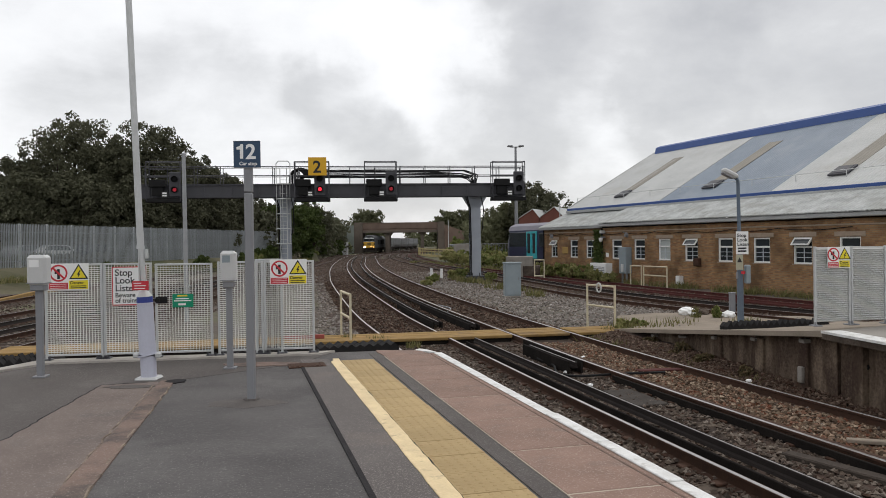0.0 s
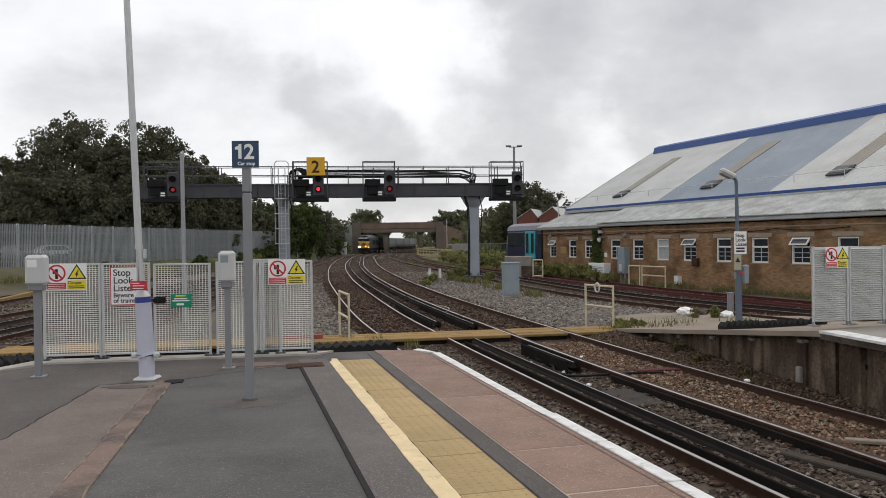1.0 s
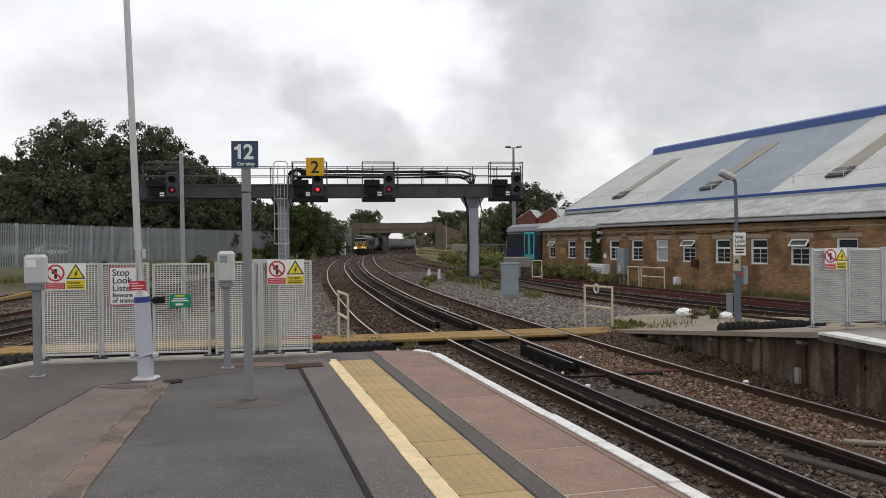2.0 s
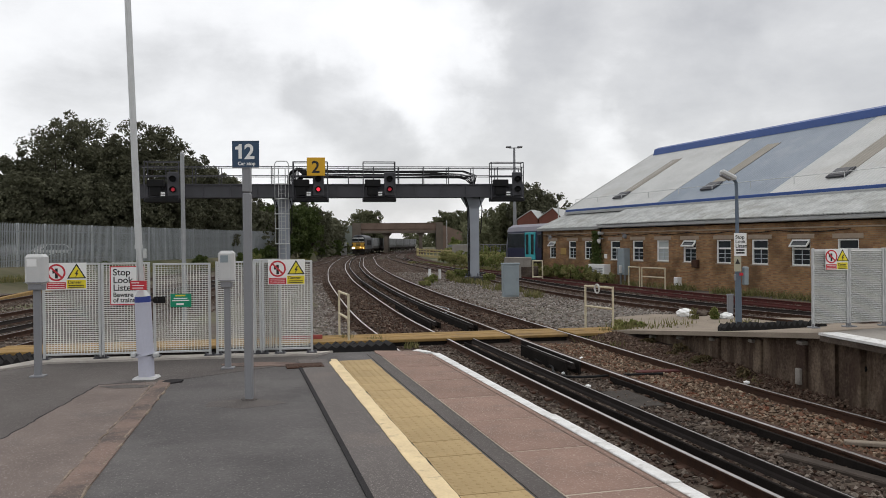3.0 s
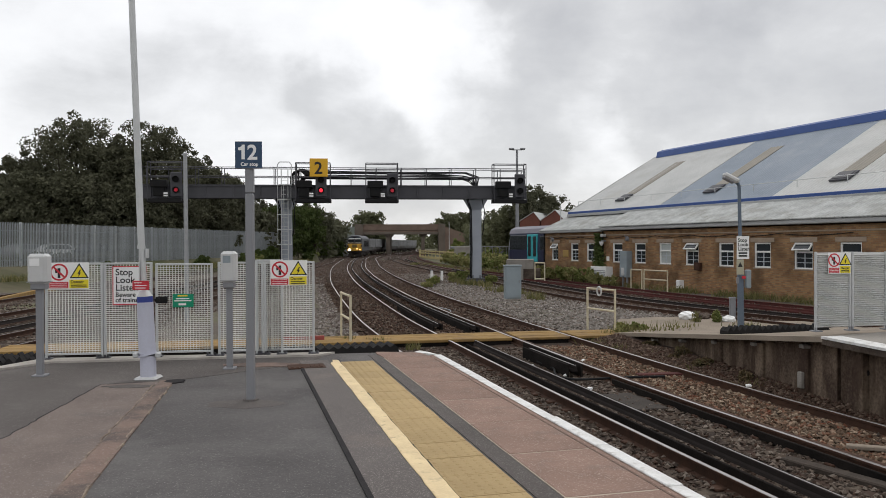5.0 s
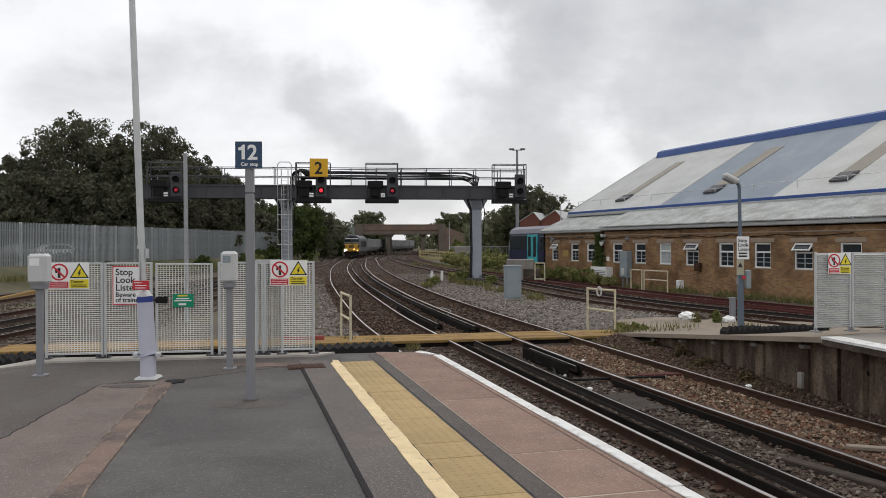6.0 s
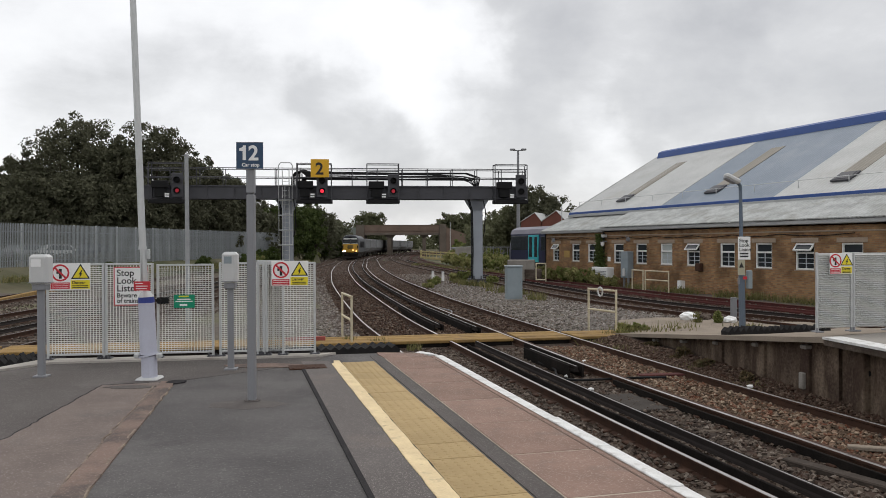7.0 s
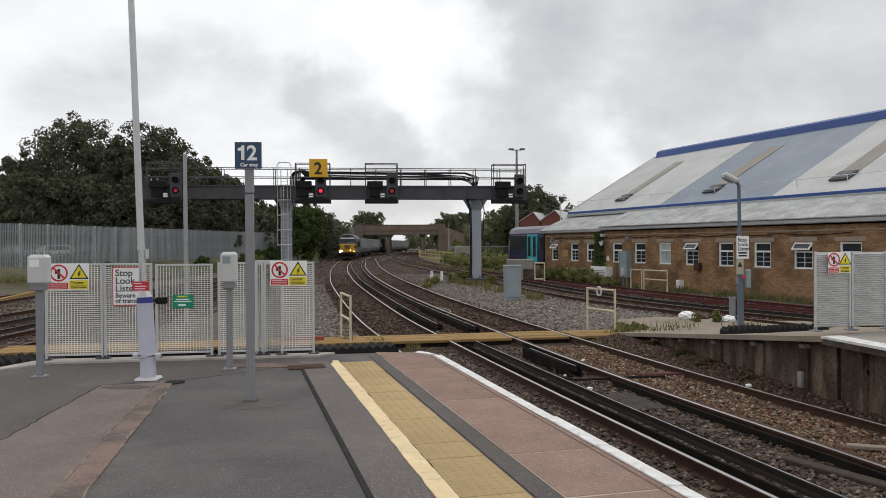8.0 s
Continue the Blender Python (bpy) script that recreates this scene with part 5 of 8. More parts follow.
    for sx in (-1, 1):
        for k in range(4):
            part("side_grille", Shape().box(min(sx * 1.39, sx * 1.415), max(sx * 1.39, sx * 1.415), -5 + k * 3, -3.2 + k * 3, 1.9, 2.9, 0.008), BLACK, lo)
    return lo, [wheelset(lo, y) for y in (-8.2, -6.3, -4.4, 4.4, 6.3, 8.2)]


def make_wagon(i):
    wa = thing("hopper_wagon", "grey bogie hopper wagon with dusty ribbed sides", "wagon", group="wagons of the freight train")
    part("hopper_body", Shape().extrude([(-1.0, 1.15), (1.0, 1.15), (1.38, 1.7), (1.38, 3.35), (1.28, 3.4), (-1.28, 3.4), (-1.38, 3.35), (-1.38, 1.7)], -6.3, 6.3), WAGON_GREY, wa)
    for sx in (-1, 1):
        for k in range(9):
            y = -6.0 + k * 1.5
            part("rib", Shape().box(min(sx * 1.37, sx * 1.45), max(sx * 1.37, sx * 1.45), y - 0.06, y + 0.06, 1.7, 3.35, 0.01), WAGON_GREY, wa)
        part("top_rail", Shape().box(min(sx * 1.3, sx * 1.44), max(sx * 1.3, sx * 1.44), -6.35, 6.35, 3.3, 3.46, 0.02), WAGON_GREY, wa)
    part("underframe", Shape().box(-1.2, 1.2, -7.0, 7.0, 0.85, 1.15, 0.04), UNDER, wa)
    for y in (-5.0, 5.0):
        part("bogie", Shape().box(-1.12, -0.98, y - 1.3, y + 1.3, 0.4, 0.75, 0.05).box(0.98, 1.12, y - 1.3, y + 1.3, 0.4, 0.75, 0.05).box(-1, 1, y - 0.2, y + 0.2, 0.45, 0.9), UNDER, wa)
        for q in (-0.9, 0.9):
            wheelset(wa, y + q, 0.46)
    return wa


LOCO, LOCO_WHEELS = make_loco()
WAGONS = [make_wagon(0)]
for k in range(6):
    WAGONS.append(copy_thing(WAGONS[0], pose(0, 0, 0)))

# how far along track 1 the nose of the locomotive stands, second by second
S0 = sum(math.dist(a, b) for a, b in zip(TRACK_1, TRACK_1[1:]) if a[1] < 176.5)
SPEED = 7.2


def vehicle_pose(s, half):
    (x0, y0), _ = path_at(TRACK_1, s - half)
    (x1, y1), _ = path_at(TRACK_1, s + half)
    return pose((x0 + x1) / 2, (y0 + y1) / 2, RAIL, 0, 0, math.degrees(math.atan2(-(x1 - x0), y1 - y0)))


def motions():
    times = [0.5 * i for i in range(17)]
    walk(LOCO, [(t, vehicle_pose(S0 - SPEED * t + 9.98, 6.3)) for t in times])
    for k, w in enumerate(WAGONS):
        walk(w, [(t, vehicle_pose(S0 - SPEED * t + 20.2 + 7.2 + 14.6 * k, 5.0)) for t in times])
    for w in LOCO_WHEELS:
        y = w.matrix_basis.translation.y
        walk(w, [(0.1 * i, pose(0, y, 0.5, math.degrees(SPEED * 0.1 * i / 0.5))) for i in range(81)])
    for k, w in enumerate(WAGONS):
        for c in w.children:
            if c.name.split(".")[0] == "wheelset":
                y = c.matrix_basis.translation.y
                walk(c, [(0.1 * i, pose(0, y, 0.46, math.degrees(SPEED * 0.1 * i / 0.46))) for i in range(81)])


# ---- island platform: furniture ----
def make_sign_plate(parent, x0, x1, z0, z1, y, material, name="sign_plate", label=""):
    return part(name, Shape().box(x0, x1, y, y + 0.004, z0, z1), material, parent, label)


def disc(cx, cz, r, y, t=0.002, n=28, hole=0.0):
    s = Shape()
    if not hole:
        return s.rod((cx, y, cz), (cx, y - t, cz), r, r, n)
    vs, fs = [], []
    for i in range(n):
        a = 2 * math.pi * i / n
        for rr in (r, hole):
            for yy in (y, y - t):
                vs.append((cx + rr * math.cos(a), yy, cz + rr * math.sin(a)))
    for i in range(n):
        p, q = 4 * i, 4 * ((i + 1) % n)
        fs += [(p + 1, q + 1, q + 3, p + 3), (p, p + 2, q + 2, q), (p, q, q + 1, p + 1), (p + 2, p + 3, q + 3, q + 2)]
    return s.add(vs, fs)


def danger_sign(name, m, w=0.47, h=0.325):
    """White plate: red prohibition ring over a red panel, yellow triangle over a yellow panel."""
    sg = thing(name, "white danger sign with a red ring and yellow electricity triangle", "sign", m, "danger signs")
    part("plate", Shape().box(0, w, 0, 0.004, 0, h, 0.001), SIGN_WHITE, sg)
    cx, cz, r = w * 0.26, h * 0.64, h * 0.32
    part("prohibition_ring", disc(cx, cz, r, 0.0, 0.002, 32, r * 0.8), SIGN_RED, sg)
    part("symbol", Shape().box(cx - 0.016, cx + 0.016, -0.002, 0, cz - 0.07, cz + 0.05).box(cx - 0.045, cx - 0.018, -0.002, 0, cz - 0.01, cz + 0.03), SIGN_BLACK, sg)
    part("slash", Shape().box(-r * 0.85, r * 0.85, -0.004, -0.002, -0.011, 0.011, 0, pose(cx, 0, cz, 0, 45)), SIGN_RED, sg)
    red = part("red_panel", Shape().box(0.01, w * 0.5 - 0.006, -0.002, 0, 0.012, h * 0.28), SIGN_RED, sg)
    for k in range(3):
        part("text_bar", Shape().box(0.022, w * 0.5 - 0.02, -0.004, -0.002, 0.024 + k * 0.024, 0.0295 + k * 0.024), SIGN_WHITE, red)
    tx, tz, tr = w * 0.755, h * 0.60, h * 0.36
    tri = [(tx + tr * 1.1 * math.cos(a), tz + tr * math.sin(a) * 1.05) for a in (math.pi / 2, math.pi * 7 / 6, math.pi * 11 / 6)]
    part("triangle_border", Shape().extrude(tri, 0, -0.002), SIGN_BLACK, sg)
    tri2 = [(tx + (x - tx) * 0.78, tz + (z - tz) * 0.78) for x, z in tri]
    part("triangle", Shape().extrude(tri2, -0.002, -0.004), SIGN_YELLOW, sg)
    bolt = [(0.012, 0.055), (-0.022, -0.002), (-0.004, -0.002), (-0.014, -0.05), (0.024, 0.014), (0.005, 0.014), (0.028, 0.055)]
    part("bolt", Shape().extrude([(tx + x * 0.9, tz - 0.006 + z * 0.9) for x, z in bolt], -0.004, -0.006), SIGN_BLACK, sg)
    yel = part("yellow_panel", Shape().box(w * 0.5 + 0.006, w - 0.008, -0.002, 0, 0.012, h * 0.36), SIGN_YELLOW, sg)
    text_part("lettering", "Danger", 0.052, w * 0.5 + 0.02, 0.072, -0.002, SIGN_BLACK, yel, "", 0.001)
    for k in range(2):
        part("text_bar", Shape().box(w * 0.5 + 0.024, w - 0.03, -0.004, -0.002, 0.022 + k * 0.022, 0.032 + k * 0.022), SIGN_BLACK, yel)
    return sg


FENCE_M = pose(-4.86, 9.60, 0.0, 0, 0, 8.0)


def mesh_panel(x0, x1, h, name, label, dense=0.034, wire=0.0066, hwire=0.0092, pitch=0.0245):
    pn = thing(name, label, "fence panel", FENCE_M, "mesh panels at the platform end")
    for x in (x0, x1 - 0.03):
        post = part("post", Shape().box(x, x + 0.03, -0.015, 0.015, 0.0, h, 0.004), GALV, pn)
        part("foot_plate", Shape().box(x - 0.05, x + 0.08, -0.07, 0.07, 0.012, 0.03, 0.004).rod((x - 0.03, -0.05, 0.02), (x - 0.03, -0.05, 0.06), 0.014, None, 6).rod((x + 0.06, -0.05, 0.02), (x + 0.06, -0.05, 0.06), 0.014, None, 6), GANTRY, post)
    part("top_rail", Shape().box(x0 + 0.03, x1 - 0.03, -0.012, 0.012, h - 0.025, h, 0.004), GALV, pn)
    part("bottom_rail", Shape().box(x0 + 0.03, x1 - 0.03, -0.012, 0.012, 0.06, 0.085, 0.004), GALV, pn)
    g = Shape()
    n = int((x1 - x0 - 0.06) / dense)
    for i in range(1, n):
        x = x0 + 0.03 + (x1 - x0 - 0.06) * i / n
        g.box(x - wire / 2, x + wire / 2, -0.004, 0.002, 0.085, h - 0.025)
    n = int((h - 0.11) / pitch)
    for i in range(1, n):
        z = 0.085 + (h - 0.11) * i / n
        g.box(x0 + 0.03, x1 - 0.03, -0.008, -0.003, z - hwire / 2, z + hwire / 2)
    tagged(part("wire_mesh", g, MESH_STEEL, pn, "pale woven steel mesh"), kind="stuff")
    return pn


for a, b, n, lab in ((0.0, 0.675, "mesh_fence_panel", "pale galvanised mesh fence panel on bolted feet"), (0.68, 1.255, "mesh_fence_panel", "pale galvanised mesh fence panel on bolted feet"),
                     (2.04, 2.60, "mesh_fence_panel", "pale galvanised mesh fence panel on bolted feet"), (2.605, 3.235, "mesh_fence_panel", "pale galvanised mesh fence panel beside the platform ramp")):
    mesh_panel(a, b, 1.185, n, lab)
gate = mesh_panel(1.29, 1.98, 1.17, "mesh_gate", "pale galvanised mesh gate with a latch box", hwire=0.0058, wire=0.0052)
gate["category"] = "gate"
part("latch", Shape().box(1.30, 1.44, -0.05, -0.012, 0.68, 0.76, 0.008).rod((1.33, -0.05, 0.72), (1.33, -0.09, 0.72), 0.03, 0.03, 10), BLACK, gate, "dark latch box")
mesh_panel(2.5, 2.84, 1.21, "mesh_fence_panel", "short pale mesh panel lapped over its neighbour", 0.022)


def on_fence(x, z, y=-0.03):
    return FENCE_M @ pose(x, y, z)


danger_sign("danger_sign", on_fence(0.05, 0.865))
danger_sign("danger_sign", on_fence(2.685, 0.88), 0.46, 0.32)

sl = thing("stop_look_listen_sign", "white warning sign with a red border and black lettering", "sign", on_fence(0.79, 0.665))
part("plate", Shape().box(0, 0.40, 0, 0.004, 0, 0.475, 0.001), SIGN_RED, sl)
face = part("face", Shape().box(0.012, 0.388, -0.002, 0, 0.012, 0.463), SIGN_WHITE, sl)
for words, size, z in (("Stop", 0.112, 0.365), ("Look", 0.112, 0.27), ("Listen", 0.112, 0.175), ("Beware", 0.078, 0.1), ("of trains", 0.078, 0.034)):
    text_part("lettering", words, size, 0.035, z, -0.002, SIGN_BLACK, face, "", 0.0016)

gs = thing("gate_notice", "small green notice with white and yellow lines", "sign", on_fence(1.50, 0.625))
part("plate", Shape().box(0, 0.25, 0, 0.004, 0, 0.165, 0.001), SIGN_GREEN, gs)
part("text_bar", Shape().box(0.06, 0.18, -0.002, 0, 0.135, 0.152), SIGN_YELLOW, gs)
for k, (a, b) in enumerate(((0.02, 0.225), (0.04, 0.2))):
    part("text_bar", Shape().box(a, b, -0.002, 0, 0.075 + 0.026 * k, 0.088 + 0.026 * k), SIGN_WHITE, gs)
part("text_bar", Shape().box(0.07, 0.16, -0.002, 0, 0.025, 0.05), SIGN_WHITE, gs)


def make_car_stop():
    st = thing("car_stop_sign", "blue car stop sign on a square grey post", "sign post", pose(-1.76, 7.15, 0.0, 0, 0, 2.0))
    part("post", Shape().box(-0.036, 0.036, -0.036, 0.036, -0.02, 1.86, 0.01), GREY_POLE, st)
    part("post_sleeve", Shape().box(-0.037, 0.037, -0.037, 0.037, 1.865, 2.12, 0.01), GREY_POLE, st)
    part("footing", Shape().rod((0, 0, -0.008), (0, 0, 0.003), 0.075, 0.07, 9), ASPHALT_DARK, st)
    pl = part("plate", Shape().box(-0.12, 0.12, -0.05, -0.042, 2.085, 2.325, 0.002), SIGN_BLUE, st)
    part("border", Shape().box(-0.12, 0.12, -0.0525, -0.05, 2.085, 2.088).box(-0.12, 0.12, -0.0525, -0.05, 2.322, 2.325), GREY_POLE, pl)
    part("numeral", Shape().extrude([(-0.062, 2.165), (-0.033, 2.165), (-0.033, 2.296), (-0.055, 2.296), (-0.064, 2.279), (-0.092, 2.270), (-0.092, 2.247), (-0.062, 2.247)], -0.0505, -0.0525), SIGN_WHITE, pl)
    text_part("numeral", "2", 0.185, -0.012, 2.165, -0.051, SIGN_WHITE, pl, "", 0.0045)
    text_part("lettering", "Car stop", 0.044, -0.07, 2.107, -0.051, SIGN_WHITE, pl, "", 0.001)


make_car_stop()


def make_mast():
    ma = thing("lamp_column", "pale lilac hinged lamp column with a blue band, leaning slightly", "lamp post", pose(-3.12, 8.30, 0.0))
    part("base_plate", Shape().box(-0.115, 0.115, -0.12, 0.12, -0.02, 0.022, 0.02), BOX_GREY, ma, "rough pale concrete base")
    part("lower_column", Shape().rod((0, 0, 0.02), (-0.005, 0, 0.24), 0.08, 0.08, 20).rod((-0.005, 0, 0.24), (-0.01, 0, 0.26), 0.098, 0.098, 20).rod((-0.01, 0, 0.26), (-0.03, 0, 0.80), 0.086, 0.081, 20), LILAC, ma, smooth=False)
    part("hinge", Shape().box(-0.15, -0.09, -0.05, 0.03, 0.22, 0.27, 0.01).box(0.08, 0.13, -0.05, 0.03, 0.22, 0.27, 0.01), GALV, ma)
    part("band", Shape().rod((-0.03, 0, 0.80), (-0.032, 0, 0.86), 0.0825, 0.08, 20), BLUE_BAND, ma, "dark blue band")
    part("collar", Shape().rod((-0.032, 0, 0.86), (-0.036, 0, 0.92), 0.08, 0.045, 16).rod((-0.036, 0, 0.92), (-0.06, 0, 1.38), 0.028, 0.03, 12).box(-0.085, -0.07, -0.03, 0.03, 1.0, 1.38, 0.004).box(-0.02, 0.01, -0.02, 0.02, 1.26, 1.36, 0.004), GALV, ma)
    part("upper_column", Shape().rod((-0.066, 0, 1.36), (-0.0665, 0, 1.4), 0.042, 0.04, 16).rod((-0.066, 0, 1.4), (-0.225, 0, 6.2), 0.036, 0.029, 16), GALV, ma, "tapering pale steel tube")
    part("lamp_head", Shape().box(-0.45, 0.25, -0.12, 0.12, 6.2, 6.3, 0.03), GREY_POLE, ma)
    sg = part("red_notice", Shape().box(-0.115, 0.055, -0.12, -0.112, 0.935, 1.03), SIGN_RED, ma, "small red notice")
    for k, (a, b) in enumerate(((-0.09, 0.02), (-0.09, 0.03), (-0.1, -0.02))):
        part("text_bar", Shape().box(a, b, -0.123, -0.12, 0.95 + 0.027 * k, 0.958 + 0.027 * k), SIGN_WHITE, sg)


make_mast()


def make_post_box(x, y, w, z0, z1, name_label, pale=True):
    bx = thing("post_box_unit", name_label, "control box", pose(x, y, 0.0, 0, 0, 6))
    part("post", Shape().box(-0.034, 0.034, -0.03, 0.03, -0.02, z0, 0.006), GREY_POLE, bx)
    part("base", Shape().box(-0.07, 0.07, -0.07, 0.07, -0.01, 0.01, 0.004), GREY_POLE, bx)
    part("neck", Shape().box(-w * 0.36, w * 0.36, -0.07, 0.07, z0 - 0.06, z0 + 0.01, 0.01), GREY_POLE, bx)
    part("housing", Shape().box(-w / 2, w / 2, -0.09, 0.09, z0, z1, 0.03), BOX_GREY, bx)
    part("lid_line", Shape().box(-w / 2 - 0.002, w / 2 + 0.002, -0.092, 0.092, z0 + 0.02, z0 + 0.026), GREY_POLE, bx)
    part("label_plate", Shape().box(-w * 0.34, w * 0.16, -0.094, -0.09, z1 - 0.13, z1 - 0.05), SIGN_WHITE if pale else CABINET, bx)


make_post_box(-4.36, 8.50, 0.20, 0.985, 1.31, "pale grey plastic control box on a square steel post")
make_post_box(-2.44, 8.95, 0.172, 0.97, 1.325, "pale grey plastic control box with a scratched plate on a post", False)


def sawtooth(x0, y0, x1, y1, z0, z1, width, h, rows, label, teeth=0.18, skirt=0.25):
    """Rubber anti-trespass mat: rows of sharp ridges, from one end to the other."""
    th = thing("anti_trespass_mat", label, "trespass guard", pose(x0, y0, z0, 0, 0, math.degrees(math.atan2(y1 - y0, x1 - x0))))
    L = math.hypot(x1 - x0, y1 - y0)
    n = max(3, int(L / teeth))
    for r in range(rows):
        ya, yb = r * width / rows, (r + 0.9) * width / rows
        top = []
        for i in range(n):
            a, b = L * i / n, L * (i + 1) / n
            za, zb = (z1 - z0) * i / n, (z1 - z0) * (i + 1) / n
            top += [(a, za + h * 0.38), ((a + b) / 2, (za + zb) / 2 + h * random.uniform(0.88, 1.1))]
        s = Shape().extrude(top + [(L, z1 - z0), (L, z1 - z0 - skirt), (0, -skirt)], ya, yb)
        part("ridge_strip", s, RUBBER, th)
    return th


sawtooth(-4.6, 16.0, -1.0, 17.05, -0.86, -0.86, 0.7, 0.1, 4, "black rubber anti-trespass mat with sharp ridges at the ramp foot")
sawtooth(-11.0, 14.3, -7.4, 15.0, -0.90, -0.90, 0.8, 0.2, 3, "black rubber anti-trespass mat beside the boarded crossing")
sawtooth(5.36, 15.0, 7.5, 15.4, -0.335, -0.335, 0.3, 0.13, 2, "black rubber anti-trespass mat laid across the ramp", 0.12, 0.05)


def tube_frame(label, m, w, h, mid=0.62, r=0.03):
    hr = thing("handrail", label, "handrail", m, "crossing handrails")
    for x in (0, w):
        part("upright", Shape().rod((x, 0, -0.2), (x, 0, h), r, None, 10), HANDRAIL, hr)
    part("top_rail", Shape().rod((0, 0, h - r), (w, 0, h - r), r, None, 10), HANDRAIL, hr)
    part("middle_rail", Shape().rod((0, 0, h * mid - r), (w, 0, h * mid - r), r, None, 10), HANDRAIL, hr)
    return hr


tube_frame("cream tubular handrail at the foot crossing", pose(-2.68, 20.4, RAIL, 0, 0, -74), 1.5, 1.13, 0.5)
hr = tube_frame("cream tubular handrail with a small white ring", pose(4.0, 22.2, RAIL, 0, 0, -65), 1.25, 1.12, 0.5)
part("ring", Shape().pipe([(0.6 + 0.1 * math.cos(a), -0.04, 1.04 + 0.12 * math.sin(a)) for a in np.linspace(0, 2 * math.pi, 15)], 0.024, 6), BOX_GREY, hr, "pale plastic ring")


def make_cabinet(x, y, w, d, h, label, rz=6.0, material=CABINET):
    cb = thing("lineside_cabinet", label, "cabinet", pose(x, y, RAIL - 0.15, 0, 0, rz))
    part("plinth", Shape().box(-w / 2 - 0.05, w / 2 + 0.05, -d / 2 - 0.05, d / 2 + 0.05, -0.15, 0.08, 0.02), CONCRETE, cb)
    part("body", Shape().box(-w / 2, w / 2, -d / 2, d / 2, 0.08, h - 0.08, 0.015), material, cb)
    part("lid", Shape().box(-w / 2 - 0.03, w / 2 + 0.03, -d / 2 - 0.03, d / 2 + 0.03, h - 0.08, h, 0.02), material, cb)
    part("door", Shape().box(-w / 2 + 0.04, w / 2 - 0.04, -d / 2 - 0.012, -d / 2, 0.14, h - 0.14, 0.006), material, cb)
    part("handle", Shape().box(w / 2 - 0.12, w / 2 - 0.08, -d / 2 - 0.03, -d / 2 - 0.012, h * 0.5, h * 0.5 + 0.12, 0.006), GREY_POLE, cb)


make_cabinet(2.98, 34.9, 0.70, 0.5, 1.56, "blue-grey steel lineside cabinet standing on ballast")
make_cabinet(-20.2, 160, 1.5, 0.9, 2.6, "pale steel equipment cabinet by the far curve", 0, BOX_GREY)


# ---- facing platform: fence, lamp, signs ----
LOUVRE = mat("pale_louvre_steel", (0.60, 0.60, 0.585), 0.6, 0, (0.49, 0.49, 0.475), 5, 0.7, 60, 0.05)


def slat_panel(x, y, rz, w, h):
    pn = thing("louvred_fence_panel", "pale grey horizontally louvred steel fence panel", "fence panel", pose(x, y, 0, 0, 0, rz), "louvred panels on the facing platform")
    for a in (0, w - 0.035):
        p = part("post", Shape().box(a, a + 0.035, -0.02, 0.02, 0, h, 0.005), GALV, pn)
        part("foot_plate", Shape().box(a - 0.05, a + 0.085, -0.09, 0.06, 0, 0.02, 0.004).rod((a - 0.03, -0.06, 0.02), (a - 0.03, -0.06, 0.07), 0.016, None, 6), GREY_POLE, p)
    part("backing_sheet", Shape().box(0.035, w - 0.035, 0.01, 0.016, 0.06, h - 0.01), LOUVRE, pn)
    n = 34
    me = Shape().add([(0.035, 0.008, 0), (w - 0.035, 0.008, 0), (w - 0.035, -0.012, 0.012), (0.042, -0.02, 0.012), (0.035, 0.008, 0.024), (w - 0.035, 0.008, 0.024)],
                     [(0, 1, 2, 3), (3, 2, 5, 4), (0, 3, 4), (1, 5, 2), (0, 4, 5, 1)]).mesh("slat", LOUVRE)
    for i in range(n):
        part("slat", me, None, pn).matrix_basis = pose(0, 0, 0.065 + (h - 0.09) * i / n)


for k in range(4):
    c, s_ = math.cos(radians(12)), math.sin(radians(12))
    slat_panel(5.80 + k * 0.66 * c, 12.42 + k * 0.66 * s_, 12, 0.65, 1.25)
danger_sign("danger_sign", pose(6.02, 12.43, 0.905, 0, 0, 12), 0.405, 0.335)


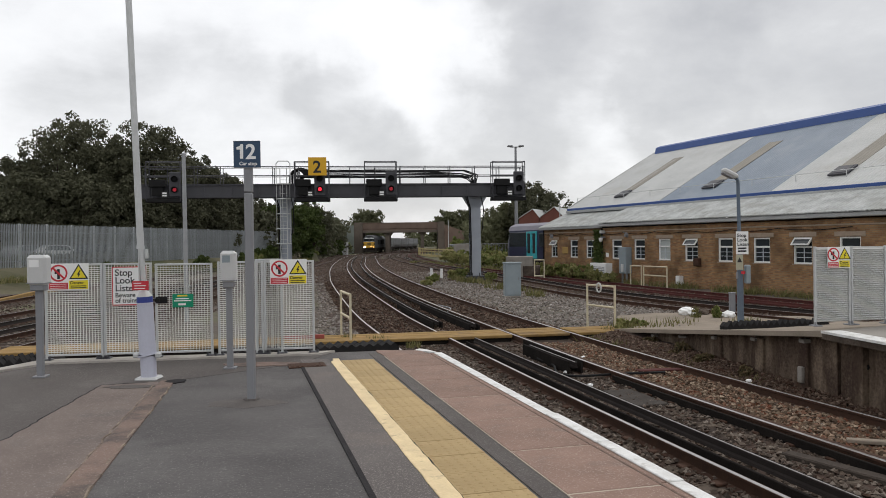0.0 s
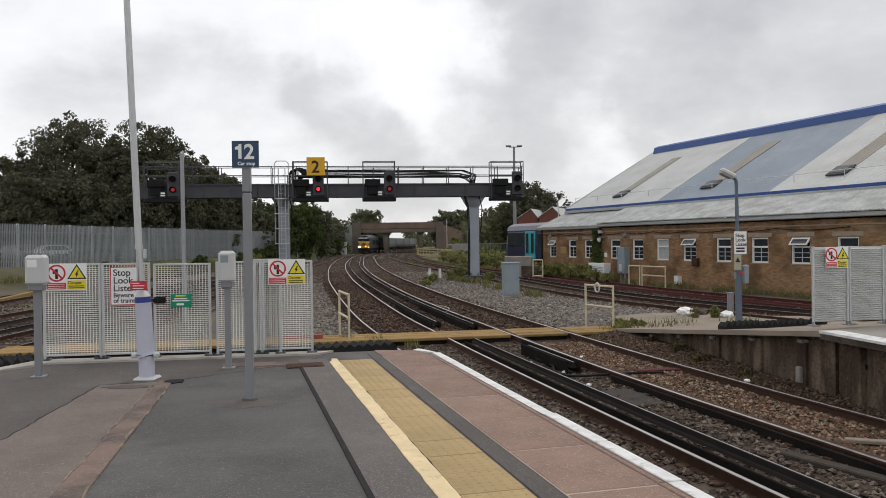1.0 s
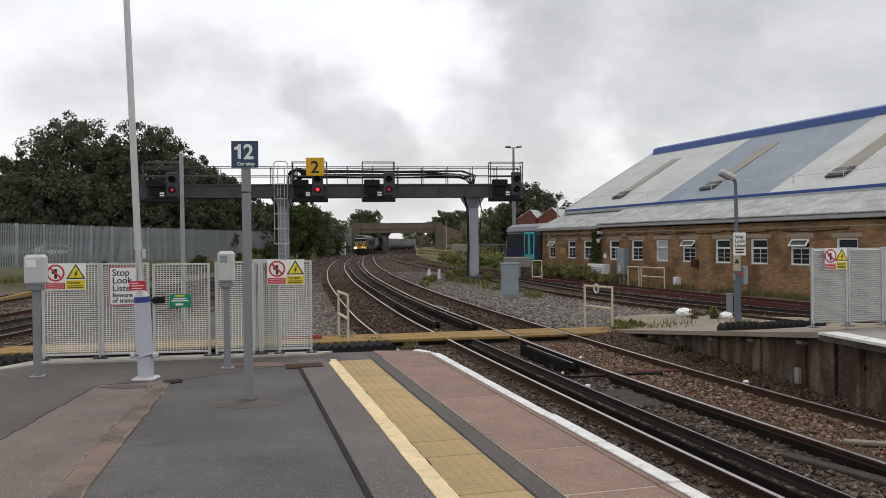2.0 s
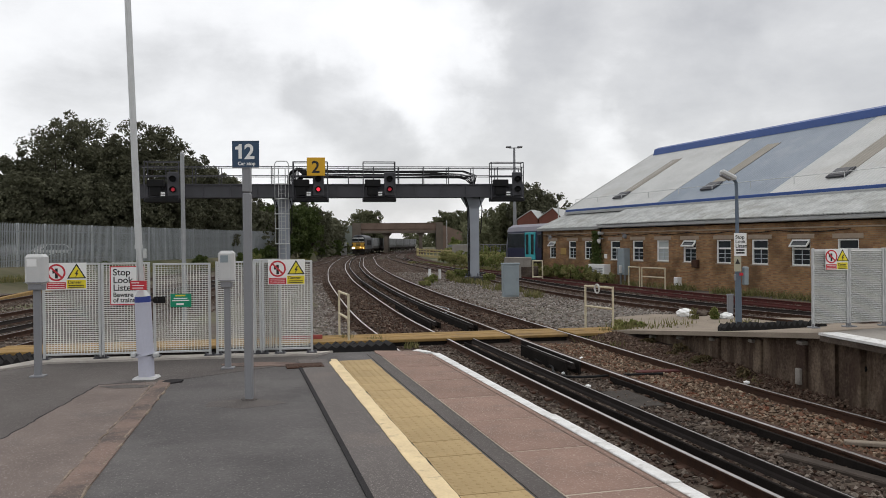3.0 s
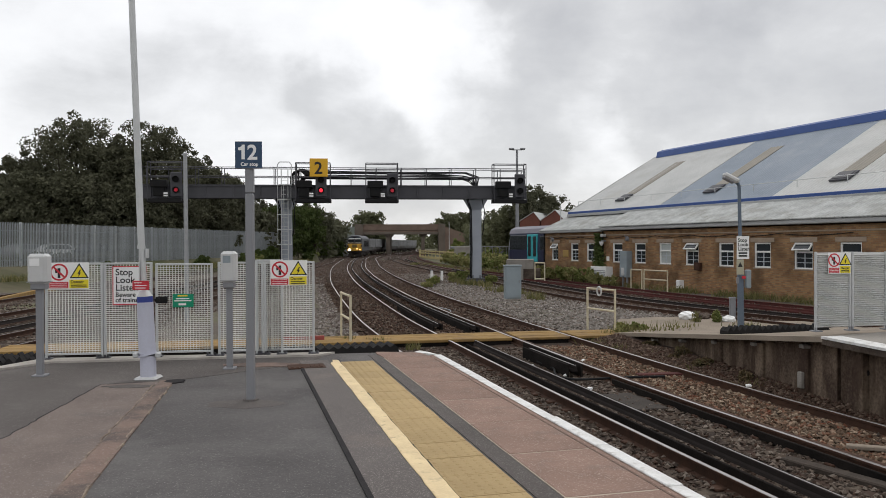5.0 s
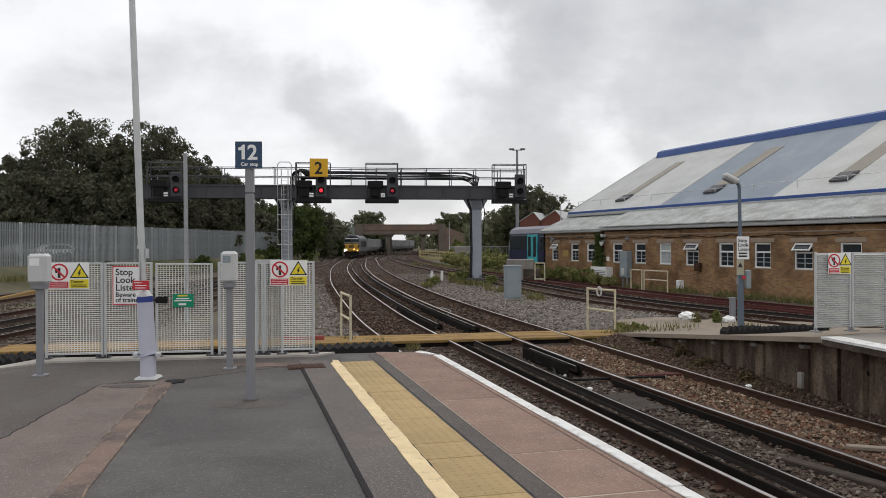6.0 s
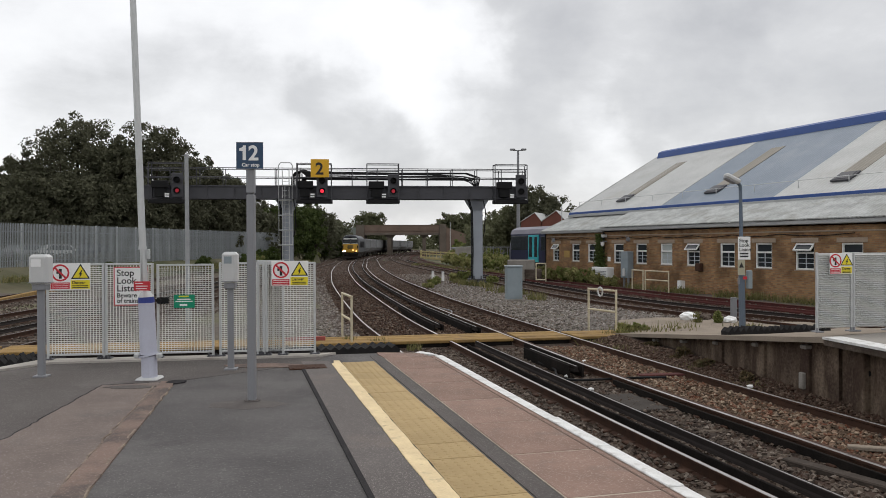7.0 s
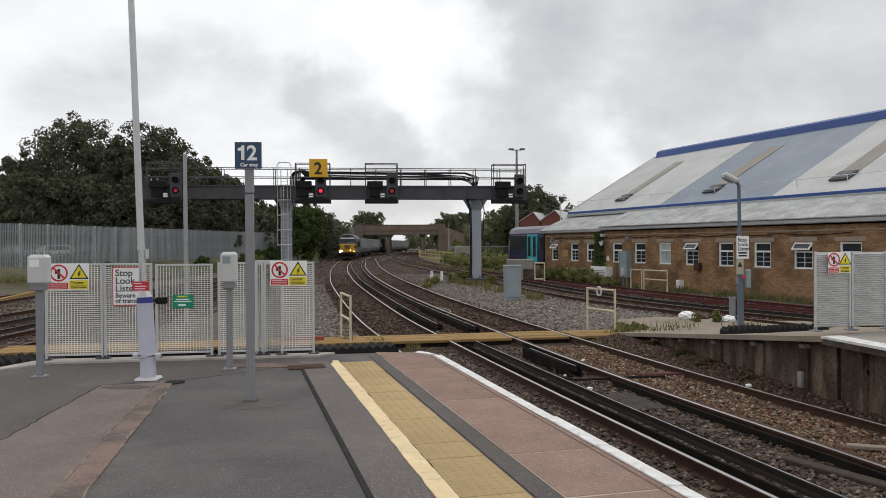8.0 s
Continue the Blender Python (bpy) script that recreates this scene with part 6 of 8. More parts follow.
def make_ramp_lamp():
    lp = thing("street_lamp", "blue-grey lamp post with a tilted lantern and warning signs", "lamp post", pose(6.36, 17.0, -0.56))
    BLUEGREY = mat("blue_grey_pole", (0.12, 0.155, 0.20), 0.5, 0.1, (0.09, 0.115, 0.15), 3, 0.6)
    part("lower_post", Shape().rod((0, 0, -0.1), (-0.012, 0, 1.25), 0.07, 0.066, 14).rod((-0.012, 0, 1.25), (-0.013, 0, 1.31), 0.066, 0.045, 14), BLUEGREY, lp)
    part("upper_post", Shape().rod((-0.012, 0, 1.28), (-0.035, 0, 3.1), 0.045, 0.036, 12).pipe([(-0.035, 0, 3.1), (-0.05, -0.02, 3.2), (-0.11, -0.04, 3.26)], 0.036, 10), BLUEGREY, lp)
    m = pose(-0.1, -0.04, 3.24, 0, 28, 0)
    part("lantern", Shape().box(-0.34, 0.02, -0.09, 0.09, -0.02, 0.09, 0.035, m), BOX_GREY, lp, "pale tilted lantern")
    part("lantern_bowl", Shape().box(-0.32, -0.06, -0.075, 0.075, -0.06, -0.018, 0.02, m), GREY_POLE, lp)
    part("tall_sign", Shape().box(-0.13, 0.135, -0.11, -0.105, 1.61, 2.10, 0.001), SIGN_WHITE, lp, "white stop look listen sign")
    for words, size, z in (("Stop", 0.105, 1.98), ("Look", 0.105, 1.885), ("Listen", 0.105, 1.79)):
        text_part("lettering", words, size, -0.105, z, -0.112, SIGN_BLACK, lp, "", 0.002)
    for z in (1.72, 1.66):
        part("text_bar", Shape().box(-0.09, 0.09, -0.113, -0.11, z, z + 0.035), SIGN_BLACK, lp)
    part("small_sign", Shape().box(-0.135, 0.02, -0.11, -0.105, 1.28, 1.60, 0.001), mat("yellowed_plate", (0.44, 0.42, 0.31), 0.5), lp, "small yellowed electricity sign")
    part("small_triangle", Shape().extrude([(-0.11, 1.44), (-0.005, 1.44), (-0.057, 1.55)], -0.11, -0.113), SIGN_BLACK, lp)
    part("red_tag", Shape().box(-0.02, 0.06, -0.11, -0.1, 1.19, 1.25), SIGN_RED, lp)
    part("side_box", Shape().box(0.09, 0.2, -0.07, 0.06, 0.98, 1.38, 0.02), CABINET, lp)
    part("bracket", Shape().box(-0.09, -0.055, -0.04, 0.04, 1.08, 1.22, 0.01), GREY_POLE, lp)


make_ramp_lamp()

# ---- slender posts ----
ps = thing("steel_post", "plain galvanised steel lamp column without a lantern", "post", pose(-8.49, 26, RAIL))
part("shaft", Shape().rod((0, 0, -0.3), (-0.03, 0, 5.32), 0.078, 0.064, 14), WEATHERED, ps)
part("cap", Shape().rod((-0.03, 0, 5.32), (-0.03, 0, 5.37), 0.07, 0.04, 14), WEATHERED, ps)
fm = thing("floodlight_mast", "tall steel mast with two floodlights on a crossbar", "lamp post", pose(7.15, 78, GROUND))
part("shaft", Shape().rod((0, 0, -0.3), (0, 0, 11.8), 0.22, 0.1, 12), GREY_POLE, fm)
part("crossbar", Shape().box(-0.5, 0.5, -0.05, 0.05, 11.72, 11.8), GREY_POLE, fm)
for x in (-0.55, 0.55):
    part("floodlight", Shape().box(x - 0.26, x + 0.26, -0.25, 0.15, 11.76, 11.94, 0.05), GREY_POLE, fm)
for x, y, h in ((-28, 186, 11.0), (13.5, 92, 7.0), (1.0, 178, 7.5)):
    pm = thing("slim_mast", "slim grey communications mast", "mast", pose(x, y, GROUND))
    part("shaft", Shape().rod((0, 0, -0.3), (0, 0, h), 0.1, 0.05, 8), GALV, pm)

two = thing("platform_number_sign", "square amber sign with a black number on the gantry", "sign", pose(-8.07, 47.35, 5.45, 0, 0, 6.4))
part("plate", Shape().box(0, 1.08, -0.03, 0, 0, 1.09, 0.01), SIGN_AMBER, two)
text_part("lettering", "2", 1.0, 0.27, 0.18, -0.032, SIGN_BLACK, two, "", 0.02)
part("bracket", Shape().box(0.2, 0.28, 0, 1.2, 0.1, 0.2).box(0.88, 0.96, 0, 1.2, 0.1, 0.2), GANTRY, two)


# ---- raised ground and palisade fence on the left ----
def fence_x(y):
    return -35.6 + 0.155 * y


def make_bank():
    s, ys = Shape(), [20 + 4 * i for i in range(24)]
    cols = [(5.5, GROUND - 0.1), (3.2, -0.75), (1.0, -0.02), (-0.8, 0.06), (-60, 0.08)]
    vs = [(fence_x(y) + u * (min(1.0, max(0.12, (90 - y) / 30)) if u > 0 else 1.0), y, z + (0.12 * noise.noise((u, y * 0.4, 3)) if -1 < u < 5 else 0)) for y in ys for u, z in cols]
    w = len(cols)
    s.add(vs, [(j * w + i, (j + 1) * w + i, (j + 1) * w + i + 1, j * w + i + 1) for j in range(len(ys) - 1) for i in range(w - 1)])
    setting("grass_bank", s, EARTH, "low grassy bank below the steel fence", "bank", True)


make_bank()


def make_palisade():
    fe = thing("palisade_fence", "tall grey steel palisade fence along the bank", "fence")
    pale = Shape().add([(-0.042, -0.02, 0), (0.042, -0.02, 0), (0.042, -0.02, 2.72), (0, -0.02, 2.84), (-0.042, -0.02, 2.72),
                        (-0.035, 0.0, 0), (0, 0.03, 0), (0.035, 0.0, 0), (0.035, 0.0, 2.72), (0, 0.03, 2.84), (-0.035, 0.0, 2.72)],
                       [(0, 1, 2, 3, 4), (5, 10, 9, 6), (6, 9, 8, 7), (0, 5, 6, 7, 1), (1, 7, 8, 2), (2, 8, 9, 3), (3, 9, 10, 4), (4, 10, 5, 0)])
    STEEL = mat("weathered_palisade", (0.30, 0.32, 0.33), 0.6, 0.3, (0.22, 0.235, 0.245), 1.2, 0.7, 20, 0.05, spread=0.12)
    me = pale.mesh("pale", STEEL)
    rz = math.degrees(math.atan2(1, 0.155))
    y, n, rest = 38.0, 0, Shape()
    while y < 97:
        m = pose(fence_x(y), y, 0.05, 0, 0, rz)
        if n < 300:
            part("pale", me, None, fe).matrix_world = m
        else:
            rest.add(pale.v, pale.f, m)
        n += 1
        y += 0.153
    tagged(part("far_paling", rest, STEEL, fe), kind="stuff")
    pm = Shape().box(-0.06, 0.06, 0.05, 0.16, -0.3, 2.86, 0.01).mesh("fence_post", GALV)
    y = 38.0
    while y < 97:
        part("fence_post", pm, None, fe).matrix_world = pose(fence_x(y), y, 0.05, 0, 0, rz)
        y += 2.72
    for z in (0.45, 2.35):
        part("rail", Shape().sweep([(-0.03, -0.03), (0.03, -0.03), (0.03, 0.03), (-0.03, 0.03)], [(fence_x(38) - 0.04, 38, z), (fence_x(97) - 0.04, 97, z)]), STEEL, fe)


make_palisade()


def make_car(x, y, rz, material, label):
    ca = thing("parked_car", label, "car", pose(x, y, 0.08, 0, 0, rz), "parked cars")
    prof = [(-2.0, 0.3), (2.0, 0.3), (2.1, 0.65), (1.9, 0.85), (1.0, 0.95), (0.4, 1.42), (-1.1, 1.45), (-1.85, 1.0), (-2.1, 0.85)]
    part("body", Shape().extrude(prof, -0.85, 0.85), material, ca)
    part("side_window", Shape().extrude([(0.75, 0.98), (0.32, 1.36), (-1.0, 1.38), (-1.5, 1.0)], -0.86, 0.86), GLASS, ca)
    part("windscreen", Shape().add([(0.98, -0.7, 0.98), (0.98, 0.7, 0.98), (0.45, 0.62, 1.4), (0.45, -0.62, 1.4)], [(0, 1, 2, 3)]), GLASS, ca)
    for wx in (-1.3, 1.3):
        for wy in (-0.78, 0.78):
            part("wheel", Shape().rod((wx, wy - 0.1, 0.3), (wx, wy + 0.1, 0.3), 0.31, None, 14), RUBBER, ca)


CAR_WHITE = mat("white_car_paint", (0.75, 0.75, 0.76), 0.2, 0, (0.7, 0.7, 0.71), 2, 0.3, 10, 0)
CAR_SILVER = mat("silver_car_paint", (0.45, 0.46, 0.48), 0.25, 0.6, (0.4, 0.41, 0.43), 2, 0.3, 10, 0)
CAR_DARK = mat("dark_car_paint", (0.03, 0.035, 0.05), 0.2, 0, None, 2, 0.3, 10, 0)
for x, y, rz, mt, lab in ((-34.9, 66, 70, CAR_SILVER, "silver hatchback parked behind the steel fence"), (-32.3, 66.5, 40, CAR_WHITE, "white hatchback parked behind the steel fence"), (-29.6, 67, 90, CAR_DARK, "dark hatchback parked behind the steel fence")):
    make_car(x, y, rz, mt, lab)


# ---- parked passenger train by the depot ----
def make_parked_train():
    tr = thing("passenger_train", "dark blue passenger train with teal doors leaving the depot", "train", pose(6.35, 66.4, RAIL, 0, 0, -159.26))
    NAVY = mat("navy_train_paint", (0.022, 0.026, 0.06), 0.35, 0, (0.03, 0.033, 0.07), 1, 0.5, 10, 0)
    TEAL = mat("teal_door_paint", (0.05, 0.42, 0.47), 0.4, 0, (0.04, 0.36, 0.4), 2, 0.5, 10, 0)
    ROOFM = mat("pale_train_roof", (0.19, 0.18, 0.215), 0.5, 0, (0.14, 0.135, 0.165), 1, 0.5, 10, 0)
    sec = [(-1.38, 0.9), (1.38, 0.9), (1.42, 1.8), (1.36, 3.15), (-1.36, 3.15), (-1.42, 1.8)]
    part("body", Shape().extrude(sec, 0.9, 22), NAVY, tr)
    part("cab_nose", Shape().add([(x, 0.9, z) for x, z in sec] + [(x * 0.8, 0.0 if z < 2.5 else 0.35, 0.95 + (z - 0.9) * 0.95) for x, z in sec],
         [tuple(range(6)), tuple(range(6, 12))[::-1]] + [(i, (i + 1) % 6, 6 + (i + 1) % 6, 6 + i) for i in range(6)]), NAVY, tr)
    roof = [(-1.36, 3.15), (1.36, 3.15), (1.2, 3.5), (0.7, 3.72), (-0.7, 3.72), (-1.2, 3.5)]
    part("roof", Shape().extrude(roof, 0.7, 22), ROOFM, tr, "pale domed roof")
    part("roof_front", Shape().add([(x, 0.7, z) for x, z in roof] + [(x * 0.82, 0.2, 3.1 + (z - 3.15) * 0.5) for x, z in roof],
         [tuple(range(6)), tuple(range(6, 12))[::-1]] + [(i, (i + 1) % 6, 6 + (i + 1) % 6, 6 + i) for i in range(6)]), ROOFM, tr)
    for sx in (-1, 1):
        def side(y0, y1, z0, z1, o, mt, nm, c=0.02):
            a, b = sx * 1.34, sx * (1.42 + o)
            return part(nm, Shape().box(min(a, b), max(a, b), y0, y1, z0, z1, c), mt, tr)
        side(0.95, 3.95, 1.85, 3.0, 0.005, GLASS, "side_window")
        side(6.2, 12.5, 1.85, 2.9, 0.005, GLASS, "side_window")
        for y0 in (4.1, 4.98):
            d = side(y0, y0 + 0.82, 0.95, 3.05, 0.025, TEAL, "door")
            a, b = sx * 1.44, sx * 1.452
            part("door_window", Shape().box(min(a, b), max(a, b), y0 + 0.17, y0 + 0.65, 1.35, 2.9, 0.004), GLASS, d)
    part("underframe", Shape().box(-1.2, 1.2, 1.0, 21.5, 0.3, 0.9, 0.04), UNDER, tr)
    for y in (3.0, 3.0 + 2.3, 17, 19.3):
        for x in (-0.74, 0.74):
            part("wheel", Shape().rod((x - 0.06, y, 0.42), (x + 0.06, y, 0.42), 0.42, None, 16), UNDER, tr)


make_parked_train()
dk = thing("concrete_dock", "grey concrete loading dock wall beside the siding", "wall", pose(4.9, 51.5, GROUND, 0, 0, -8))
part("dock_wall", Shape().box(-0.9, 0.85, 0, 1.4, -0.1, 1.5, 0.03), CONCRETE, dk)
part("dock_step", Shape().box(0.2, 1.3, -0.02, 1.2, -0.1, 0.9, 0.03), CONCRETE_DARK, dk)
tube_frame("white tubular handrail beside the depot corner", pose(5.7, 50.0, GROUND, 0, 0, -20), 0.62, 1.35, 0.25, 0.04)


# ---- far buildings ----
def gabled_house(x, y, rz, w, d, eaves, ridge, walls, roof, label, peak=0.0, glazed=True):
    ho = thing("gabled_building", label, "building", pose(x, y, GROUND, 0, 0, rz))
    part("wall", Shape().extrude([(-w / 2, -0.2), (w / 2, -0.2), (w / 2, eaves), (peak, ridge), (-w / 2, eaves)], 0, d), walls, ho)
    for sx in (-1, 1):
        out = sx * (w / 2 + 0.08)
        rf = Shape().add([(peak, -0.1, ridge + 0.01), (out, -0.1, eaves - 0.04), (out, d + 0.1, eaves - 0.04), (peak, d + 0.1, ridge + 0.01),
                          (peak, -0.1, ridge + 0.09), (out, -0.1, eaves + 0.05), (out, d + 0.1, eaves + 0.05), (peak, d + 0.1, ridge + 0.09)],
                         [(0, 1, 2, 3), (4, 7, 6, 5), (0, 4, 5, 1), (1, 5, 6, 2), (2, 6, 7, 3), (3, 7, 4, 0)])
        part("roof", rf, roof, ho)
    for k in (-0.25, 0.25) if glazed else ():
        part("window", Shape().box(w * k - 0.5, w * k + 0.5, -0.05, 0.1, eaves - 1.8, eaves - 0.4, 0.02), WHITE, ho)
        part("pane", Shape().box(w * k - 0.42, w * k + 0.42, -0.07, -0.05, eaves - 1.7, eaves - 0.5), GLASS, ho)


RED_BRICK = mat("far_red_brick", (0.185, 0.075, 0.058), 0.9, 0, (0.13, 0.056, 0.045), 0.8, 0.8, 8, 0.1)
gabled_house(10.35, 96, -20, 2.5, 9, 5.25, 6.3, RED_BRICK, ROOF_LIGHT, "red brick workshop bay with a pale saw-tooth roof", 0.45, False)
gabled_house(12.95, 95, -20, 2.8, 9, 5.3, 6.5, RED_BRICK, ROOF_LIGHT, "taller red brick workshop bay with a pale saw-tooth roof", 0.3, False)
gabled_house(6.0, 135, 0, 10, 6, 2.0, 2.15, mat("grey_shed_wall", (0.24, 0.25, 0.26), 0.8), ROOF_OLD, "low grey lineside shed beyond the gantry")


def make_barrier():
    ba = thing("lineside_barrier", "cream slatted barrier curving beside the far tracks", "fence")
    CREAM = mat("cream_barrier", (0.50, 0.42, 0.2), 0.8, 0, (0.36, 0.3, 0.16), 0.7, 0.7)
    pts = smooth_path([(4.2, 100), (1.2, 118), (-2.2, 135), (-4.8, 150), (-4.9, 158)], 3)
    for z in (0.85, 1.25):
        part("rail", Shape().sweep([(-0.04, -0.1), (0.04, -0.1), (0.04, 0.1), (-0.04, 0.1)], [(x, y, GROUND + z) for x, y in pts]), CREAM, ba)
    part("kick_board", Shape().sweep([(-0.05, -0.4), (0.05, -0.4), (0.05, 0.0), (-0.05, 0.0)], [(x, y, GROUND + 0.35) for x, y in pts]), CREAM, ba)
    for x, y in pts[::1]:
        part("upright", Shape().box(x - 0.06, x + 0.06, y - 0.06, y + 0.06, GROUND - 0.2, GROUND + 1.45, 0.01), CREAM, ba)


make_barrier()


# ---- fittings along the depot wall ----
def on_depot(x, y, z):
    return pose(7.0, 55.7, RAIL - 0.05, 0, 0, -69.24) @ pose(x, y, z)


def depot_box(name, label, cat, x, w, z0, z1, d, material, extra=None):
    t = thing(name, label, cat, on_depot(x, -d, z0))
    part("body", Shape().box(0, w, 0, d - 0.002, 0, z1 - z0, 0.02), material, t)
    part("cover", Shape().box(0.03, w - 0.03, -0.012, 0, 0.03, z1 - z0 - 0.03, 0.006), material, t)
    return t


OCHRE = mat("ochre_board", (0.42, 0.28, 0.10), 0.8)
depot_box("wall_notice", "ochre notice board on the brick wall", "notice", 2.72, 0.72, 1.50, 1.95, 0.03, OCHRE)
depot_box("wall_notice", "small white notice on the brick wall", "notice", 8.05, 0.32, 1.33, 1.6, 0.02, SIGN_WHITE)
depot_box("wall_meter_box", "small yellow-brown meter box on the wall", "meter box", 16.45, 0.42, 1.0, 1.4, 0.2, RUST)
ut = depot_box("utility_cupboard", "tall blue-grey utility cupboard against the wall", "cabinet", 10.05, 0.72, 0.42, 1.95, 0.4, CABINET)
part("meter", Shape().box(0.3, 0.52, -0.1, 0, 0.1, 0.55, 0.03), BOX_GREY, ut)
part("stand", Shape().box(0.1, 0.2, 0.1, 0.2, -0.62, 0.02, 0.01).box(0.52, 0.62, 0.1, 0.2, -0.62, 0.02, 0.01), GREY_POLE, ut)
ac = depot_box("air_conditioner", "pale louvred air-conditioning unit by the wall", "air conditioner", 7.0, 1.75, 0.12, 0.98, 0.5, SIGN_WHITE)
for k in range(6):
    part("louvre", Shape().box(0.1, 1.65, -0.03, -0.012, 0.1 + 0.1 * k, 0.14 + 0.1 * k), GREY_POLE, ac)
wb = depot_box("junction_box", "white lineside junction box on a short post", "junction box", 15.15, 0.3, 0.0, 0.46, 0.3, SIGN_WHITE)
part("legs", Shape().box(0.05, 0.12, 0.1, 0.2, -0.25, 0.02).box(0.19, 0.26, 0.1, 0.2, -0.25, 0.02), GALV, wb)
for x in (1.3, 10.3):
    wl = thing("wall_light", "round grey bulkhead wall light", "lamp", on_depot(x, 0, 2.66))
    part("bowl", Shape().rod((0, 0, 0), (0, -0.14, -0.02), 0.16, 0.1, 12), GREY_POLE, wl)
    part("arm", Shape().rod((0, 0, 0.1), (0, -0.25, 0.16), 0.025, None, 6), GREY_POLE, wl)
cc = thing("security_camera", "white dome security camera on a bracket", "camera", on_depot(7.95, 0, 2.4))
part("bracket", Shape().box(-0.04, 0.04, -0.3, 0, 0.1, 0.18, 0.01), GREY_POLE, cc)
part("dome", Shape().rod((0, -0.3, 0.1), (0, -0.3, -0.08), 0.13, 0.1, 12).rod((0, -0.3, -0.08), (0, -0.3, -0.16), 0.1, 0.03, 12), SIGN_WHITE, cc)
part("housing", Shape().box(-0.09, 0.09, -0.35, -0.02, 0.38, 0.56, 0.03), BOX_GREY, cc)
dp = thing("downpipe", "dark rainwater downpipe at the depot corner", "pipe", on_depot(0.15, -0.07, 0))
part("pipe", Shape().rod((0, 0, -0.2), (0, 0, 3.1), 0.05, None, 8), BLACK, dp)
dp2 = copy_thing(dp, on_depot(7.72, -0.07, 0))
cr = thing("wall_cable", "slack black cable along the brick wall", "cable", on_depot(0, -0.03, 0))
cu = Shape()
xs = [0.3, 2.5, 5.0, 7.6, 10, 13, 16, 19, 22, 26]
for a, b in zip(xs, xs[1:]):
    cu.pipe([(a + (b - a) * t, 0, 2.80 - 0.10 * math.sin(math.pi * t)) for t in (0, 0.25, 0.5, 0.75, 1)], 0.018, 5)
part("wire", cu, BLACK, cr)
yh = thing("guard_rail", "yellow tubular guard rail by the depot wall", "handrail", on_depot(13.0, -1.6, -0.1))
for x in (0, 1.0, 1.2, 3.2):
    part("upright", Shape().rod((x, 0, -0.2), (x, 0, 1.1), 0.035, None, 8), HANDRAIL, yh)
for z in (0.6, 1.07):
    part("rail", Shape().rod((1.2, 0, z), (3.2, 0, z), 0.035, None, 8), HANDRAIL, yh)
part("rail", Shape().rod((0, 0, 1.07), (1.0, 0, 1.07), 0.035, None, 8), HANDRAIL, yh)

gb = thing("boarded_edge", "weathered yellow-brown boarding beside the siding", "boarding", pose(-17.6, 27, RAIL))
part("boards", Shape().sweep([(-0.12, -0.3), (0.12, -0.3), (0.12, 0.04), (-0.12, 0.04)], [(0, 0, 0), (-1.6, 6, 0), (-3.4, 13, 0), (-4.6, 20, 0)]), CROSSING, gb)

cw = thing("concrete_wall", "low pale concrete wall behind the lineside weeds", "wall", pose(1.2, 100, GROUND, 0, 0, -4))
part("wall_panel", Shape().box(0, 3.2, 0, 0.25, -0.2, 2.2, 0.03), CONCRETE, cw)
rl = thing("lineside_railing", "pale grey steel railing beyond the gantry", "railing", pose(4.6, 97, GROUND, 0, 0, -4))
for k in range(9):
    part("upright", Shape().box(k * 0.42 - 0.02, k * 0.42 + 0.02, 0, 0.04, -0.1, 2.2), GREY_POLE, rl)
for z in (0.9, 1.15, 2.15):
    part("rail", Shape().box(0, 3.4, -0.02, 0.0, z, z + 0.08), SIGN_WHITE if z < 1 else GREY_POLE, rl)


# ---- vegetation ----
def make_bush(x, y, z, r, h, seed, leaves=LEAF_BUSH, label="scrubby green bush with dry stems", clumps=45, per=22, leaf=0.09):
    bu = thing("bush", label, "bush", pose(x, y, z, 0, 0, seed * 61 % 360))
    s = crown_shape(r, r * 0.8, h / 2, clumps, per, leaf, seed)
    part("leaves", s, leaves, bu)
    st = Shape()
    rng = random.Random(seed)
    for _ in range(7):
        a = rng.uniform(0, 6.28)
        st.rod((0, 0, -0.1), (r * 0.6 * math.cos(a), r * 0.6 * math.sin(a), h * rng.uniform(0.5, 0.9)), 0.02, 0.008, 5)
    part("stems", st, BARK, bu)


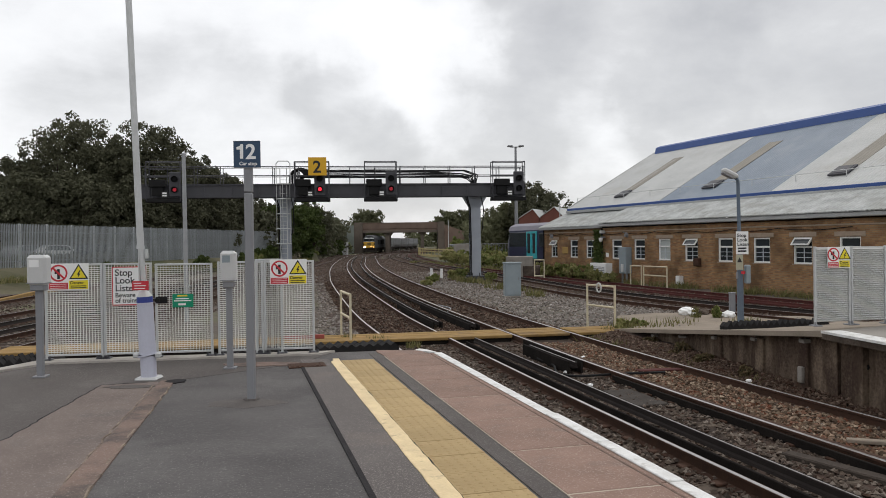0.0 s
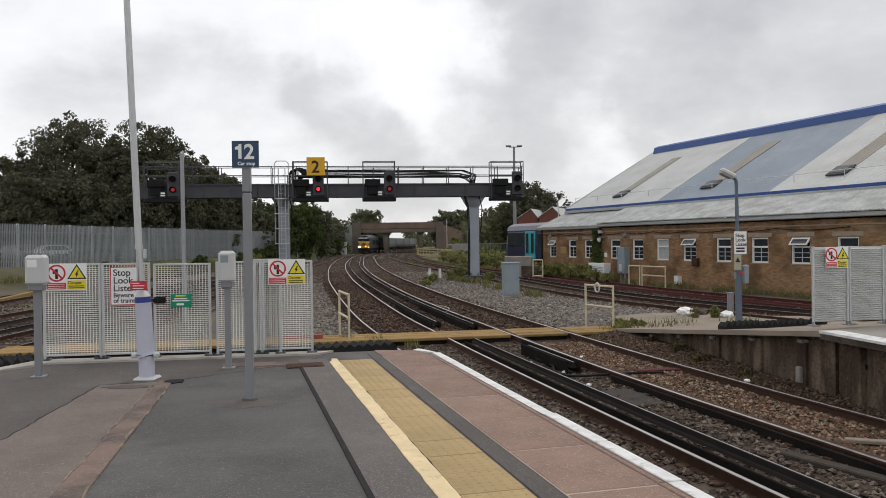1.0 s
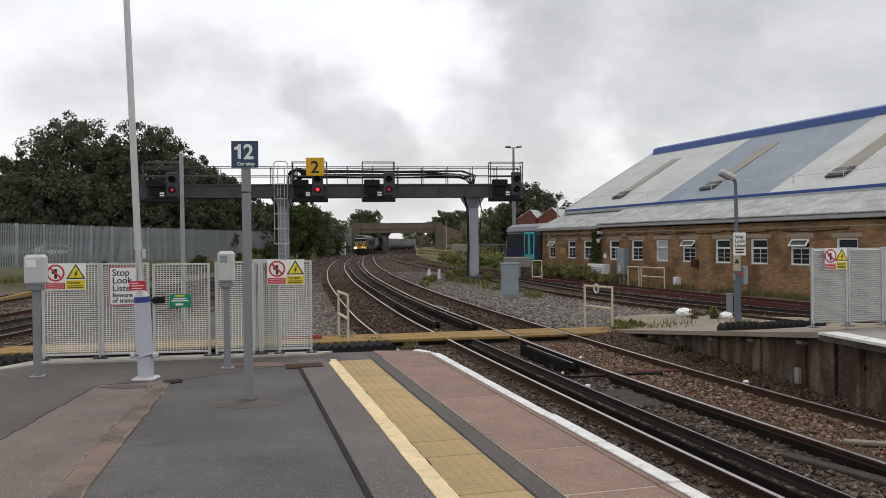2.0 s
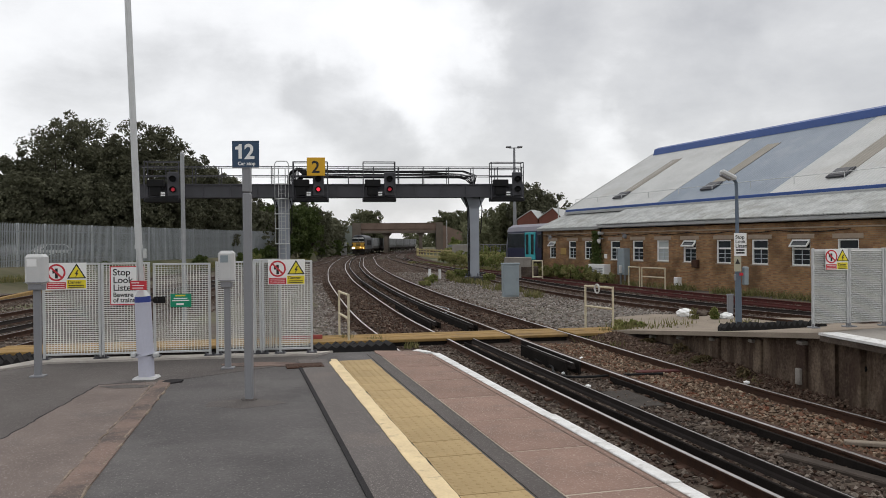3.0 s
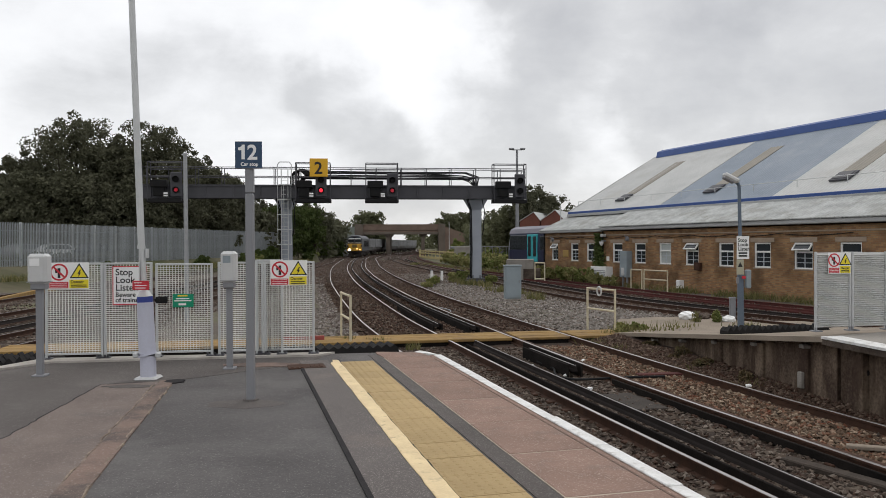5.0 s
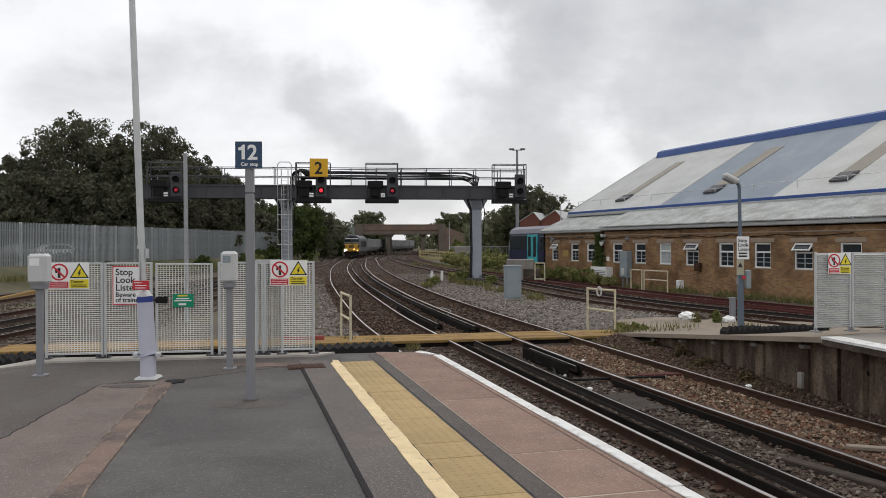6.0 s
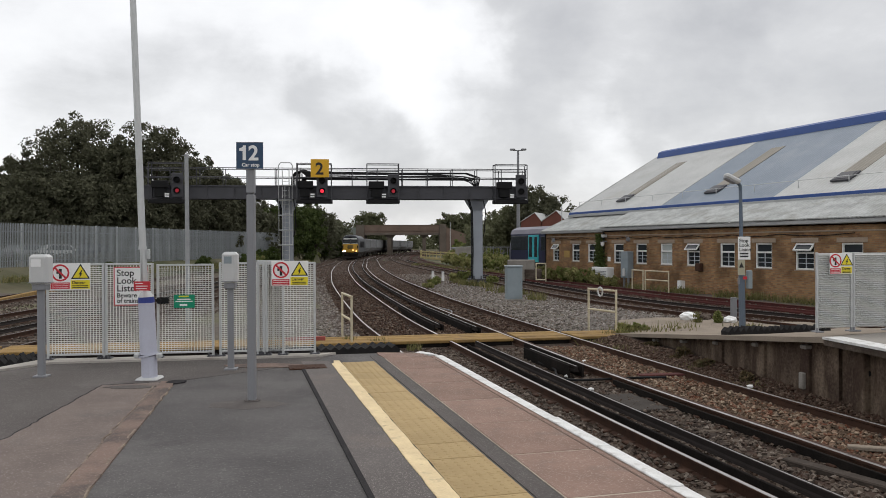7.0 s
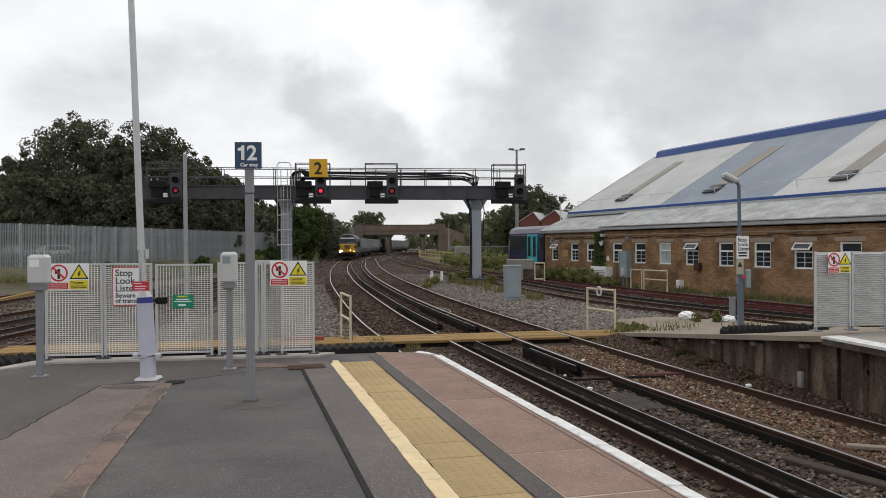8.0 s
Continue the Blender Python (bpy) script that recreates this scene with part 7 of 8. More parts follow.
BUSHES = [
    (5.02, 15.4, 0.22, 0.35), (4.9, 16.5, 0.25, 0.42), (5.3, 13.9, 0.18, 0.3), (4.72, 18.2, 0.22, 0.3),
    # by the gantry column and along the depot
    (1.2, 51.5, 0.8, 0.9), (0.6, 52.6, 0.6, 0.7), (2.9, 49.2, 0.5, 0.6), (7.2, 58.5, 0.9, 1.0), (6.4, 62.5, 1.1, 1.4), (5.6, 67, 1.2, 1.5), (4.9, 72, 1.3, 1.5), (4.0, 78, 1.3, 1.5), (2.9, 84, 1.4, 1.5), (1.6, 92, 1.5, 1.6),
    (5.9, 56.0, 0.9, 1.0), (6.9, 53.3, 0.8, 1.0), (7.6, 51.8, 0.9, 1.3), (8.1, 50.2, 0.9, 1.2), (8.6, 48.6, 0.8, 1.2), (9.0, 47.4, 0.7, 0.9), (7.2, 54.6, 0.6, 0.9), (9.6, 46.2, 0.6, 0.7),
    # tall growth between the gantry and the parked train
    (3.4, 74, 1.2, 1.5), (5.2, 78, 1.3, 1.6), (6.3, 82, 1.3, 1.6), (2.4, 80, 1.1, 1.3), (4.6, 86, 1.4, 1.7), (1.2, 86, 1.2, 1.4), (5.9, 74, 1.1, 1.4), (0.2, 97, 1.4, 1.5), (2.6, 95, 1.4, 1.6), (7.3, 71, 0.9, 1.2),
    # cess and six-foot weeds
    (-0.8, 48.2, 0.45, 0.5), (-1.0, 45.5, 0.4, 0.35), (-0.6, 50.0, 0.4, 0.5),
    # tufts beside the ramp foot and the small post
    (4.9, 21.95, 0.34, 0.34), (5.45, 22.35, 0.3, 0.28), (4.62, 20.9, 0.2, 0.3), (8.35, 24.3, 0.16, 0.5)]
for i, (x, y, r, h) in enumerate(BUSHES):
    make_bush(x, y, GROUND, r, h, 200 + i, LEAF_BROWN if i < 4 else LEAF_DRY if i % 2 else LEAF_BUSH, leaf=0.03 + 0.0018 * y, clumps=46, per=20)
for i, (x, y, r, h) in enumerate([(-29.2, 44, 1.1, 1.0), (-27.5, 47.5, 0.9, 0.8), (-24.0, 56, 0.8, 0.8), (-21.5, 70, 1.0, 1.0), (-20.6, 84, 1.6, 1.8), (-21.2, 90, 1.6, 2.2), (-21.6, 99, 2.2, 2.6), (-18.6, 106, 1.3, 1.5), (-20.2, 119, 1.8, 2.0),
                                  (-21, 132, 3.2, 4.2), (-20.5, 148, 3.0, 3.6), (-23, 162, 3.6, 4.6), (-21.8, 172, 2.4, 3.0), (-19.9, 77, 1.4, 1.9), (-20.4, 92, 1.8, 2.4)]):
    make_bush(x, y, GROUND + (0.6 if i < 4 else 0), r, h, 300 + i, LEAF_BUSH if i % 4 == 0 else LEAF_MID, "lineside bramble thicket in mixed greens", 80, 22, 0.06 + 0.0014 * y)
for i, (x, y, r, h) in enumerate([(3.4, 114, 1.6, 1.8), (6.5, 104, 1.8, 2.2), (8.5, 98, 1.6, 2.0), (1.4, 130, 1.6, 1.8), (9.5, 92, 1.4, 2.2), (3, 168, 2.6, 3.6), (6, 160, 2.4, 4.5), (9, 150, 2.6, 5), (6.6, 90, 1.4, 1.5), (7.6, 84, 1.2, 1.3)]):
    make_bush(x, y, GROUND, r, h, 400 + i, LEAF_BUSH if i % 2 else LEAF_MID, "tall lineside scrub beyond the gantry", 70, 22, 0.06 + 0.0014 * y)

iv = thing("ivy", "dark ivy climbing the brick wall beside the downpipe", "climbing plant", on_depot(7.35, -0.12, 0))
rng = np.random.default_rng(5)
s = Shape()
for _ in range(1500):
    z = rng.uniform(-0.1, 1) ** 1.0 * 3.0
    x = rng.normal(0, 0.2 + 0.22 * max(0, 1 - z / 2.6))
    p = np.array([x, rng.uniform(-0.12, 0.06), z])
    a = rng.normal(size=3); a /= np.linalg.norm(a)
    b = np.cross(a, rng.normal(size=3)); b /= np.linalg.norm(b)
    k = 0.08
    s.add([p - a * k, p + b * k * 0.7, p + a * k, p - b * k * 0.7], [(0, 1, 2, 3)])
part("leaves", s, LEAF_MID, iv)


def track_x(path, y):
    return float(np.interp(y, [p[0] for p in path], [p[1] for p in path]))


def scatter_grass(name, label, spots, count, h, seed):
    """Grass blades about the given spots (x, y, z, radius)."""
    rng = np.random.default_rng(seed)
    s = Shape()
    for x, y, z, r in spots:
        for _ in range(count):
            d = rng.normal(0, r * 0.5, 2)
            k = h * rng.uniform(0.4, 1.2)
            w = 0.006 + 0.0005 * y
            a = rng.uniform(0, 6.28)
            l = rng.normal(0, 0.35 * k, 2)
            px, py = x + d[0], y + d[1]
            s.add([(px - w * math.cos(a), py - w * math.sin(a), z - 0.02), (px + w * math.cos(a), py + w * math.sin(a), z - 0.02), (px + l[0], py + l[1], z + k)], [(0, 1, 2)])
    tagged(part(name, s, GRASS), label, "grass", kind="stuff")


scatter_grass("weeds", "sparse weeds in the ballast and along the walls",
              [(-1.35, 17.6, -0.95, 0.15), (-0.75, 18.5, -1.05, 0.2), (4.3, 20.6, -1.0, 0.3), (4.6, 17.5, -1.1, 0.3), (4.9, 15.5, -1.1, 0.3), (5.3, 13.5, -1.1, 0.3), (-1.6, 19.2, -1.0, 0.3),
               (5.6, 21.8, -1.0, 0.6), (6.6, 22.6, -1.0, 0.6), (-2.4, 19.6, -1.0, 0.2), (3.6, 19.4, -1.08, 0.4), (4.0, 18.4, -1.1, 0.3), (8.6, 22.6, -1.0, 0.5), (7.7, 24.3, -1.0, 0.12), (7.7, 24.3, -0.85, 0.08), (4.9, 21.7, -1.0, 0.5), (5.4, 22.5, -1.0, 0.5)], 60, 0.17, 3)
spots = []
rg = random.Random(8)
for _ in range(42):
    y = rg.uniform(30, 58)
    spots.append((28.1 - 0.379 * y - rg.uniform(0.1, 1.1), y, GROUND, 0.4))
for _ in range(60):
    y = rg.uniform(46, 95)
    spots.append((4.9 - 0.29 * (y - 58) + rg.uniform(1.8, 3.2), y, GROUND, 0.5))
for _ in range(26):
    y = rg.uniform(33, 52)
    spots.append((track_x([(p[1], p[0]) for p in TRACK_3], y) - rg.uniform(1.6, 2.8), y, GROUND + 0.04, 0.35))
for _ in range(200):
    y = rg.uniform(38, 95)
    spots.append((fence_x(y) + rg.uniform(0.2, 4.5), y, GROUND + 0.5, 0.6))
scatter_grass("verge_grass", "long dry grass on the verges and bank", spots, 50, 0.36, 9)


def far_woods():
    """Unbroken tree cover far behind the single trees."""
    rng = np.random.default_rng(77)
    s = Shape()
    far = Shape()
    for _ in range(620):
        x = rng.uniform(-62, -19)
        leaf_clump(s, rng, (x, 84 + rng.uniform(-3, 6) + 0.9 * max(0, x + 34), rng.uniform(-0.5, 5.2 + 1.5 * noise.noise((x * 0.2, 0, 1)))), 1.1, 46, 0.3)
    for _ in range(420):
        leaf_clump(s, rng, (rng.uniform(-34, -20), rng.uniform(100, 170), rng.uniform(-0.5, 5.5)), 1.6, 36, 0.42)
    # low growth closes the view under the bridge, with a gap over the line
    for _ in range(700):
        x, y = rng.uniform(-70, 70), rng.uniform(300, 330)
        high = 6.5 + 2 * noise.noise((x * 0.1, 3, 1))
        if -23 < x < -14.5:
            high = 1.0
        if x < -4:
            y += 110
            x *= 1.33
        leaf_clump(far, rng, (x, y, rng.uniform(-0.5, high)), 2.4, 30, 0.8)
    for _ in range(200):
        x = rng.uniform(4.5, 40)
        leaf_clump(far, rng, (x, rng.uniform(210, 240), rng.uniform(-0.5, 6.0)), 2.0, 30, 0.55)
    for _ in range(300):
        leaf_clump(far, rng, (rng.uniform(4, 34), rng.uniform(128, 150), rng.uniform(-0.5, 4.0)), 1.6, 34, 0.42)
    tagged(part("far_woods", s, LEAF_DARK), "unbroken dark tree cover beyond the railway", "trees", kind="stuff")
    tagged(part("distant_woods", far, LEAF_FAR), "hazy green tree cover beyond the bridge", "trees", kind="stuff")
    # scrub behind the steel fence
    hedge = Shape()
    for _ in range(520):
        y = rng.uniform(40, 96)
        leaf_clump(hedge, rng, (fence_x(y) - rng.uniform(1.2, 3.5), y, rng.uniform(0.0, 0.75)), 0.38, 30, 0.1)
    tagged(part("scrub", hedge, LEAF_DARK), "low dark scrub behind the steel fence", "scrub", kind="stuff")


far_woods()


# ---- ballast stones ----
def scatter_stones(name, label, material, count, place, size, seed):
    rng = np.random.default_rng(seed)
    s = Shape()
    octa = np.array([(1, 0, 0), (-1, 0, 0), (0, 1, 0), (0, -1, 0), (0, 0, 1), (0, 0, -1)], float)
    faces = [(0, 2, 4), (2, 1, 4), (1, 3, 4), (3, 0, 4), (2, 0, 5), (1, 2, 5), (3, 1, 5), (0, 3, 5)]
    for _ in range(count):
        c = np.array(place(rng))
        q = octa * rng.uniform(0.55, 1.25, (6, 1)) * size * rng.uniform(0.6, 1.35) + rng.normal(0, 0.12 * size, (6, 3))
        t = rng.uniform(0, 6.28)
        u = rng.uniform(-0.7, 0.7)
        ct, st_, cu_, su = math.cos(t), math.sin(t), math.cos(u), math.sin(u)
        q = q @ np.array([(ct, st_, 0), (-st_, ct, 0), (0, 0, 1)]) @ np.array([(1, 0, 0), (0, cu_, su), (0, -su, cu_)])
        s.add((q * (1, 1, 0.75) + c).tolist(), faces)
    tagged(part(name, s, material), label, "ballast", kind="stuff")


PATH_1, PATH_2, PATH_3 = ([(p[1], p[0]) for p in t] for t in (TRACK_1, TRACK_2, TRACK_3))


def near_bed(rng):
    y = 4.5 + 14.5 * rng.uniform(0, 1) ** 1.2
    return track_x(PATH_1, y) + rng.uniform(-1.2, 4.6), y, RAIL - 0.155 + rng.uniform(-0.02, 0.02)


def rusty_bed(rng):
    y = rng.uniform(8, 19)
    return track_x(PATH_2, y) + rng.uniform(-0.68, 0.68), y, RAIL - 0.135 + rng.uniform(-0.02, 0.03)


def wall_foot(rng):
    y = rng.uniform(9.0, 20)
    u = rng.uniform(0, 1) ** 0.8
    return track_x(PATH_2, y) + 0.95 + 0.85 * u, y, RAIL - 0.15 + 0.24 * u ** 1.5 * (0.7 + 0.5 * noise.noise((0, y * 0.8, 0))) + rng.uniform(-0.03, 0.03)


def mid_bed(rng):
    y = 21.3 + 44 * rng.uniform(0, 1) ** 1.3
    return track_x(PATH_1, y) + rng.uniform(-1.15, 4.7), y, RAIL - 0.15 + rng.uniform(-0.02, 0.03)


def side_bed(rng):
    y = 20.6 + 40 * rng.uniform(0, 1) ** 1.4
    return track_x(PATH_1, y) - rng.uniform(1.15, 4.2), y, RAIL - 0.17 + rng.uniform(-0.03, 0.03)


def six_foot(rng):
    y = 21.5 + 44 * rng.uniform(0, 1) ** 1.3
    a, b = track_x(PATH_2, y) + 1.1, track_x(PATH_3, y) - 1.0
    return rng.uniform(a, b), y, GROUND + 0.03 + rng.uniform(-0.03, 0.04)


scatter_stones("ballast_stones", "dark brown crushed ballast stones between the rails", STONES, 24000, near_bed, 0.036, 1)
scatter_stones("rusty_stones", "rust-stained pale ballast stones between the rails", STONES_RUST, 9000, rusty_bed, 0.038, 2)
scatter_stones("wall_foot_stones", "mixed stones and rubble at the platform wall", STONES_FOOT, 11000, wall_foot, 0.042, 3)
scatter_stones("far_ballast_stones", "sooty brown ballast stones past the crossing", STONES_FOOT, 16000, mid_bed, 0.055, 4)
scatter_stones("side_stones", "pale grey ballast stones beside the running line", STONES_GREY, 5000, side_bed, 0.06, 14)
scatter_stones("grey_stones", "pale grey ballast stones between the tracks", STONES_GREY, 18000, six_foot, 0.06, 5)

PATH_4 = [(p[1], p[0]) for p in TRACK_4]


def siding_bed(rng):
    y = 16 + 46 * rng.uniform(0, 1) ** 1.2
    a, b = track_x(PATH_3, y) - 1.5, track_x(PATH_4, y) + 1.6
    return rng.uniform(a, b), y, RAIL - 0.15 + rng.uniform(-0.02, 0.03)


def left_bed(rng):
    y = 15 + 35 * rng.uniform(0, 1) ** 1.3
    return rng.uniform(-22, -8.6), y, RAIL - 0.16 + rng.uniform(-0.02, 0.03)


scatter_stones("siding_stones", "rusty dark ballast stones on the depot sidings", STONES_FAR, 14000, siding_bed, 0.062, 6)
scatter_stones("cess_stones", "dark ballast stones beside the outer tracks", STONES, 11000, left_bed, 0.06, 7)

def distant_bed(rng):
    y = 50 + 70 * rng.uniform(0, 1) ** 1.4
    a, b = track_x(PATH_1, y) - 3.2, track_x(PATH_4, y) + 1.8
    return rng.uniform(a, b), y, RAIL - 0.16 + rng.uniform(-0.03, 0.03)


scatter_stones("distant_stones", "dark ballast stones on the far curve", STONES_FAR, 16000, distant_bed, 0.10, 8)

# grey ballast sheet between the lines
s = Shape()
ys = [21.5 + 1.5 * i for i in range(30)]
vs = []
for y in ys:
    a, b = track_x(PATH_2, y) + 0.9, track_x(PATH_3, y) - 0.8
    if a > b - 0.3:
        b = a + 0.3
    vs += [(a + (b - a) * t, y, GROUND + 0.035 + 0.04 * noise.noise((a + t * 3, y, 0))) for t in (0, 0.33, 0.67, 1)]
s.add(vs, [(4 * j + i, 4 * j + i + 1, 4 * j + 5 + i, 4 * j + 4 + i) for j in range(len(ys) - 1) for i in range(3)])
GREY_BED = mat("grey_ballast_bed", (0.17, 0.152, 0.135), 0.95, 0, (0.09, 0.08, 0.07), 1.5, 0.8, 12, 1.0, stain=(0.15, 0.14, 0.09), stain_scale=0.3, stain_at=0.58)
setting("ballast_sheet", s, GREY_BED, "grey stone ballast between the running lines", "ballast", True)
# yard surface between the platforms and beside the depot
setting("yard_floor", Shape().slab([(5.0, 20.8), (16, 13.4), (24, 10), (17.6, 27.4), (12.6, 40.5), (7.5, 54.2), (4, 62), (-14, 130), (-30, 130), (-27, 60), (-30, 30), (-30, -5), (-6, -5), (-6, 19.5)], GROUND - 0.1, GROUND + 0.012),
        mat("yard_ballast", (0.15, 0.125, 0.105), 0.95, 0, (0.065, 0.054, 0.046), 0.9, 0.8, 10, 1.0, stain=(0.12, 0.12, 0.06), stain_scale=0.25, stain_at=0.55), "trodden ballast and cinders of the railway yard", "ground")
setting("crossing_path", Shape().slab([(4.35, 20.4), (7.1, 20.9), (16, 22.0), (15, 24.2), (9.2, 24.6), (8.4, 25.9), (6.9, 26.1), (5.5, 25.2), (4.9, 22.4)], GROUND - 0.1, GROUND + 0.105), PATH, "tan concrete path beside the ramp", "path")


# ---- litter and lineside bits ----
def lump(name, label, cat, x, y, z, r, material, seed, squash=0.6):
    t = thing(name, label, cat, pose(x, y, z, 0, 0, seed * 33))
    bm = bmesh.new()
    bmesh.ops.create_icosphere(bm, subdivisions=3, radius=r)
    for v in bm.verts:
        v.co *= 1 + 0.28 * noise.noise(v.co * (2.2 / r) + Vector((seed, 0, 0)))
        v.co.z = max(v.co.z, -0.5 * r) * squash
    me = bpy.data.meshes.new(name)
    bm.to_mesh(me)
    bm.free()
    me.materials.append(material)
    part("sack", me, None, t).location.z = 0.5 * r * squash
    return t


lump("sandbag", "crumpled white sack lying by the path", "sack", 7.75, 25.3, GROUND + 0.105, 0.27, SIGN_WHITE, 3)
lump("sandbag", "crumpled white sack lying beside a small post", "sack", 8.75, 24.4, GROUND + 0.105, 0.21, SIGN_WHITE, 5)
lump("rubble", "dark lump of rubble beside the white sack", "rubble", 8.3, 25.4, GROUND + 0.105, 0.19, CONCRETE_DARK, 8)
for i, (x, y, z) in enumerate(((2.25, 14.75, -1.08), (2.45, 13.4, -1.08), (4.95, 12.9, -0.95), (1.75, 15.9, -1.08), (4.3, 15.6, -1.08), (3.2, 13.6, -1.08), (2.9, 16.6, -1.08))):
    lump("litter", "crumpled scrap of white litter on the ballast", "litter", x, y, z, 0.05, SIGN_WHITE, 20 + i)
for x, y, r in ((-0.9, 58.5, 0.3), (-1.0, 61, 0.25)):
    lump("rubble", "pale concrete lump in the weeds", "rubble", x, y, GROUND, r, CONCRETE, 4)
for x, y, h, mt in ((9.3, 25.6, 0.75, GREY_POLE), (-0.2, 53.5, 0.7, SIGN_WHITE), (-0.9, 54.5, 0.7, SIGN_WHITE)):
    mk = thing("marker_post", "short marker post beside the track", "post", pose(x, y, GROUND))
    part("shaft", Shape().box(-0.09, 0.09, -0.07, 0.07, -0.1, h, 0.02), mt, mk)
    part("cap", Shape().box(-0.1, 0.1, -0.08, 0.08, h, h + 0.03, 0.008), GREY_POLE, mk)
pw = thing("cable_plate", "weathered grey concrete cover plate between the tracks", "cover", pose(2.86, 12.4, RAIL - 0.155, 0, 0, 14))
part("plate", Shape().box(-0.36, 0.36, -0.62, 0.62, -0.03, 0.03, 0.012), mat("cover_board", (0.07, 0.061, 0.054), 0.95, 0, (0.04, 0.034, 0.03), 3, 0.8, 40, 0.4), pw)
oc = thing("track_cable", "slack black cable looping across the track", "cable", pose(0, 0, 0))
part("cable", Shape().pipe([(x, y, RAIL - 0.08) for x, y in smooth_path([(1.9, 16.3), (2.1, 15.4), (2.05, 14.5), (2.35, 14.1), (3.2, 14.3), (4.0, 14.4)], 0.15)], 0.022, 6), BLACK, oc)
cb2 = thing("track_cable", "pale cable coiled beside the conductor rail", "cable", pose(0, 0, 0))
part("cable", Shape().pipe([(x, y, RAIL - 0.06) for x, y in smooth_path([(0.6, 24.2), (0.1, 26.5), (0.2, 28.5), (-0.25, 30)], 0.3)], 0.025, 6), GREY_POLE, cb2)
oy = thing("wooden_offcut", "pale wooden offcut lying by the rail", "plank", pose(5.05, 9.35, RAIL - 0.11, 0, 0, -20))
part("plank", Shape().box(-0.28, 0.28, -0.06, 0.06, 0, 0.05, 0.01), PATH, oy)
tb = thing("timber_baulk", "dark weathered timber baulk lying beside the rail", "timber", pose(4.25, 8.4, RAIL - 0.13, 0, 0, 29))
part("baulk", Shape().box(-0.09, 0.09, -0.75, 0.75, -0.05, 0.03, 0.015), mat("dark_timber", (0.075, 0.06, 0.05), 0.95, 0, (0.04, 0.033, 0.028), 5, 0.8, 40, 0.5), tb)
rb = thing("red_plank", "faded red board lying between the rails", "plank", pose(4.0, 14.7, RAIL - 0.11, 0, 0, 8))
part("plank", Shape().box(-0.45, 0.45, -0.1, 0.1, 0, 0.04, 0.01), RUST_RED, rb)
wm = thing("white_marker", "peeling white marker plate on the ramp wall foot", "marker", pose(5.68, 12.55, -0.78, 0, 0, 10))
part("plate", Shape().box(-0.045, 0.045, -0.02, 0.1, -0.14, 0.12, 0.012), CONCRETE, wm)
ro = thing("red_barrier_board", "long red and cream board lying behind the fence", "board", pose(-3.9, 18.9, RAIL + 0.03, 0, 0, 8))
part("board", Shape().box(0, 1.0, -0.04, 0.04, 0.02, 0.12, 0.01), mat("faded_red_paint", (0.34, 0.07, 0.06), 0.7, 0, (0.22, 0.06, 0.05), 5, 0.7), ro)


# ---- platform pieces ----
ANG = math.degrees(math.atan(-P_S))
CA = math.cos(radians(ANG))


def along_platform(u, s):
    """A pose at sideways offset u from the tactile edge line, s metres along it."""
    d = Vector((P_S, 1, 0)).normalized()
    r = Vector((d.y, -d.x, 0))
    p = Vector((TAC, 0, 0)) + d * s + r * u
    return pose(p.x, p.y, 0, 0, 0, ANG)


def tactile_mesh():
    s = Shape().box(-0.396, -0.004, 0.004, 0.396, -0.03, 0.003, 0.003)
    for i in range(6):
        for j in range(6):
            x, y = -0.367 + i * 0.0667, 0.033 + j * 0.0667
            a = 0.0125
            s.add([(x - a, y - a, 0.003), (x + a, y - a, 0.003), (x + a, y + a, 0.003), (x - a, y + a, 0.003), (x - a * 0.5, y - a * 0.5, 0.0068), (x + a * 0.5, y - a * 0.5, 0.0068), (x + a * 0.5, y + a * 0.5, 0.0068), (x - a * 0.5, y + a * 0.5, 0.0068)],
                  [(4, 5, 6, 7), (0, 1, 5, 4), (1, 2, 6, 5), (2, 3, 7, 6), (3, 0, 4, 7)])
    return s.mesh("tactile_slab", TACTILE)


TM = tactile_mesh()
for k in range(-20, 23):
    part("tactile_slab", TM, None, PLATFORM).matrix_world = along_platform(random.uniform(-0.003, 0.003), 0.6 + 0.4 * k) @ pose(0, 0, random.uniform(-0.002, 0.001), random.uniform(-0.2, 0.2))
PM = Shape().box(0.172, 0.742, 0.009, 0.921, -0.03, 0.004, 0.004).mesh("paving_slab", PINK_SLAB)
for k in range(-8, 10):
    part("paving_slab", PM, None, PLATFORM).matrix_world = along_platform(random.uniform(-0.003, 0.003), 0.72 + 0.93 * k) @ pose(0, 0, random.uniform(-0.001, 0.001), random.uniform(-0.06, 0.06), random.uniform(-0.08, 0.08))
part("paving_slab", Shape().slab([(-0.86, 10.05), (-0.75, 9.735), (-0.2, 9.88), (-0.36, 10.22), (-0.9, 10.25)], -0.03, 0.003), PINK_SLAB, PLATFORM)
part("slab_mortar", band(0.17, 0.78, -7.2, 9.72, -0.01, 0.0008), mat("pale_mortar", (0.46, 0.39, 0.32), 0.9, 0, (0.33, 0.28, 0.23), 8, 0.6), PLATFORM)
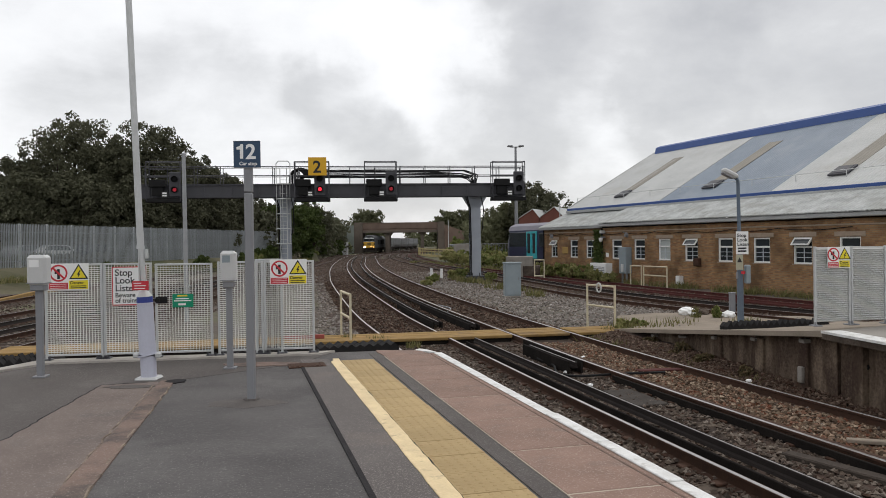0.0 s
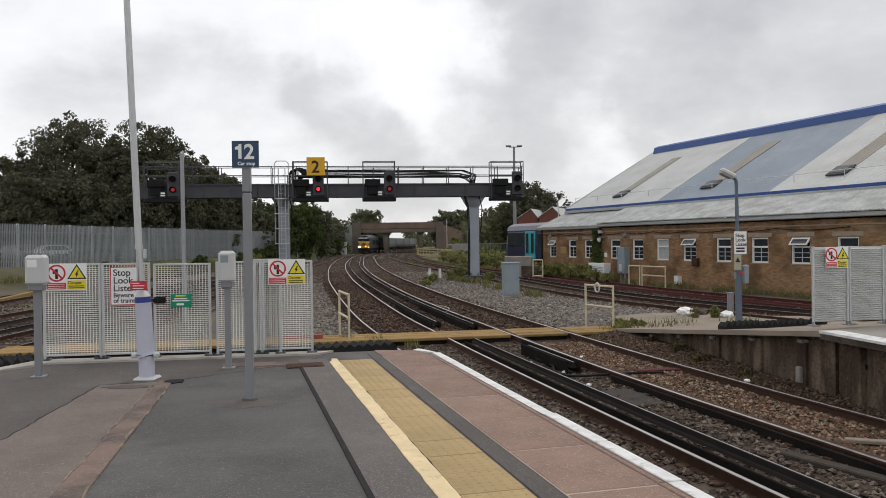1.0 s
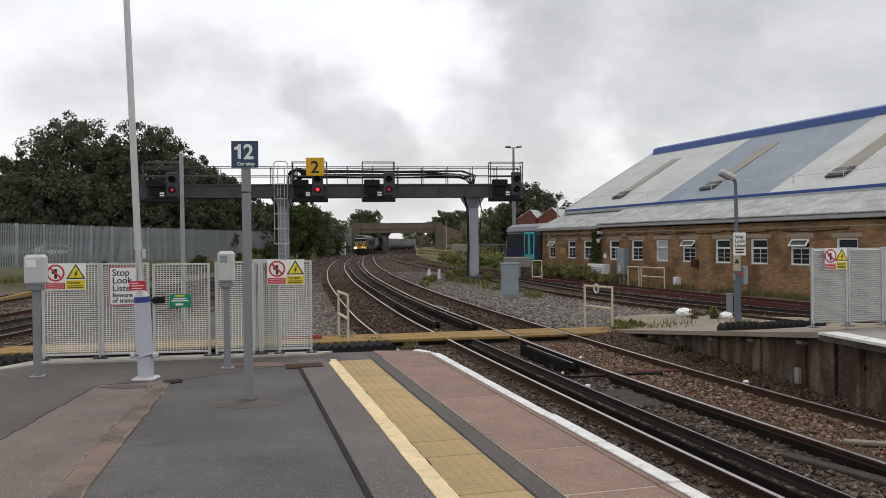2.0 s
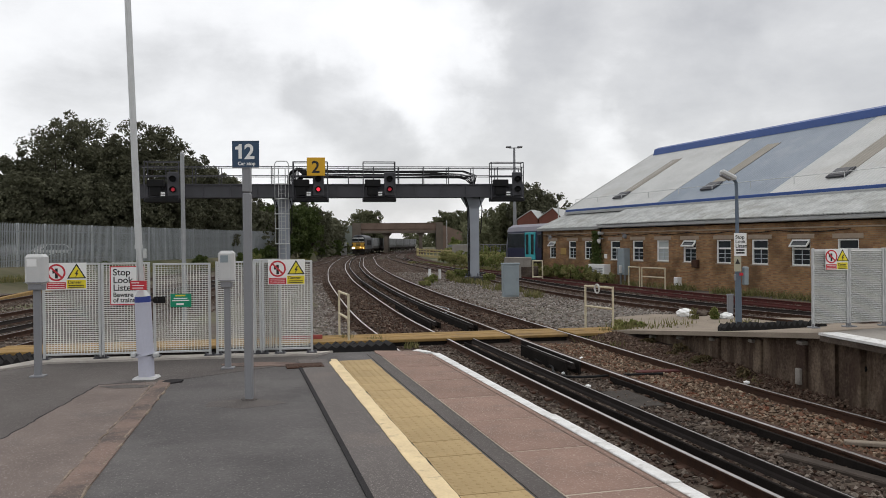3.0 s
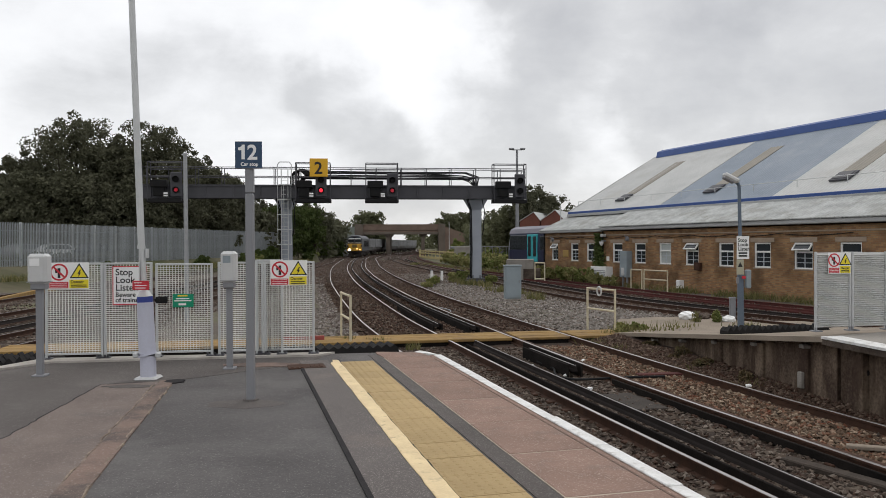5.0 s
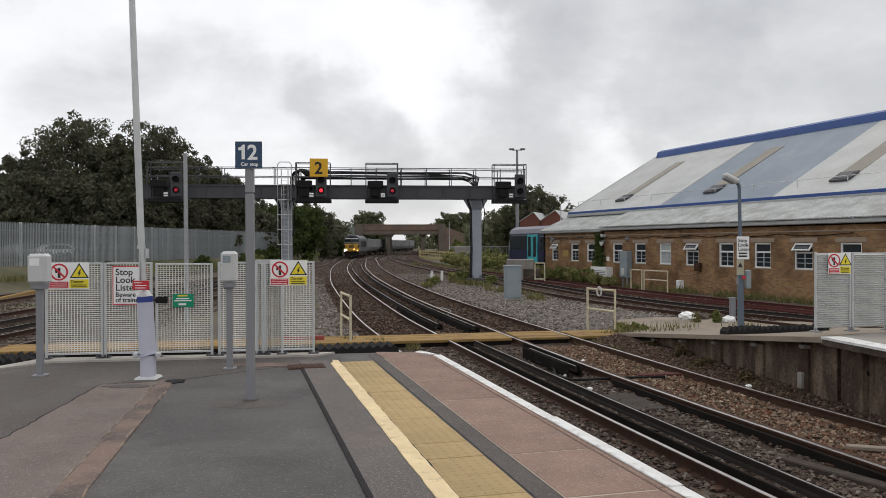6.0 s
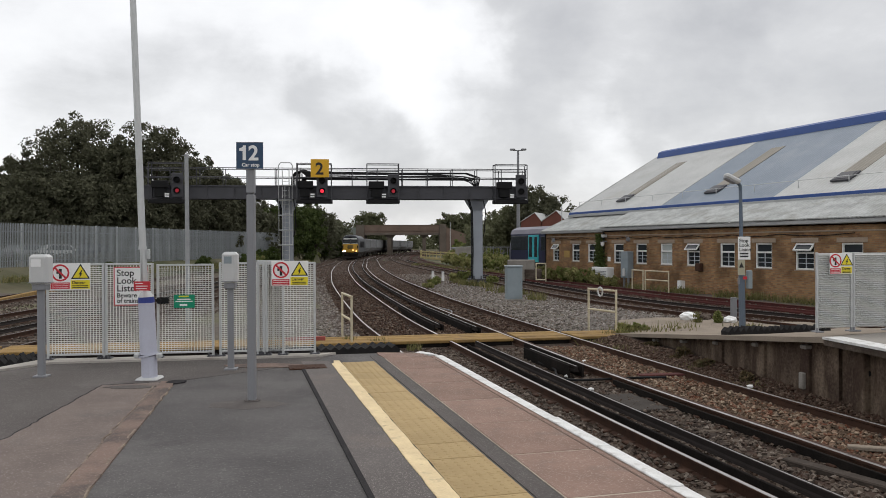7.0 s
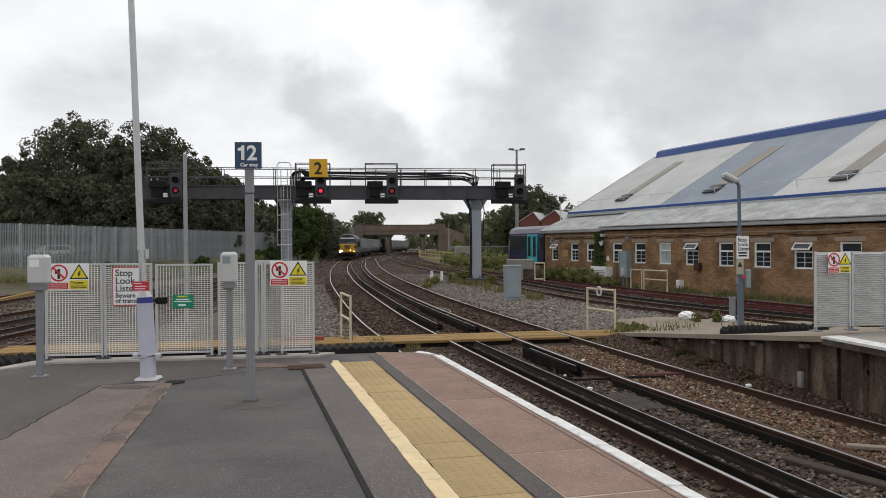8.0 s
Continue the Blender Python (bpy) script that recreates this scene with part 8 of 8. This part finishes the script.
for u in (0.7435, 0.7935):
    part("slab_joint", band(u * 1.034 - 0.006, u * 1.034 + 0.004, -7.2, 9.62, -0.01, 0.0062), mat("dark_joint", (0.10, 0.075, 0.065), 0.95, 0, (0.2, 0.14, 0.115), 14, 1.0, 60, 0.3), PLATFORM)
EM = Shape().box(0.75, 0.798, 0.004, 0.926, -0.03, 0.005, 0.004).mesh("edge_strip", PINK_SLAB)
CM = Shape().box(0.802, 0.905, 0.004, 0.926, -0.12, 0.008, 0.006).mesh("coping_stone", COPING_WHITE)
for k in range(-8, 10):
    part("edge_strip", EM, None, PLATFORM).matrix_world = along_platform(random.uniform(-0.002, 0.002), 0.75 + 0.93 * k)
    part("coping_stone", CM, None, PLATFORM).matrix_world = along_platform(random.uniform(-0.004, 0.004), 0.75 + 0.93 * k) @ pose(0, 0, random.uniform(-0.003, 0.002), 0, random.uniform(-0.3, 0.3))
part("coping_stone", Shape().slab([(-0.40, 10.20), (-0.20, 10.02), (-0.10, 9.97), (-0.22, 10.2), (-0.34, 10.33)], -0.1, 0.007), COPING_WHITE, PLATFORM)
# drain cover near the fence
dc = thing("drain_cover", "small reddish metal drain cover set in the asphalt", "drain cover", along_platform(-1.02, 9.45))
part("frame", Shape().box(0, 0.42, 0, 0.3, -0.01, 0.004, 0.002), RUST, dc)
for k in range(7):
    part("bar", Shape().box(0.03 + 0.055 * k, 0.06 + 0.055 * k, 0.03, 0.27, 0.004, 0.009), RUST, dc)

# rubble bank against the ramp wall
mound = Shape()
ys = [8.5 + 0.6 * i for i in range(20)]
vs = []
for y in ys:
    x = track_x(PATH_2, y)
    k = 0.7 + 0.5 * noise.noise((0, y * 0.8, 0))
    vs += [(x + 0.85, y, RAIL - 0.2), (x + 1.25, y, RAIL - 0.13), (x + 1.85, y, RAIL - 0.15 + 0.24 * k), (x + 2.3, y, RAIL - 0.1 + 0.24 * k)]
mound.add(vs, [(4 * j + i, 4 * j + i + 1, 4 * j + 5 + i, 4 * j + 4 + i) for j in range(len(ys) - 1) for i in range(3)])
setting("rubble_bank", mound, BALLAST, "dark rubble banked against the ramp wall", "rubble", True)


motions()
